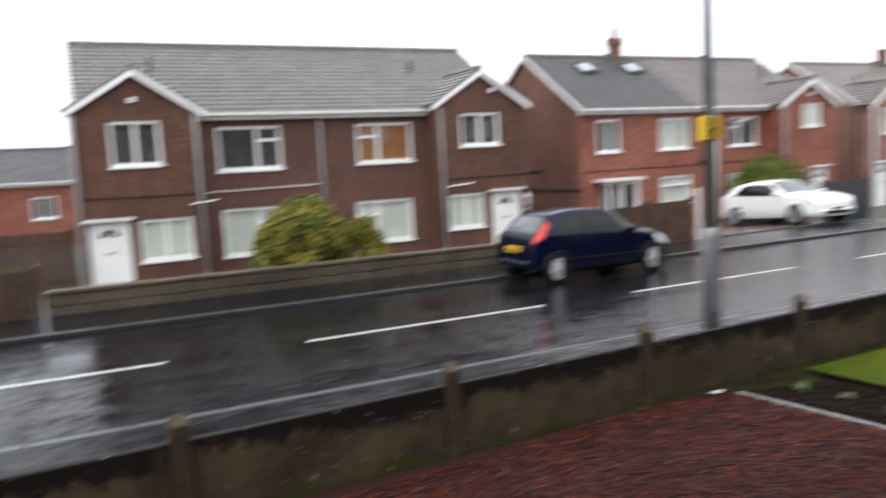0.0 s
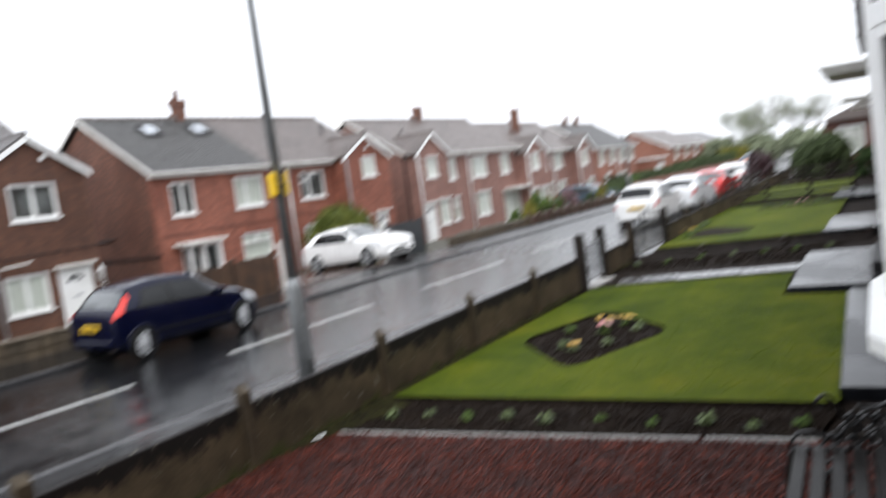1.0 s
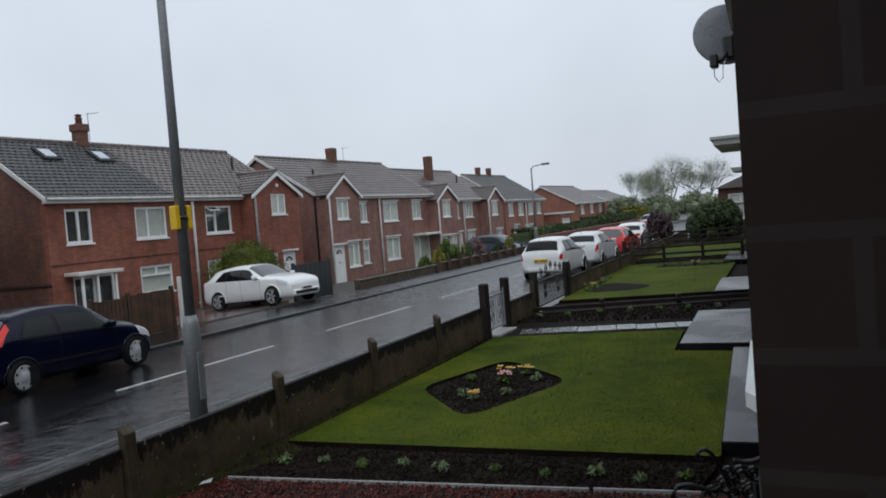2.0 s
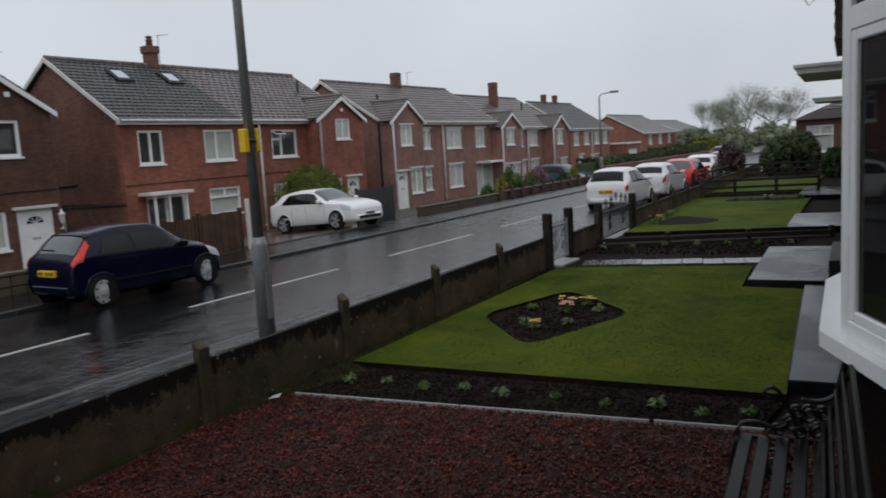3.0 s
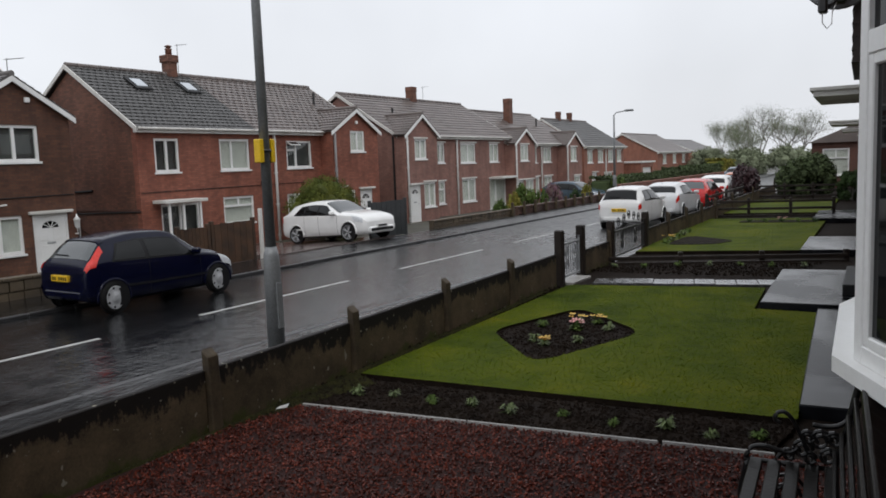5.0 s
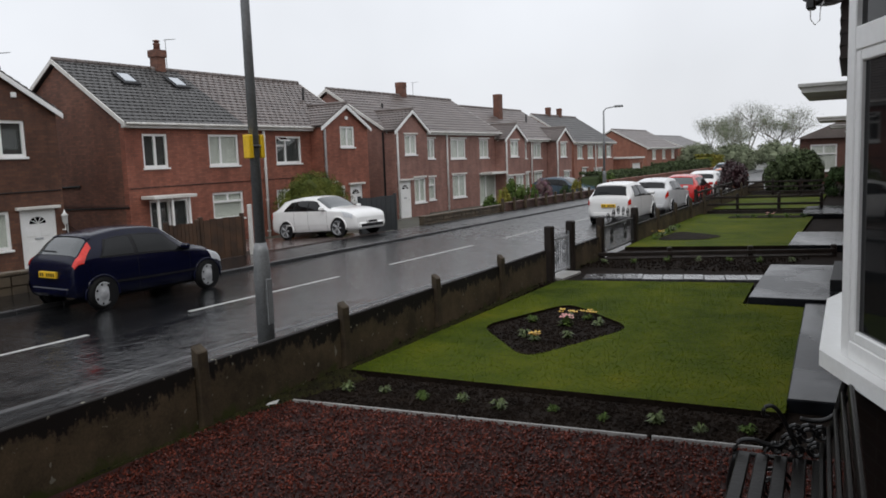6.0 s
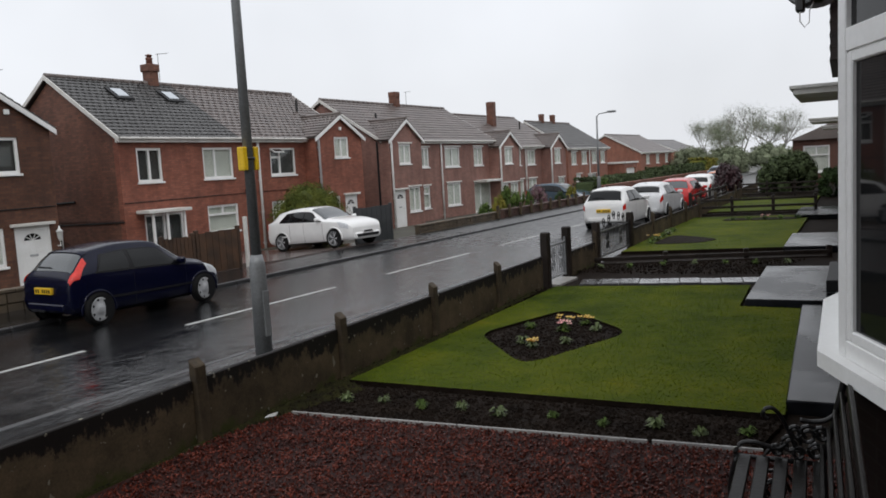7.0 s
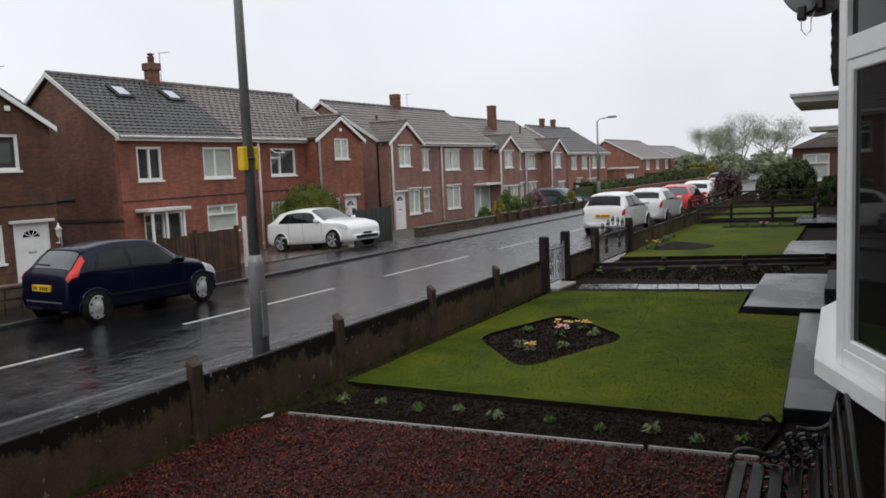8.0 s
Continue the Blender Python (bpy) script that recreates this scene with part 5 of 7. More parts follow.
def ring_mesh(outer, hole, z0, z1):
    """A lawn slab with a bed cut out of it."""
    bm = bmesh.new()
    prism(bm, outer, z0, z1)
    if hole:
        bm.free()
        bm = bmesh.new()
        lo = [bm.verts.new((x, y, z1)) for x, y in outer]
        hi = [bm.verts.new((x, y, z1)) for x, y in hole]
        es = [bm.edges.new((lo[i], lo[(i + 1) % len(lo)])) for i in range(len(lo))] + [bm.edges.new((hi[i], hi[(i + 1) % len(hi)])) for i in range(len(hi))]
        bmesh.ops.triangle_fill(bm, use_beauty=True, edges=es)
        r = bmesh.ops.extrude_face_region(bm, geom=bm.faces[:])
        bmesh.ops.translate(bm, vec=(0, 0, z0 - z1), verts=[v for v in r["geom"] if isinstance(v, bmesh.types.BMVert)])
        bmesh.ops.recalc_face_normals(bm, faces=bm.faces[:])
    return bm


def lawn(name, poly, hole, count, label, hmul=1.0):
    o = setting(name, ring_mesh(poly, hole, 0.25, 0.375), TURF, label, "lawn")
    o.data.materials.append(SOIL)
    for f in o.data.polygons:
        f.material_index = 0 if abs(f.normal.z) > 0.5 else 1
    vs, fs = [], []
    for x, y in scatter(poly, count, [hole] if hole else []):
        a, h = random.random() * 6.28, random.uniform(0.003, 0.013) * hmul
        w = 0.006 * hmul
        i = len(vs)
        lx, ly = random.gauss(0, 0.018), random.gauss(0, 0.018)
        vs += [(x - w * math.cos(a), y - w * math.sin(a), 0.372), (x + w * math.cos(a), y + w * math.sin(a), 0.372), (x + lx, y + ly, 0.375 + h)]
        up = math.cos(a) * ly - math.sin(a) * lx > 0
        fs.append((i, i + 1, i + 2) if up else (i + 1, i, i + 2))
    g = soup("grass_blades", vs, fs, BLADES, None, "short wet mown grass blades", "stuff", "grass")
    g.data.normals_split_custom_set_from_vertices([(0, 0, 1)] * len(vs))


lawn("lawn_1", LAWN, BED, 90000, "mown wet green lawn with a diamond flower bed")
lawn("lawn_2", LAWN_TWO, None, 30000, "mown wet green lawn of the next garden", 1.2)
lawn("lawn_3", LAWN_THREE, None, 8000, "wet green lawn further along the row", 1.5)

setting("gravel_bed", prism(bmesh.new(), GRAVEL_AREA, 0.2, 0.345), GRAVEL_BED, "bed of crushed red stone", "gravel")
vs, fs = [], []
SHARD = [(1, 0, 0), (-0.3, 0.9, 0.1), (-0.8, -0.2, 0), (0.2, -0.9, 0.05), (0.1, 0.1, 0.8), (0, 0, -0.5)]
SHARD_F = [(0, 1, 4), (1, 2, 4), (2, 3, 4), (3, 0, 4), (1, 0, 5), (2, 1, 5), (3, 2, 5), (0, 3, 5)]
for x, y in scatter([p if p[1] > -1.6 else (p[0], -1.6) for p in GRAVEL_AREA], 76000):
    s = random.uniform(0.007, 0.019)
    a = Euler((random.gauss(0, 0.6), random.gauss(0, 0.6), random.random() * 6.28)).to_matrix()
    i = len(vs)
    z = 0.35 + random.uniform(0, 0.012)
    for p in SHARD:
        q = a @ Vector((p[0] * s * random.uniform(0.7, 1.2), p[1] * s * 0.8, p[2] * s))
        vs.append((x + q.x, y + q.y, z + q.z))
    fs += [tuple(i + k for k in f) for f in SHARD_F]
soup("stone_chippings", vs, fs, GRAVEL, None, "loose wet red stone chippings", "stuff", "gravel")

# soil clods in the beds
STRIP = [(-5.05, 5.06), (-0.9, 5.74), (-0.82, 6.4), (-4.95, 6.0)]
STRIP_TWO = [(-5.5, 13.9), (-2.1, 14.3), (-1.6, 16.4), (-5.5, 15.0)]
vs, fs = [], []
for poly, n in ((STRIP, 9000), (BED, 4500), (STRIP_TWO, 2500), ([(-5.3, 4.9), (-5.05, 5.0), (-5.15, 12.1), (-5.6, 12.1)], 1500)):
    for x, y in scatter(poly, n):
        s = 0.006 + 0.03 * random.random() ** 3
        a = Euler((random.random() * 6, random.random() * 6, random.random() * 6)).to_matrix()
        i = len(vs)
        vs += [(x + q.x, y + q.y, 0.335 + q.z) for q in (a @ (Vector(p) * s) for p in SHARD)]
        fs += [tuple(i + k for k in f) for f in SHARD_F]
for nm, poly in (("flower_bed_3", STRIP), ("flower_bed_4", BED)):
    setting(nm, prism(bmesh.new(), poly, 0.2, 0.338), SOIL, "dark wet soil of a planted bed", "flower bed")
soup("soil_clods", vs, fs, SOIL, None, "crumbly dark wet garden soil", "stuff", "soil")

# moss and weeds creeping along the foot of the wall
MOSS = mottled("yellow_green_moss", (0.034, 0.033, 0.008), (0.015, 0.014, 0.005), 6, 40, 0.8, bump=0.6, dist=0.01, spec=0.1, island=0.6)
vs, fs = [], []
for x, y in scatter([(edge_x(3.0) + 0.04, 3.0), (edge_x(4.6) + 0.16, 4.6), (-4.82, 5.1), (-4.6, 5.9), (-4.92, 6.1), (edge_x(11.5) + 0.12, 11.5), (edge_x(11.5) + 0.05, 11.5)], 5200):
    s = random.uniform(0.008, 0.022)
    i = len(vs)
    vs += [(x + p[0] * s, y + p[1] * s, 0.345 + p[2] * s * 0.7) for p in SHARD]
    fs += [tuple(i + k for k in f) for f in SHARD_F]
soup("moss", vs, fs, MOSS, None, "damp yellow-green moss along the wall foot", "stuff", "moss")
scrap = bmesh.new()
v = [scrap.verts.new(p) for p in ((-0.05, -0.03, 0.0), (0.05, -0.01, 0.01), (0.06, 0.035, 0.035), (-0.03, 0.02, 0.012))]
scrap.faces.new((v[0], v[1], v[3])), scrap.faces.new((v[1], v[2], v[3]))
bmesh.ops.solidify(scrap, geom=scrap.faces[:], thickness=0.002)
tagged(part("paper_scrap", scrap, WHITE), "small crumpled white paper scrap on the gravel", "litter").matrix_world = pose(-4.88, 4.86, 0.362, 0, 0, 25)

edging = thing("path_edging", "line of pale concrete edging strips between gravel and soil", "edging")
for a, b in (((-4.8, 5.05), (-3.2, 5.3)), ((-3.19, 5.302), (-1.66, 5.54)), ((-1.63, 5.555), (-0.86, 5.67))):
    d = Vector((b[0] - a[0], b[1] - a[1], 0))
    ob = part("edging_strip", box(bmesh.new(), 0, d.length, -0.009, 0.009, 0.2, 0.367, bev=0.003), EDGING, edging)
    ob.matrix_world = pose(a[0], a[1], 0, 0, 0, math.degrees(math.atan2(d.y, d.x)))


def plant(x, y, r, mat, label, petal=None, seed=0, z=0.335):
    random.seed(100 + seed)
    p = thing("bedding_plant", label, "plant", Matrix.Translation((x, y, z)), "bedding plants")
    vs, fs = [], []
    r *= 0.88
    for k in range(56):
        a, el = random.random() * 6.28, random.uniform(0.2, 1.9)
        L, w = r * random.uniform(0.4, 1.0), r * random.uniform(0.1, 0.17)
        d, s = Vector((math.cos(a), math.sin(a), 0)), Vector((-math.sin(a), math.cos(a), 0))
        m = d * L * 0.5 + Vector((0, 0, L * 0.55 * el))
        e = d * L + Vector((0, 0, L * 0.35 * el))
        i = len(vs)
        vs += [Vector((0, 0, 0)), m + s * w, e, m - s * w]
        fs.append((i, i + 1, i + 2, i + 3))
    soup("leaves", vs, fs, mat, p)
    if petal:
        vs, fs = [], []
        for k in range(7):
            c = Vector((random.gauss(0, r * 0.5), random.gauss(0, r * 0.5), r * random.uniform(0.7, 1.1)))
            for j in range(5):
                a = j * 1.257
                i = len(vs)
                vs += [c, c + Vector((math.cos(a - 0.5), math.sin(a - 0.5), 0.3)) * 0.035, c + Vector((math.cos(a), math.sin(a), 0.4)) * 0.05, c + Vector((math.cos(a + 0.5), math.sin(a + 0.5), 0.3)) * 0.035]
                fs.append((i, i + 1, i + 2, i + 3))
        soup("blossom", vs, fs, petal, p)
    return p


row = [(-4.55, 0.11, 0), (-4.2, 0.09, 1), (-3.75, 0.1, 0), (-3.4, 0.09, 1), (-3.0, 0.12, 0), (-2.55, 0.08, 0), (-2.1, 0.08, 0), (-1.7, 0.12, 1), (-1.35, 0.09, 1), (-1.02, 0.1, 0)]
for k, (x, r, c) in enumerate(row):
    plant(x, 5.55 + 0.1 * (x + 4.5) + (0.08 if k % 2 else 0), r, PLANT_PALE if c or k in (0, 4) else LEAF, "small pale green bedding plant in wet soil", seed=k)
for k, (x, y, r, m, pt, lb) in enumerate((
        (-4.2, 9.0, 0.13, LEAF, None, "grey-green bedding plant in the diamond bed"), (-3.95, 8.2, 0.13, PLANT_PALE, None, "light green primrose in the diamond bed"),
        (-3.75, 8.05, 0.11, PLANT_PALE, PETAL_YELLOW, "primrose with yellow flowers"), (-3.45, 8.35, 0.12, PLANT_PALE, None, "light green primrose in the diamond bed"),
        (-3.72, 8.95, 0.15, LEAF, PETAL_PINK, "plant with pink and white flowers"), (-3.85, 9.35, 0.13, PLANT_PALE, PETAL_YELLOW, "plant with orange-yellow flowers"),
        (-3.6, 9.4, 0.12, LEAF, PETAL_YELLOW, "plant with yellow flowers"), (-3.35, 9.1, 0.13, PLANT_PALE, None, "light green primrose in the diamond bed"))):
    plant(x, y, r, m, lb, pt, 40 + k)
for k in range(7):
    plant(-5.2 + 0.55 * k, 14.6 + 0.2 * k + random.uniform(-0.15, 0.15), 0.12, LEAF if k % 3 else PLANT_PALE, "small green plant in the soil strip", None, 60 + k)
for k in range(5):
    plant(-5.35 - 0.05 * k, 18.6 + 0.7 * k, 0.22, PLANT_PALE if k % 2 else LEAF, "pale flowering plant beside the wall", PETAL_YELLOW if k == 1 else None, 70 + k)
for k in range(5):
    plant(-4.6 + 0.45 * k, 25.1 + 0.1 * k, 0.2, LEAF if k % 2 else LEAF_DARK, "plant in a far flower bed", PETAL_PINK if k == 2 else None, 80 + k)
setting("flower_bed_1", prism(bmesh.new(), rounded([(-5.3, 18.3), (-4.2, 18.7), (-3.9, 19.6), (-5.3, 20.6)]), 0.3, 0.385), SOIL, "small dark soil bed in the next lawn", "flower bed")
setting("flower_bed_2", prism(bmesh.new(), rounded([(-4.9, 24.7), (-2.7, 25.2), (-2.8, 26.0), (-4.9, 25.6)]), 0.3, 0.385), SOIL, "small dark soil bed in the next lawn", "flower bed")

# paths and steps
path_two = thing("garden_path", "pale wet paving behind the low rail fence", "path")
path = thing("garden_path", "row of pale wet paving stones leading from the gate", "path")
for k in range(9):
    ob = part("paving_stone", box(bmesh.new(), 0.003, 0.337, -0.3, 0.22, 0.24, 0.33 + 0.004 * (k % 3), bev=0.006), STONE_PATH, path)
    ob.matrix_world = pose(-5.0 + 0.33 * k, 12.93 + 0.083 * k, 0, 0, 0, 14)
for k in range(9):
    ob = part("paving_stone", box(bmesh.new(), 0.003, 0.437, -0.22, 0.22, 0.22, 0.315 + 0.004 * (k % 2), bev=0.006), STONE_PATH, path_two)
    ob.matrix_world = pose(-5.6 + 0.41 * k, 16.05 + 0.16 * k, 0, 0, 0, 21.3)
tagged(part("gate_step", box(bmesh.new(), edge_x(12.9) - 0.2, edge_x(12.9) + 0.22, 12.46, 13.34, 0.15, 0.345, bev=0.012), EDGING), "pale concrete step under the iron gate", "step", kind="structure")


def slab(name, poly, z0, z1, label):
    bm = prism(bmesh.new(), poly, z0, z1)
    bmesh.ops.bevel(bm, geom=bm.edges[:], offset=0.012, segments=1, affect="EDGES")
    return tagged(part(name, bm, PLASTIC_BLACK if "black" in label else SLAB), label, "step", kind="structure")
slab("doorstep_1", [(-1.9, 11.1), (-0.3, 11.26), (-0.4, 14.7), (-2.1, 14.4)], 0.28, 0.455, "wide wet slate-grey doorstep slab")
slab("doorstep_2", [(-0.84, 6.72), (0.1, 6.82), (-0.2, 11.2), (-1.18, 11.1)], 0.2, 0.42, "long wet slate-grey paving along the house")
slab("doorstep_3", [(-0.95, 11.9), (-0.4, 11.95), (-0.5, 14.0), (-1.05, 13.9)], 0.45, 0.62, "raised black wet step before a door")
slab("doorstep_4", [(-2.2, 17.4), (-1.0, 17.7), (-1.15, 20.5), (-2.35, 20.2)], 0.28, 0.45, "wet slate-grey doorstep slab further along")
slab("doorstep_5", [(-2.9, 25.6), (-1.6, 25.9), (-1.8, 29.5), (-3.1, 29.2)], 0.28, 0.45, "wet slate-grey doorstep slab further along")


def rail_fence(label, a, b, h, rails, n, mat=TIMBER_DARK, z=0.28):
    f = thing("rail_fence", label, "fence")
    a, b = Vector(a), Vector(b)
    d = b - a
    ang = math.degrees(math.atan2(d.y, d.x))
    for k in range(n + 1):
        p = a.lerp(b, k / n)
        ob = part("post", box(bmesh.new(), -0.05, 0.05, -0.05, 0.05, 0, h + 0.08, bev=0.015), mat, f)
        ob.matrix_world = pose(p.x, p.y, z, 0, 0, ang)
    for k in range(rails):
        zz = h * (k + 1) / rails - 0.04
        ob = part("rail", box(bmesh.new(), 0, d.length, -0.085, -0.05, zz - 0.04, zz + 0.04, bev=0.008), mat, f)
        ob.matrix_world = pose(a.x, a.y, z, 0, 0, ang)
    return f


rail_fence("low dark-stained post and rail fence between gardens", (-5.7, 15.15), (-1.3, 17.0), 0.24, 2, 3, z=0.22)
rail_fence("black-stained three-rail timber fence between gardens", (-6.45, 27.6), (-2.6, 28.7), 0.74, 3, 3, z=0.14)
rail_fence("black-stained rail fence along the pavement", (-6.45, 27.4), (-6.85, 35.5), 0.8, 3, 4)
rail_fence("dark timber fence beyond a far lawn", (-6.7, 38.2), (-3.2, 38.9), 0.7, 3, 3)


# ---- near row of houses ----
def skew(u, v):
    """Row coordinates (out from the fronts, along the row) to the plan."""
    c, s = math.cos(radians(3.5)), math.sin(radians(3.5))
    return (u * c - v * s, u * s + v * c)


def row_box(bm, u0, u1, v0, v1, z0, z1):
    return prism(bm, [skew(u0, v0), skew(u1, v0), skew(u1, v1), skew(u0, v1)], z0, z1)


def near_house(label, v0, v1, canopies, u=0.3):
    h = thing("house", label, "house")
    part("front_wall", row_box(bmesh.new(), u, u + 7, v0, v1, 0.2, 5.6), BRICK_DARK, h)
    part("gutter", row_box(bmesh.new(), u - 0.22, u - 0.1, v0, v1, 5.5, 5.62), PLASTIC_BLACK, h)
    rf = bmesh.new()
    pr = [(u - 0.2, 5.62), (u + 3.5, 8.1), (u + 7.2, 5.62)]
    lo, hi = [rf.verts.new((*skew(a, v0), z)) for a, z in pr], [rf.verts.new((*skew(a, v1), z)) for a, z in pr]
    rf.faces.new(lo), rf.faces.new(hi[::-1])
    for i in range(3):
        rf.faces.new((lo[i], hi[i], hi[(i + 1) % 3], lo[(i + 1) % 3]))
    bmesh.ops.recalc_face_normals(rf, faces=rf.faces[:])
    part("roof", rf, TILE_BROWN, h)
    for vc, z, reach, L in canopies:
        c = part("door_canopy", row_box(bmesh.new(), u - reach, u, vc - L / 2, vc + L / 2, z, z + 0.07), WHITE_OLD, h, "flat pale door canopy")
        part("fascia", row_box(bmesh.new(), u - reach - 0.04, u, vc - L / 2 - 0.04, vc + L / 2 + 0.04, z + 0.074, z + 0.115), WHITE_OLD, c)
    for v in (v0 + 0.5, v0 + (v1 - v0) * 0.55):
        bm = bmesh.new()
        tube(bm, [(*skew(u - 0.15, v), 5.5), (*skew(u - 0.08, v), 5.2), (*skew(u - 0.08, v), 0.3)], 0.045, 8)
        part("downpipe", bm, PLASTIC_BLACK, h)
    for v in (v0 + 2.5, v1 - 2.5):
        bm = row_box(bmesh.new(), u - 0.06, u + 0.02, v - 0.9, v + 0.9, 1.5, 2.7)
        part("window", bm, WHITE, h, "white window seen edge-on")
        part("window", row_box(bmesh.new(), u - 0.04, u + 0.02, v - 0.8, v + 0.8, 4.0, 5.1), WHITE, h, "white window seen edge-on")
    return h


near_one = near_house("brick house of the near row with pale door canopy", 8.2, 20.0, [(12.3, 3.2, 0.89, 2.2)])
near_house("brick house further along the near row with pale canopies", 21.5, 33.0, [(25.5, 3.2, 1.15, 2.4), (30.5, 3.1, 0.95, 2.2)])
near_house("brick house at the end of the near row", 34.5, 46.0, [(38.5, 3.0, 0.9, 2.2)], 0.7)
def tile_hung_bay(house):
    """The upper bay of the next house: splayed courses of hung tiles and a rainwater head below."""
    b = part("tile_hung_bay", row_box(bmesh.new(), -0.09, 0.3, 8.8, 11.0, 3.4, 5.5), BRICK_DARK, house, "dark tile-hung upper bay")
    for k in range(17):
        z = 3.36 + 0.125 * k
        bm = row_box(bmesh.new(), -0.125, 0.28, 8.765, 11.03, z, z + 0.13)
        for v in bm.verts:
            if v.co.z > z + 0.1:
                v.co.x += 0.022
                v.co.y += 0.012 if v.co.y < 9.5 else -0.012
        part("tile_course", bm, TILE_HUNG, b)
    bm = row_box(bmesh.new(), -0.05, 0.12, 8.85, 9.1, 2.98, 3.28)
    tube(bm, [(*skew(0.02, 8.95), 2.98), (*skew(0.05, 8.95), 2.7), (*skew(0.05, 8.95), 0.3)], 0.04, 8)
    part("rainwater_head", bm, PLASTIC_BLACK, b)


TILE_HUNG = mottled("dark_hung_tile", (0.05, 0.028, 0.022), (0.03, 0.018, 0.015), 5, 40, 0.5, bump=0.3, objrandom=0.4)
tile_hung_bay(near_one)
far_h = thing("house", "brick house with a white window facing down the row", "house")
part("end_wall", cladding(bmesh.new(), -2.85, 5.5, 0.1, 3.05, 0, 0.3, [(-2.28, -0.87, 1.05, 2.6)]), BRICK_DARK, far_h)
wp = window_part(far_h, 0, -2.28, -0.87, 1.05, 2.6, "top", "curtain")
rf = bmesh.new()
prs = [(-3.05, 2.95), (1.5, 4.8), (5.8, 2.95)]
lo, hi = [rf.verts.new((0.25, y, z)) for y, z in prs], [rf.verts.new((-8, y, z)) for y, z in prs]
rf.faces.new(lo), rf.faces.new(hi[::-1])
for i in range(3):
    rf.faces.new((lo[i], hi[i], hi[(i + 1) % 3], lo[(i + 1) % 3]))
bmesh.ops.recalc_face_normals(rf, faces=rf.faces[:])
part("roof", rf, TILE_BROWN, far_h)
far_h.matrix_world = pose(-2.9, 50.0, 0, 0, 0, -90)

# own house: porch pier, wall, bay window
own = thing("house", "own brick house with porch pier and white bay window", "house")
# near-black brick: the shade under porch and bay is part of its colour
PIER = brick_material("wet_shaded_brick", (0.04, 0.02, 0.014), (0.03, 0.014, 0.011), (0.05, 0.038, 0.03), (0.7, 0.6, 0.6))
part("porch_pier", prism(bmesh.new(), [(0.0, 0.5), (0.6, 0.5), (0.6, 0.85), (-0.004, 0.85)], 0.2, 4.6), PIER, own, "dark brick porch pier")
part("front_wall", prism(bmesh.new(), [(0.02, 0.853), (0.6, 0.853), (0.6, 8.4), (-0.12, 8.4), (-0.05, 3.4)], 0.2, 5.6), BRICK_DARK, own)
part("porch_wall", prism(bmesh.new(), [(1.3, -3), (1.5, -3), (1.5, 0.5), (1.3, 0.5)], 0.2, 4.6), BRICK_DARK, own)
part("porch_roof", prism(bmesh.new(), [(-0.3, -3), (1.5, -3), (1.5, 0.49), (-0.3, 0.49)], 4.6, 4.8), BRICK_DARK, own)
part("porch_floor", prism(bmesh.new(), [(-0.2, -3), (1.3, -3), (1.3, 0.49), (-0.2, 0.49)], 0.2, 0.9), CONCRETE, own)
# unseen block behind the camera, added to keep sky light off the gravel
part("side_wall", prism(bmesh.new(), [(0.1, -12), (7.5, -12), (7.5, -3.01), (0.1, -3.01)], 0.2, 5.6), BRICK_DARK, own)
part("rear_block", prism(bmesh.new(), [(1.51, -3), (7.5, -3), (7.5, 8.4), (0.61, 8.4), (0.61, 0.87), (1.51, 0.87)], 0.2, 5.6), BRICK_DARK, own)
rf = bmesh.new()
pr = [(-0.35, 5.63), (3.6, 8.2), (7.7, 5.63)]
lo, hi = [rf.verts.new((x, -12.2, z)) for x, z in pr], [rf.verts.new((x - 0.25, 8.45, z)) for x, z in pr]
rf.faces.new(lo), rf.faces.new(hi[::-1])
for i in range(3):
    rf.faces.new((lo[i], hi[i], hi[(i + 1) % 3], lo[(i + 1) % 3]))
bmesh.ops.recalc_face_normals(rf, faces=rf.faces[:])
part("roof", rf, TILE_BROWN, own)
part("gutter", prism(bmesh.new(), [(-0.2, 0.9), (-0.1, 0.9), (-0.3, 8.4), (-0.42, 8.4)], 5.5, 5.62), PLASTIC_BLACK, own)

bay = thing("bay_window", "white plastic bay window with projecting sill", "window")
CORNERS = [(0.05, 3.87), (-0.308, 4.62), (-0.4, 6.2), (-0.12, 7.4)]
OUT = [(0.04, 3.74), (-0.42, 4.68), (-0.52, 6.3), (-0.2, 7.7)]
part("sill", prism(bmesh.new(), [(0.2, 3.74), (0.2, 7.7)] + OUT[::-1], 1.27, 1.36), WHITE, bay)
# base below the sill uses the brick with painted-in shade
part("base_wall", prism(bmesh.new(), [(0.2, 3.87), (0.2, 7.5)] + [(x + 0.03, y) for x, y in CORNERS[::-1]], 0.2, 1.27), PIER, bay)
part("bay_roof", prism(bmesh.new(), [(0.2, 3.74), (0.2, 7.7)] + OUT[::-1], 3.75, 3.95), WHITE_OLD, bay)


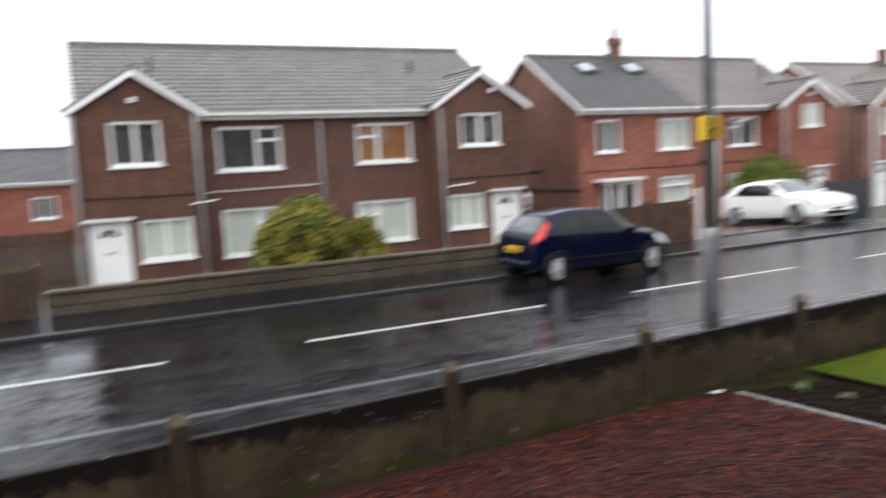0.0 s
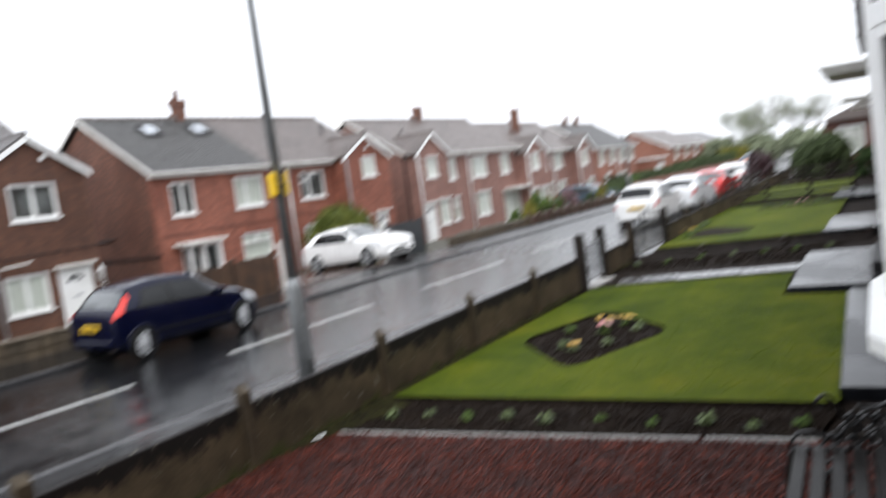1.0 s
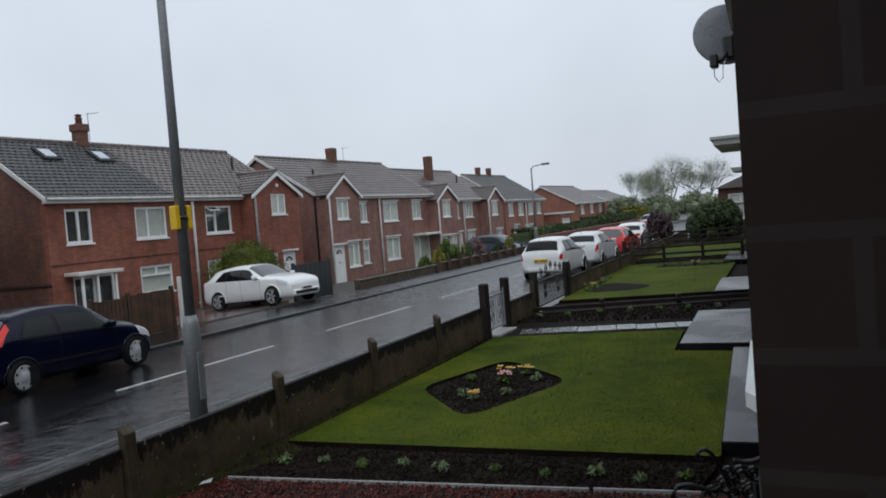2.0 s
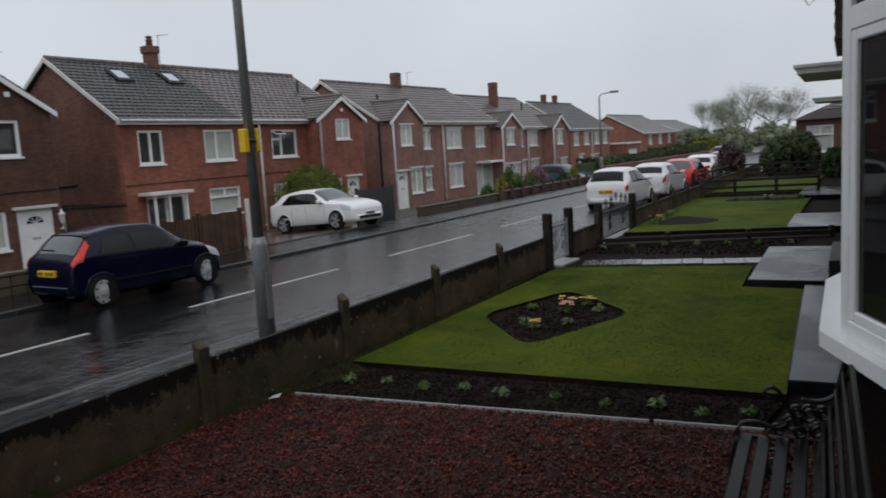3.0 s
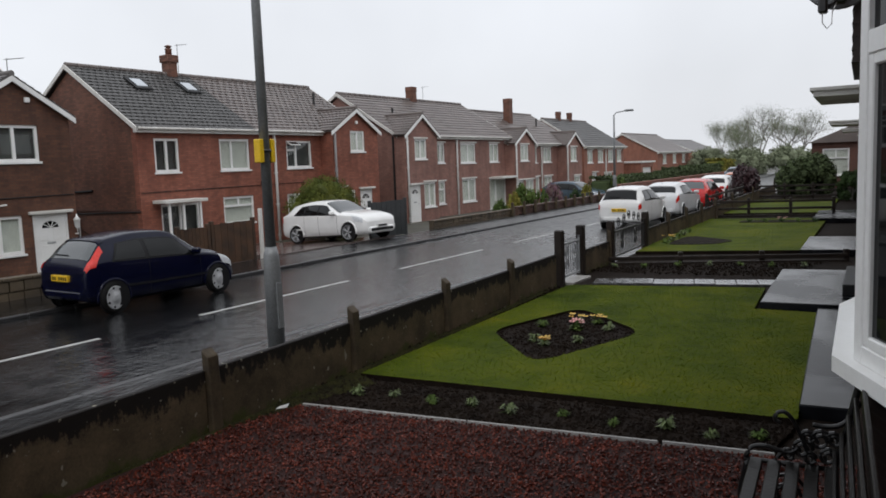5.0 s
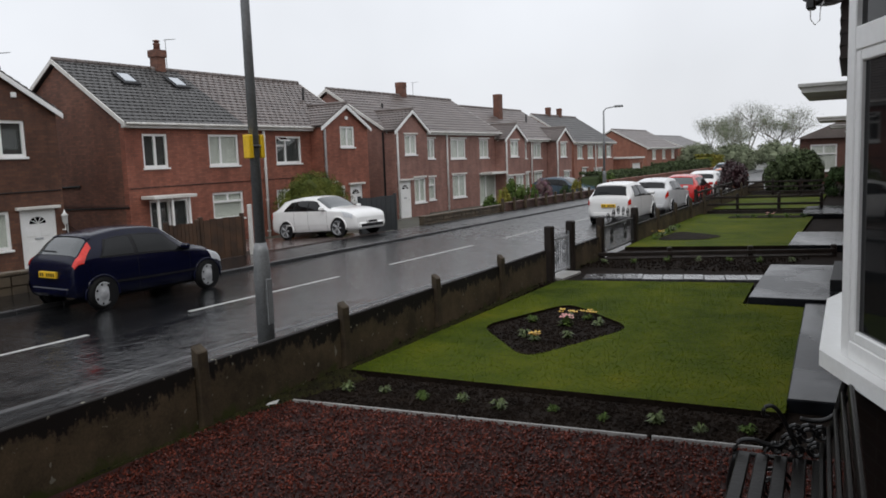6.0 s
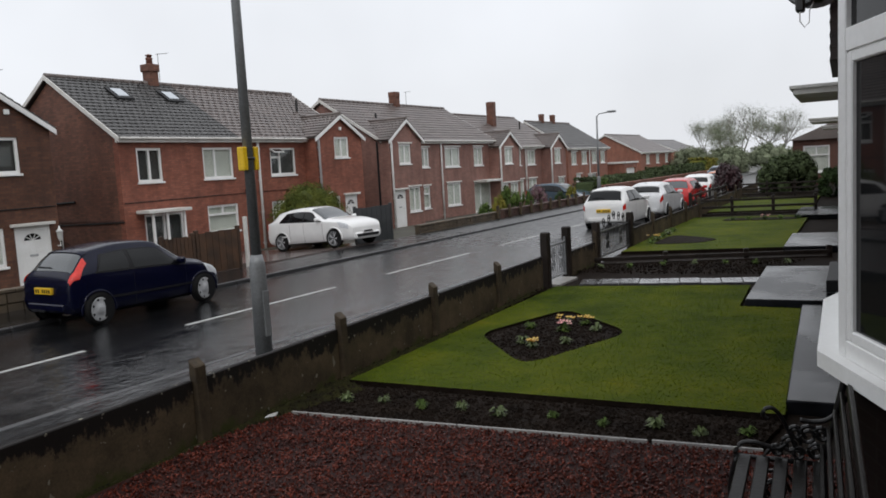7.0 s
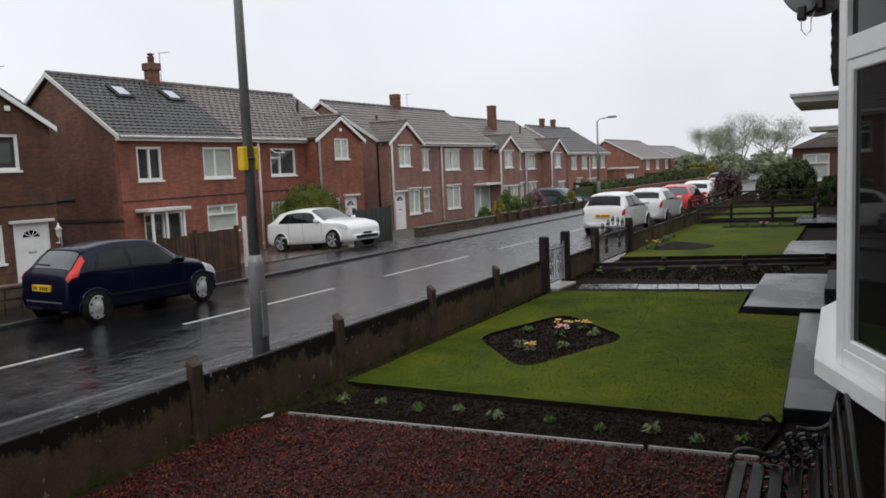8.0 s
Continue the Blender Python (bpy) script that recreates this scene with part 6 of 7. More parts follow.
def bay_facet(p, q):
    d = Vector((q[0] - p[0], q[1] - p[1], 0))
    L, ang = d.length, math.degrees(math.atan2(d.y, d.x))
    m = pose(p[0], p[1], 0, 0, 0, ang)
    bars = [(0, 0.09, 1.36, 3.75), (L - 0.09, L, 1.36, 3.75), (0.09, L - 0.09, 1.36, 1.46), (0.09, L - 0.09, 3.66, 3.75), (0.09, L - 0.09, 2.98, 3.1)]
    for a, b, z0, z1 in bars:
        part("frame_bar", box(bmesh.new(), a, b, 0.0, 0.07, z0, z1, bev=0.006), WHITE, bay).matrix_world = m
    for a, b, z0, z1 in ((0.09, 0.15, 1.46, 2.98), (L - 0.15, L - 0.09, 1.46, 2.98), (0.15, L - 0.15, 1.46, 1.52), (0.15, L - 0.15, 2.92, 2.98)):
        part("sash_bar", box(bmesh.new(), a, b, 0.005, 0.085, z0, z1, bev=0.008), WHITE, bay).matrix_world = m
    for z0, z1 in ((1.52, 2.92), (3.1, 3.66)):
        o = part("pane", box(bmesh.new(), 0.09, L - 0.09, 0.03, 0.036, z0, z1), BAY_GLASS, bay)
        o.matrix_world = m


BAY_GLASS = material("dark_reflecting_glass", (0.01, 0.0105, 0.011), 0.03, 0, 0.2)
for p, q in zip(CORNERS, CORNERS[1:]):
    bay_facet(q, p)

dish = thing("satellite_dish", "grey satellite dish on a wall bracket", "satellite dish")
dm = pose(-0.78, 8.6, 4.18, 80, 0, 15)
bm = lathe(bmesh.new(), [(0.02, 0.03), (0.18, 0.026), (0.31, 0.012), (0.33, 0.0), (0.31, 0.004), (0.17, 0.016), (0.01, 0.02)], n=28)
part("reflector", bm, DISH_GREY, dish).matrix_world = dm
bm = bmesh.new()
tube(bm, [(-0.74, 8.5, 4.02), (-0.8, 8.35, 3.88), (-0.86, 8.25, 3.84)], 0.022, 6)
part("feed_arm", bm, BLACK_IRON, dish)
part("receiver", boxed(-0.91, -0.83, 8.18, 8.3, 3.79, 3.93, bev=0.015), BLACK_IRON, dish)
bm = bmesh.new()
tube(bm, [(-0.87, 8.2, 3.8), (-0.87, 8.2, 3.7), (-0.83, 8.2, 3.64), (-0.79, 8.2, 3.68), (-0.79, 8.25, 3.8), (-0.77, 8.4, 3.9)], 0.006, 5)
part("cable", bm, WHITE, dish)
bm = box(bmesh.new(), -0.8, -0.69, 8.42, 8.54, 3.9, 4.14, bev=0.02)
tube(bm, [(-0.74, 8.48, 4.1), (-0.5, 8.6, 4.12), (-0.2, 8.7, 4.1)], 0.025, 6)
part("bracket", bm, BLACK_IRON, dish)

# bench: dark timber slats and black iron ends with scrolled arms
bench = thing("garden_bench", "dark slatted garden bench with black iron scroll arms", "bench", pose(-0.09, 2.62, 0.35, 0, 0, 5.2))
SEAT = mottled("wet_dark_bench_slat", (0.004, 0.0033, 0.0028), (0.009, 0.0072, 0.006), 3, 40, 0.36, bump=0.4, spec=0.09, objrandom=0.5)
IRON_WET = mottled("wet_black_cast_iron", (0.004, 0.004, 0.0045), (0.01, 0.0095, 0.009), 8, 60, 0.3, bump=0.2, spec=0.35)
BL = 1.93


def eased(pts, n=4):
    """More points along a smooth curve through pts."""
    if len(pts) < 3:
        return pts
    out = []
    for i in range(len(pts) - 1):
        p0, p1, p2, p3 = (Vector(pts[min(max(k, 0), len(pts) - 1)]) for k in (i - 1, i, i + 1, i + 2))
        for j in range(n):
            t = j / n
            out.append(0.5 * (2 * p1 + (p2 - p0) * t + (2 * p0 - 5 * p1 + 4 * p2 - p3) * t * t + (3 * p1 - p0 - 3 * p2 + p3) * t ** 3))
    return out + [Vector(pts[-1])]


for k in range(5):
    x = -0.55 + 0.096 * k
    part("seat_slat", boxed(x, x + 0.07, 0.03, BL - 0.03, 0.4, 0.425, bev=0.006), SEAT, bench)
for k in range(5):
    z = 0.44 + 0.1 * k
    x = -0.13 + 0.032 * k
    part("back_slat", boxed(x, x + 0.022, 0.03, BL - 0.03, z, z + 0.094, bev=0.006), SEAT, bench)
for y in (0.0, BL):
    e = part("bench_end", boxed(-0.14, -0.1, y - 0.02, y + 0.02, 0.0, 0.42, bev=0.006), IRON_WET, bench, "black cast-iron scrolled bench end")
    for pts, r in (([(-0.58, y, 0.0), (-0.6, y, 0.2), (-0.56, y, 0.4)], 0.018), ([(-0.12, y, 0.4), (-0.06, y, 0.65), (0.0, y, 0.93)], 0.018),
                   ([(0.0, y, 0.8), (-0.04, y, 0.71), (-0.1, y, 0.655), (-0.17, y, 0.64), (-0.23, y, 0.645)], 0.014),
                   ([(-0.3, y, 0.5), (-0.34, y, 0.47), (-0.4, y, 0.475), (-0.47, y, 0.49), (-0.54, y, 0.475), (-0.575, y, 0.41)], 0.014),
                   ([(-0.25, y, 0.47), (-0.29, y, 0.58), (-0.33, y, 0.66), (-0.37, y, 0.7), (-0.41, y, 0.69), (-0.42, y, 0.65), (-0.39, y, 0.635)], 0.012),
                   ([(-0.42, y, 0.4), (-0.4, y, 0.44), (-0.36, y, 0.49)], 0.012), ([(-0.58, y, 0.4), (-0.1, y, 0.4)], 0.016)):
        bm = bmesh.new()
        tube(bm, eased(pts), r, 8)
        part("iron_bar", bm, IRON_WET, e)
    for c, r, s in (((-0.28, y, 0.5), 0.055, 1), ((-0.35, y, 0.455), 0.035, -1), ((-0.19, y, 0.56), 0.06, 1), ((-0.24, y, 0.45), 0.04, -1), ((-0.15, y, 0.47), 0.05, 1), ((-0.12, y, 0.57), 0.045, -1), ((-0.25, y, 0.57), 0.04, -1), ((-0.35, y, 0.22), 0.13, -1), ((-0.35, y, 0.22), 0.07, 1)):
        bm = bmesh.new()
        tube(bm, scroll(c, r, 1.7, (1, 0), n=22, sgn=s), 0.011, 6)
        part("scroll", bm, IRON_WET, e)


# ---- parked cars ----
def glide(xs, ys):
    """A smooth curve through the points that never overshoots them."""
    n = len(xs)
    h = [max(xs[i + 1] - xs[i], 1e-6) for i in range(n - 1)]
    d = [(ys[i + 1] - ys[i]) / h[i] for i in range(n - 1)]
    m = [d[0]] + [2 * d[i - 1] * d[i] / (d[i - 1] + d[i]) if d[i - 1] * d[i] > 0 else 0.0 for i in range(1, n - 1)] + [d[-1]]

    def value(x):
        x = min(max(x, xs[0]), xs[-1])
        i = 0
        while i < n - 2 and x > xs[i + 1]:
            i += 1
        t = (x - xs[i]) / h[i]
        return ((1 + 2 * t) * (1 - t) ** 2 * ys[i] + t * (1 - t) ** 2 * h[i] * m[i] + t * t * (3 - 2 * t) * ys[i + 1] + t * t * (t - 1) * h[i] * m[i + 1])
    return value


def car(label, m, length, width, stations, mats, wheels, wr=0.3, side=((0.2, 0.48), (0.5, 0.78)), rear=(0.02, 0.14), front=(0.62, 0.8), lamp_high=True, plate=PLATE_YELLOW, handle=0.45, inset=4.4, lean=(0.06, -0.15)):
    """stations: (s, sill z, belt z, top z, half width at belt, half width at top), s from tail to nose; drives along +x."""
    c = thing("car", label, "car", m, "parked cars")
    body_mat = mats
    cols = list(zip(*stations))
    curves = [glide(cols[0], cols[k]) for k in range(1, 6)]

    @functools.lru_cache(None)
    def section(s):
        lo, be, to, wb, wt = (f(s) for f in curves)
        wb, wt = wb * width / 2, wt * width / 2
        drop = min(0.085, 0.5 * (to - be))
        keys = [(wb * 0.84, lo), (wb * 0.965, lo + 0.08), (wb, lo + (be - lo) * 0.55), (wb * 0.975, be), (wt, to - drop), (wt * 0.9, to - drop * 0.35), (wt * 0.5, to - drop * 0.08), (0, to)]
        run = [0.0]
        for (a, b), (e, f) in zip(keys, keys[1:]):
            run.append(run[-1] + max(math.hypot(e - a, f - b), 1e-4))
        return keys, run, glide(run, [k[0] for k in keys]), glide(run, [k[1] for k in keys])

    def at(s, k, sgn=1):
        """k counts along the section from the sill to the crown, with fractions."""
        keys, run, fy, fz = section(round(min(max(s, 0.0), 1.0), 5))
        i = min(int(k), 6)
        r = run[i] + (run[i + 1] - run[i]) * (k - i)
        return Vector(((s - 0.5) * length, sgn * fy(r), fz(r)))
    S = sorted(set([round(x, 4) for x in np.linspace(0, 1, 49)] + [0.003, 0.008, 0.014, 0.028, 0.986, 0.994]))
    KS = [0.0, 0.5, 1.0, 1.5, 2.0, 2.5, 2.8, 3.0, 3.2, 3.6, 3.85, 4.0, 4.35, 4.7, 5.0, 5.5, 6.0, 6.5, 7.0]
    bm = bmesh.new()
    rings = [[bm.verts.new(at(s, k, -1)) for k in KS] + [bm.verts.new(at(s, k, 1)) for k in KS[-2::-1]] for s in S]
    for a, b in zip(rings, rings[1:]):
        for i in range(len(a) - 1):
            bm.faces.new((a[i], b[i], b[i + 1], a[i + 1])).smooth = True
        bm.faces.new((a[0], a[-1], b[-1], b[0]))
    bm.faces.new(rings[0]), bm.faces.new(rings[-1][::-1])
    bmesh.ops.recalc_face_normals(bm, faces=bm.faces[:])
    part("body", bm, body_mat, c)

    def patch(name, s0, s1, k0, k1, mat, sgn=0, out=0.007, lean0=0.0, lean1=0.0, ns=8, nk=4, parent=c, label="", low=None):
        """A skin over the body between two stations and two heights; sgn 0 spans both sides; low(s) may raise its lower edge."""
        bm = bmesh.new()
        grid = []
        for i in range(ns + 1):
            rowv = []
            if sgn:
                ka = k0 if low is None else low(s0 + (s1 - s0) * i / ns)
                ks = [(ka + (k1 - ka) * j / nk, sgn) for j in range(nk + 1)]
            else:
                ks = [(k0 + (7 - k0) * j / nk, 1) for j in range(nk + 1)] + [(k0 + (7 - k0) * j / nk, -1) for j in range(nk - 1, -1, -1)]
            for k, sg in ks:
                f = (k - k0) / max(1e-6, (k1 if sgn else 7) - k0)
                a, b = s0 + lean0 * f, s1 + lean1 * f
                s = a + (b - a) * i / ns
                p = at(s, k, sg)
                n = (at(s + 0.004, k, sg) - at(s - 0.004, k, sg)).cross(at(s, min(k + 0.03, 7), sg) - at(s, max(k - 0.03, 0), sg))
                n = n.normalized() if n.length > 1e-9 else Vector((0, 0, 1))
                if n.dot(p - Vector((p.x * 0.8, 0, 0.6))) < 0:
                    n = -n
                rowv.append(bm.verts.new(p + n * out))
            grid.append(rowv)
        for a, b in zip(grid, grid[1:]):
            for i in range(len(a) - 1):
                bm.faces.new((a[i], b[i], b[i + 1], a[i + 1])).smooth = True
        bmesh.ops.recalc_face_normals(bm, faces=bm.faces[:])
        return part(name, bm, mat, parent, label)

    def lamp_low(s):
        keys = section(round(s, 5))[0]
        return max(2.8, 4 - 0.12 / max(keys[4][1] - keys[3][1], 0.01))
    for sgn in (-1, 1):
        patch("window_surround", side[0][0] - 0.012, side[-1][1] + 0.02, 3.04, 3.86, PLASTIC_BLACK, sgn, 0.004, lean0=lean[0], lean1=lean[1], ns=14)
        for k, (a, b) in enumerate(side):
            l0 = lean[0] if k == 0 else 0.0
            l1 = lean[1] if k == len(side) - 1 else 0.0
            patch("side_window", a, b, 3.1, 3.8, CAR_GLASS, sgn, 0.009, lean0=l0, lean1=l1)
            if k == len(side) - 1 or (k and len(side) > 2):
                patch("door_seam", a - 0.008, a - 0.0055, 0.6, 3.0, PLASTIC_BLACK, sgn, 0.003, ns=1, nk=8)
                patch("door_handle", a + 0.012, a + 0.05, 2.74, 2.84, body_mat, sgn, 0.028, ns=1, nk=1)
        patch("door_seam", side[-1][1] + 0.005, side[-1][1] + 0.0075, 0.6, 2.95, PLASTIC_BLACK, sgn, 0.003, ns=1, nk=8)
        patch("side_moulding", 0.2, 0.78, 1.62, 1.74, PLASTIC_BLACK if lamp_high else body_mat, sgn, 0.012, ns=6, nk=1)
        patch("sill_trim", 0.2, 0.8, 0.1, 0.7, PLASTIC_BLACK, sgn, 0.006, ns=4, nk=2)
        patch("headlamp", 0.895, 0.972, 2.35, 3.15, CLEAR_LAMP, sgn, 0.01, lean0=-0.035)
        if lamp_high:
            patch("tail_lamp", 0.014, 0.128, 2.8, 3.98, RED_LAMP, sgn, 0.012, ns=12, low=lamp_low)
        else:
            patch("tail_lamp", 0.003, 0.034, 2.3, 2.92, RED_LAMP, sgn, 0.012)
        mx = at(side[-1][1] - 0.03, 3.1, sgn)
        mir = bmesh.new()
        box(mir, mx.x - 0.07, mx.x + 0.05, min(mx.y - sgn * 0.03, mx.y + sgn * 0.18), max(mx.y - sgn * 0.03, mx.y + sgn * 0.18), mx.z + 0.01, mx.z + 0.14, bev=0.035)
        part("door_mirror", mir, body_mat, c)
    patch("windscreen", front[0], front[1], 4.12, 7, SCREEN_GLASS, 0, 0.007)
    patch("rear_window", rear[0], rear[1], inset, 7, SCREEN_GLASS if lamp_high else CAR_GLASS, 0, 0.009)
    patch("rear_spoiler", rear[1] + 0.006, rear[1] + 0.035, 4.3, 7, body_mat, 0, 0.02, ns=3)
    x0, x1 = -length / 2, length / 2
    wi = bmesh.new()
    tube(wi, [at(rear[0] + 0.012, 7) + Vector((-0.02, 0, 0.012)), at(rear[0] + 0.016, 5.6) + Vector((-0.02, 0, 0.012))], 0.01, 5)
    part("rear_wiper", wi, PLASTIC_BLACK, c)
    ae = bmesh.new()
    tube(ae, [at(rear[1] + 0.07, 7), at(rear[1] + 0.02, 7) + Vector((0, 0, 0.17))], 0.006, 5)
    part("roof_aerial", ae, PLASTIC_BLACK, c)
    lo = section(0.0)[0][0][1]
    for sgn in (-1, 1):
        patch("bumper_side", 0.0, 0.1, 0.02, 1.75, body_mat, sgn, 0.022, ns=8)
        patch("bumper_side", 0.9, 1.0, 0.02, 1.75, body_mat, sgn, 0.022, ns=8)
    part("rear_bumper", boxed(x0 - 0.02, x0 + 0.16, -width * 0.37, width * 0.37, lo - 0.08, lo + 0.13, bev=0.06), body_mat, c)
    fl = section(1.0)[0][0][1]
    part("front_bumper", boxed(x1 - 0.2, x1 + 0.045, -width * 0.36, width * 0.36, fl - 0.04, fl + 0.2, bev=0.06), body_mat, c)
    part("grille", boxed(x1 - 0.05, x1 + 0.056, -width * 0.31, width * 0.31, fl + 0.03, fl + 0.13, bev=0.01), PLASTIC_BLACK, c)
    np_ = part("number_plate", boxed(x0 - 0.04, x0 + 0.03, -0.26, 0.26, lo + 0.27, lo + 0.385, bev=0.004), plate, c, "plain yellow rear plate" if plate is PLATE_YELLOW else "")
    for k in range(7):
        if k != 4:
            part("plate_bar", boxed(x0 - 0.043, x0 - 0.0405, -0.22 + 0.066 * k, -0.18 + 0.066 * k, lo + 0.297, lo + 0.357), PLASTIC_BLACK, np_)
    fp = part("number_plate", boxed(x1 + 0.03, x1 + 0.062, -0.26, 0.26, fl + 0.15, fl + 0.25, bev=0.004), PLATE_WHITE, c)
    part("plate_bar", boxed(x1 + 0.0625, x1 + 0.064, -0.2, 0.2, fl + 0.17, fl + 0.23), PLASTIC_BLACK, fp)
    for wx in wheels:
        for sgn in (-1, 1):
            lip = bmesh.new()
            tube(lip, [(wx + (wr + 0.045) * math.cos(radians(a)), sgn * (width / 2 - 0.012), wr + (wr + 0.045) * math.sin(radians(a))) for a in range(-12, 193, 12)], 0.026, 7)
            part("arch_lip", lip, body_mat, c)
            wy = sgn * (width / 2 - 0.08)
            # flat black disc on the body paints the shadowed gap around the tyre
            arch = lathe(bmesh.new(), [(wr + 0.028, -0.02), (wr + 0.032, 0.0), (wr + 0.01, 0.004), (0.05, 0.004)], n=28)
            part("arch_shade_disc", arch, PLASTIC_BLACK, c).matrix_basis = Matrix.Translation((wx, sgn * (width / 2 - 0.004), wr + 0.01)) @ Euler((radians(-90 * sgn), 0, 0)).to_matrix().to_4x4()
            w = thing_part("wheel", c, "road wheel with silver trim")
            w.matrix_basis = Matrix.Translation((wx, wy + sgn * 0.1, wr)) @ Euler((radians(-90 * sgn), 0, 0.2)).to_matrix().to_4x4()
            part("tyre", lathe(bmesh.new(), [(wr * 0.64, -0.16), (wr - 0.03, -0.16), (wr, -0.13), (wr, -0.03), (wr - 0.03, 0.0), (wr * 0.76, 0.005), (wr * 0.72, -0.02)], n=32), RUBBER, w)
            if body_mat is CAR_BLUE:
                part("wheel_trim", lathe(bmesh.new(), [(wr * 0.76, -0.02), (wr * 0.73, 0.008), (wr * 0.64, 0.0), (wr * 0.3, 0.006), (wr * 0.26, 0.016), (0.03, 0.018)], n=28), ALLOY, w)
                for k in range(7):
                    a = k * 2 * math.pi / 7
                    hb = bmesh.new()
                    p0 = Vector((math.cos(a), math.sin(a), 0)) * wr * 0.61
                    lathe(hb, [(0.026, -0.004), (0.026, 0.005), (0.02, 0.006)], (p0.x, p0.y, 0.0), 8)
                    part("trim_hole", hb, PLASTIC_BLACK, w)
            else:
                part("rim", lathe(bmesh.new(), [(wr * 0.76, -0.02), (wr * 0.76, 0.006), (wr * 0.69, 0.006), (wr * 0.66, -0.05), (0.04, -0.05)], n=28), ALLOY_GREY, w)
                for k in range(5):
                    a = k * 2 * math.pi / 5
                    sp = bmesh.new()
                    for o in (-0.14, 0.14):
                        tube(sp, [(0.03 * math.cos(a), 0.03 * math.sin(a), -0.005), (wr * 0.64 * math.cos(a + o), wr * 0.64 * math.sin(a + o), -0.005)], 0.016, 5)
                    part("spoke", sp, ALLOY, w)
    return c


HATCH = [(0.0, 0.36, 0.62, 0.64, 0.8, 0.72), (0.006, 0.32, 0.74, 0.77, 0.88, 0.8), (0.018, 0.29, 0.86, 0.9, 0.93, 0.84), (0.035, 0.26, 0.92, 1.0, 0.955, 0.82), (0.06, 0.24, 0.935, 1.105, 0.97, 0.79), (0.09, 0.22, 0.94, 1.225, 0.98, 0.755), (0.12, 0.21, 0.94, 1.315, 0.985, 0.69),
         (0.145, 0.2, 0.935, 1.36, 0.99, 0.675), (0.22, 0.19, 0.925, 1.405, 1, 0.66), (0.36, 0.18, 0.905, 1.452, 1, 0.655), (0.5, 0.18, 0.885, 1.435, 1, 0.66), (0.57, 0.18, 0.875, 1.395, 1, 0.71), (0.66, 0.18, 0.865, 1.2, 1, 0.755), (0.745, 0.18, 0.86, 1.0, 0.995, 0.82),
         (0.77, 0.18, 0.855, 0.975, 0.99, 0.83), (0.86, 0.19, 0.8, 0.905, 0.975, 0.8), (0.93, 0.21, 0.72, 0.8, 0.945, 0.77), (0.97, 0.23, 0.62, 0.68, 0.9, 0.73), (0.99, 0.25, 0.54, 0.58, 0.84, 0.7), (1.0, 0.27, 0.46, 0.48, 0.78, 0.66)]
LONG = [(0, 0.36, 0.7, 0.72, 0.8, 0.74), (0.006, 0.32, 0.86, 0.89, 0.88, 0.8), (0.02, 0.28, 0.97, 1.0, 0.94, 0.82), (0.045, 0.25, 1.0, 1.1, 0.965, 0.79), (0.08, 0.23, 1.0, 1.21, 0.98, 0.75), (0.115, 0.21, 0.99, 1.31, 0.985, 0.71), (0.15, 0.2, 0.985, 1.365, 0.99, 0.69),
        (0.25, 0.19, 0.965, 1.43, 1, 0.67), (0.38, 0.18, 0.945, 1.46, 1, 0.68), (0.48, 0.18, 0.925, 1.44, 1, 0.685), (0.54, 0.18, 0.915, 1.395, 1, 0.7), (0.63, 0.18, 0.905, 1.21, 1, 0.75), (0.71, 0.18, 0.9, 1.03, 0.995, 0.81), (0.74, 0.18, 0.89, 1.0, 0.99, 0.82),
        (0.84, 0.19, 0.85, 0.95, 0.975, 0.8), (0.92, 0.21, 0.8, 0.87, 0.95, 0.78), (0.965, 0.22, 0.73, 0.785, 0.9, 0.74), (0.99, 0.23, 0.65, 0.69, 0.83, 0.7), (1, 0.25, 0.58, 0.6, 0.76, 0.66)]
BUBBLE = [(0, 0.36, 0.75, 0.78, 0.82, 0.74), (0.006, 0.32, 0.88, 0.92, 0.9, 0.8), (0.02, 0.28, 0.93, 1.03, 0.945, 0.8), (0.05, 0.25, 0.95, 1.2, 0.97, 0.75), (0.085, 0.23, 0.955, 1.35, 0.98, 0.71), (0.13, 0.21, 0.955, 1.43, 0.99, 0.69), (0.25, 0.19, 0.95, 1.475, 1, 0.68),
          (0.4, 0.18, 0.94, 1.49, 1, 0.68), (0.53, 0.18, 0.93, 1.455, 1, 0.69), (0.6, 0.18, 0.925, 1.38, 1, 0.7), (0.7, 0.18, 0.92, 1.16, 0.995, 0.76), (0.77, 0.18, 0.91, 1.02, 0.99, 0.8), (0.86, 0.19, 0.85, 0.95, 0.96, 0.78), (0.94, 0.22, 0.73, 0.8, 0.9, 0.74), (0.985, 0.24, 0.58, 0.62, 0.82, 0.7), (1, 0.27, 0.5, 0.52, 0.75, 0.66)]
FIVE_DOOR = ((0.19, 0.3), (0.315, 0.47), (0.485, 0.695))
THREE_DOOR = ((0.165, 0.36), (0.385, 0.72))
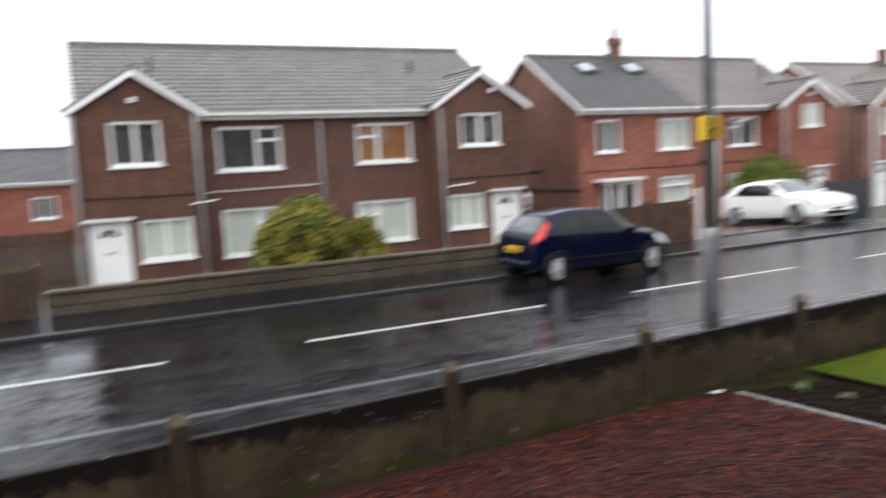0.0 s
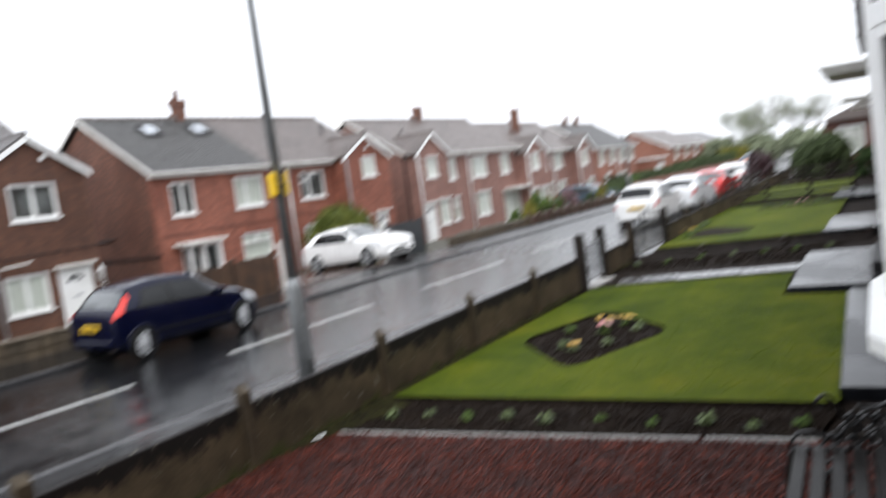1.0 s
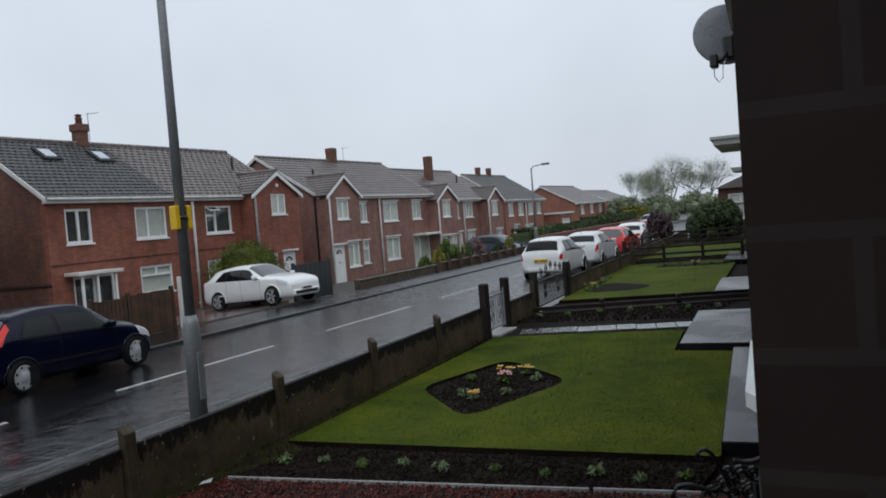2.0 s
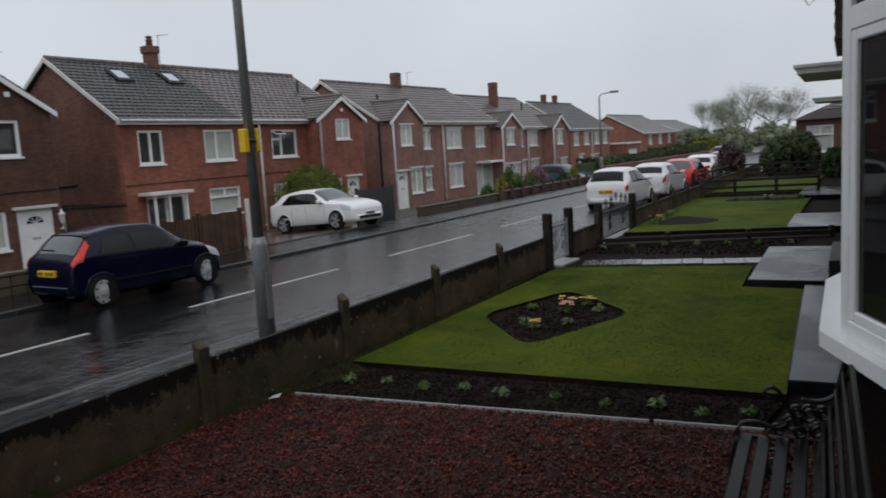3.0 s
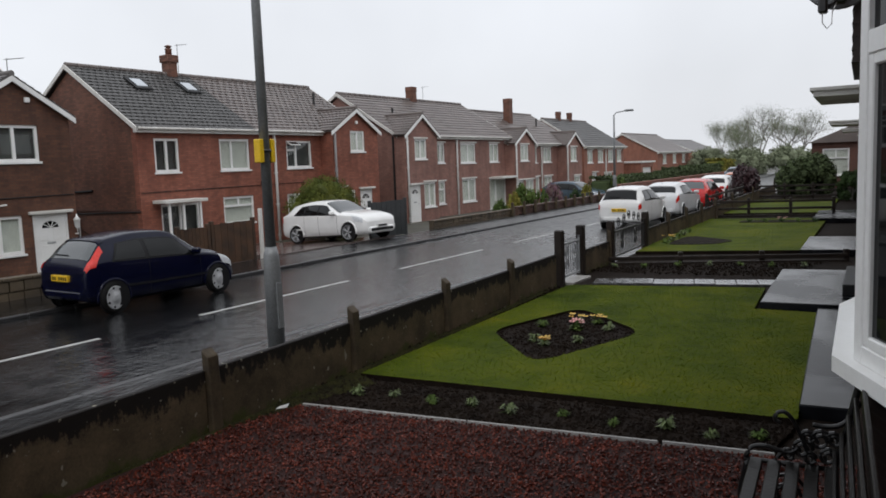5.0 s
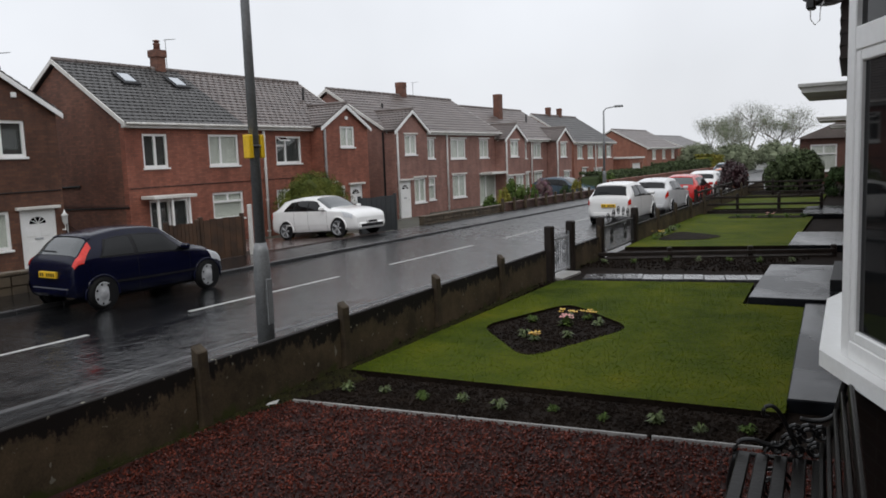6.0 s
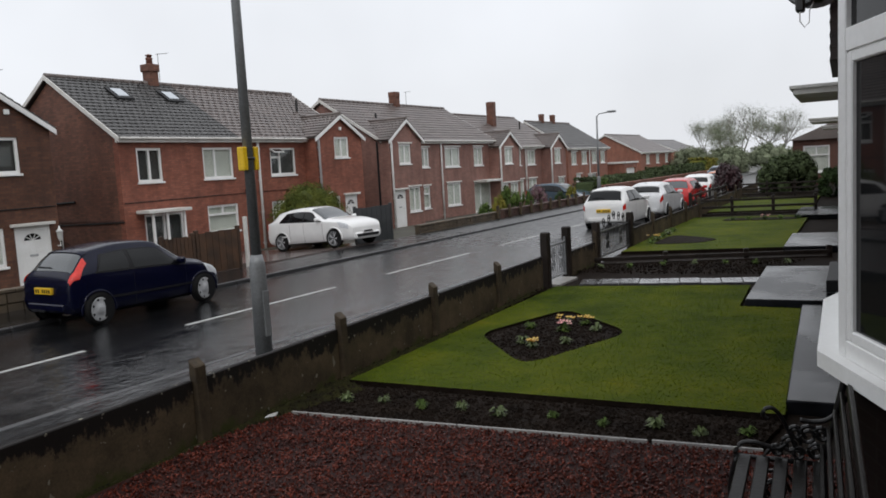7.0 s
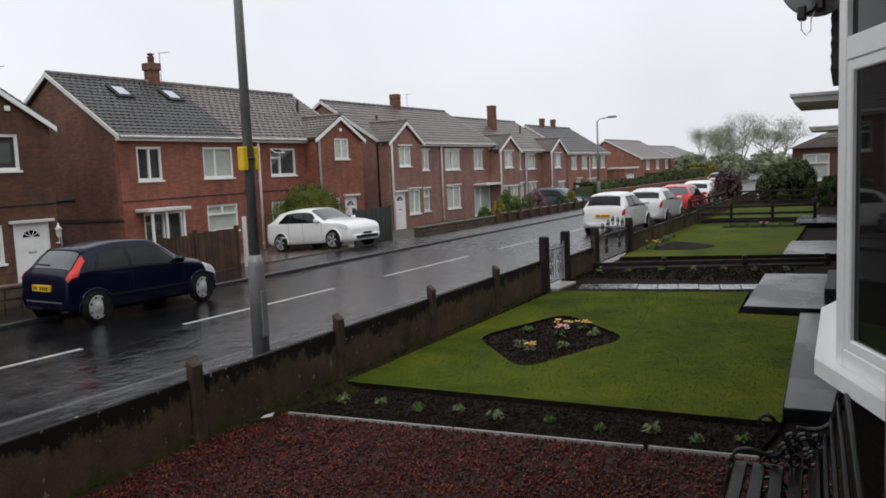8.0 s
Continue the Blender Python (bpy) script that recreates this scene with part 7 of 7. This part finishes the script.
car("dark blue three-door hatchback parked at the kerb, beaded with rain", pose(-13.37, 9.7, 0.0, 0, 0, 90), 3.5, 1.58, HATCH, CAR_BLUE, (-1.22, 1.22), 0.295, THREE_DOOR, (0.042, 0.122), (0.585, 0.75), True)
car("white five-door hatchback parked on a sloping driveway", pose(-17.5, 20.75, -0.03, 0, -4.0, -6.0), 4.15, 1.72, LONG, CAR_WHITE, (-1.25, 1.35), 0.315, FIVE_DOOR, (0.04, 0.11), (0.545, 0.72), False, PLATE_WHITE)
car("small rounded white hatchback parked at the near kerb", pose(-9.1, 27.6, 0.0, 0, 0, 91), 3.5, 1.6, BUBBLE, CAR_WHITE, (-1.12, 1.18), 0.29, ((0.16, 0.34), (0.37, 0.74)), (0.024, 0.092), (0.6, 0.765), False)
car("silver-white hatchback in a line of parked cars", pose(-8.95, 31.9, 0.0, 0, 0, 91), 3.9, 1.68, LONG, CAR_SILVER, (-1.25, 1.3), 0.3, FIVE_DOOR, (0.04, 0.11), (0.545, 0.72), False)
car("red hatchback in a line of parked cars", pose(-8.9, 36.2, 0.0, 0, 0, 91), 3.95, 1.7, HATCH, CAR_RED, (-1.22, 1.22), 0.3, THREE_DOOR, (0.042, 0.122), (0.585, 0.75), True)
car("white hatchback further along the parked cars", pose(-9.2, 41.6, 0.0, 0, 0, 92), 4.1, 1.72, LONG, CAR_WHITE, (-1.25, 1.25), 0.3, FIVE_DOOR, (0.04, 0.11), (0.545, 0.72), False)
car("orange hatchback at the end of the parked cars", pose(-9.3, 47.5, 0.0, 0, 0, 92), 4.1, 1.75, HATCH, CAR_ORANGE, (-1.25, 1.25), 0.3, THREE_DOOR, (0.042, 0.122), (0.585, 0.75), True)
car("grey-blue saloon parked on a far driveway behind a wall", pose(-18.6, 45.2, -0.3, 0, 2, -8), 4.4, 1.75, LONG, CAR_TEAL, (-1.3, 1.35), 0.31, FIVE_DOOR, (0.04, 0.11), (0.545, 0.72), False)
car("dark car parked in the distance", pose(-13.0, 66.0, 0.0, 0, 0, 93), 4.2, 1.75, LONG, CAR_TEAL, (-1.3, 1.3), 0.31, FIVE_DOOR, (0.04, 0.11), (0.545, 0.72), False)
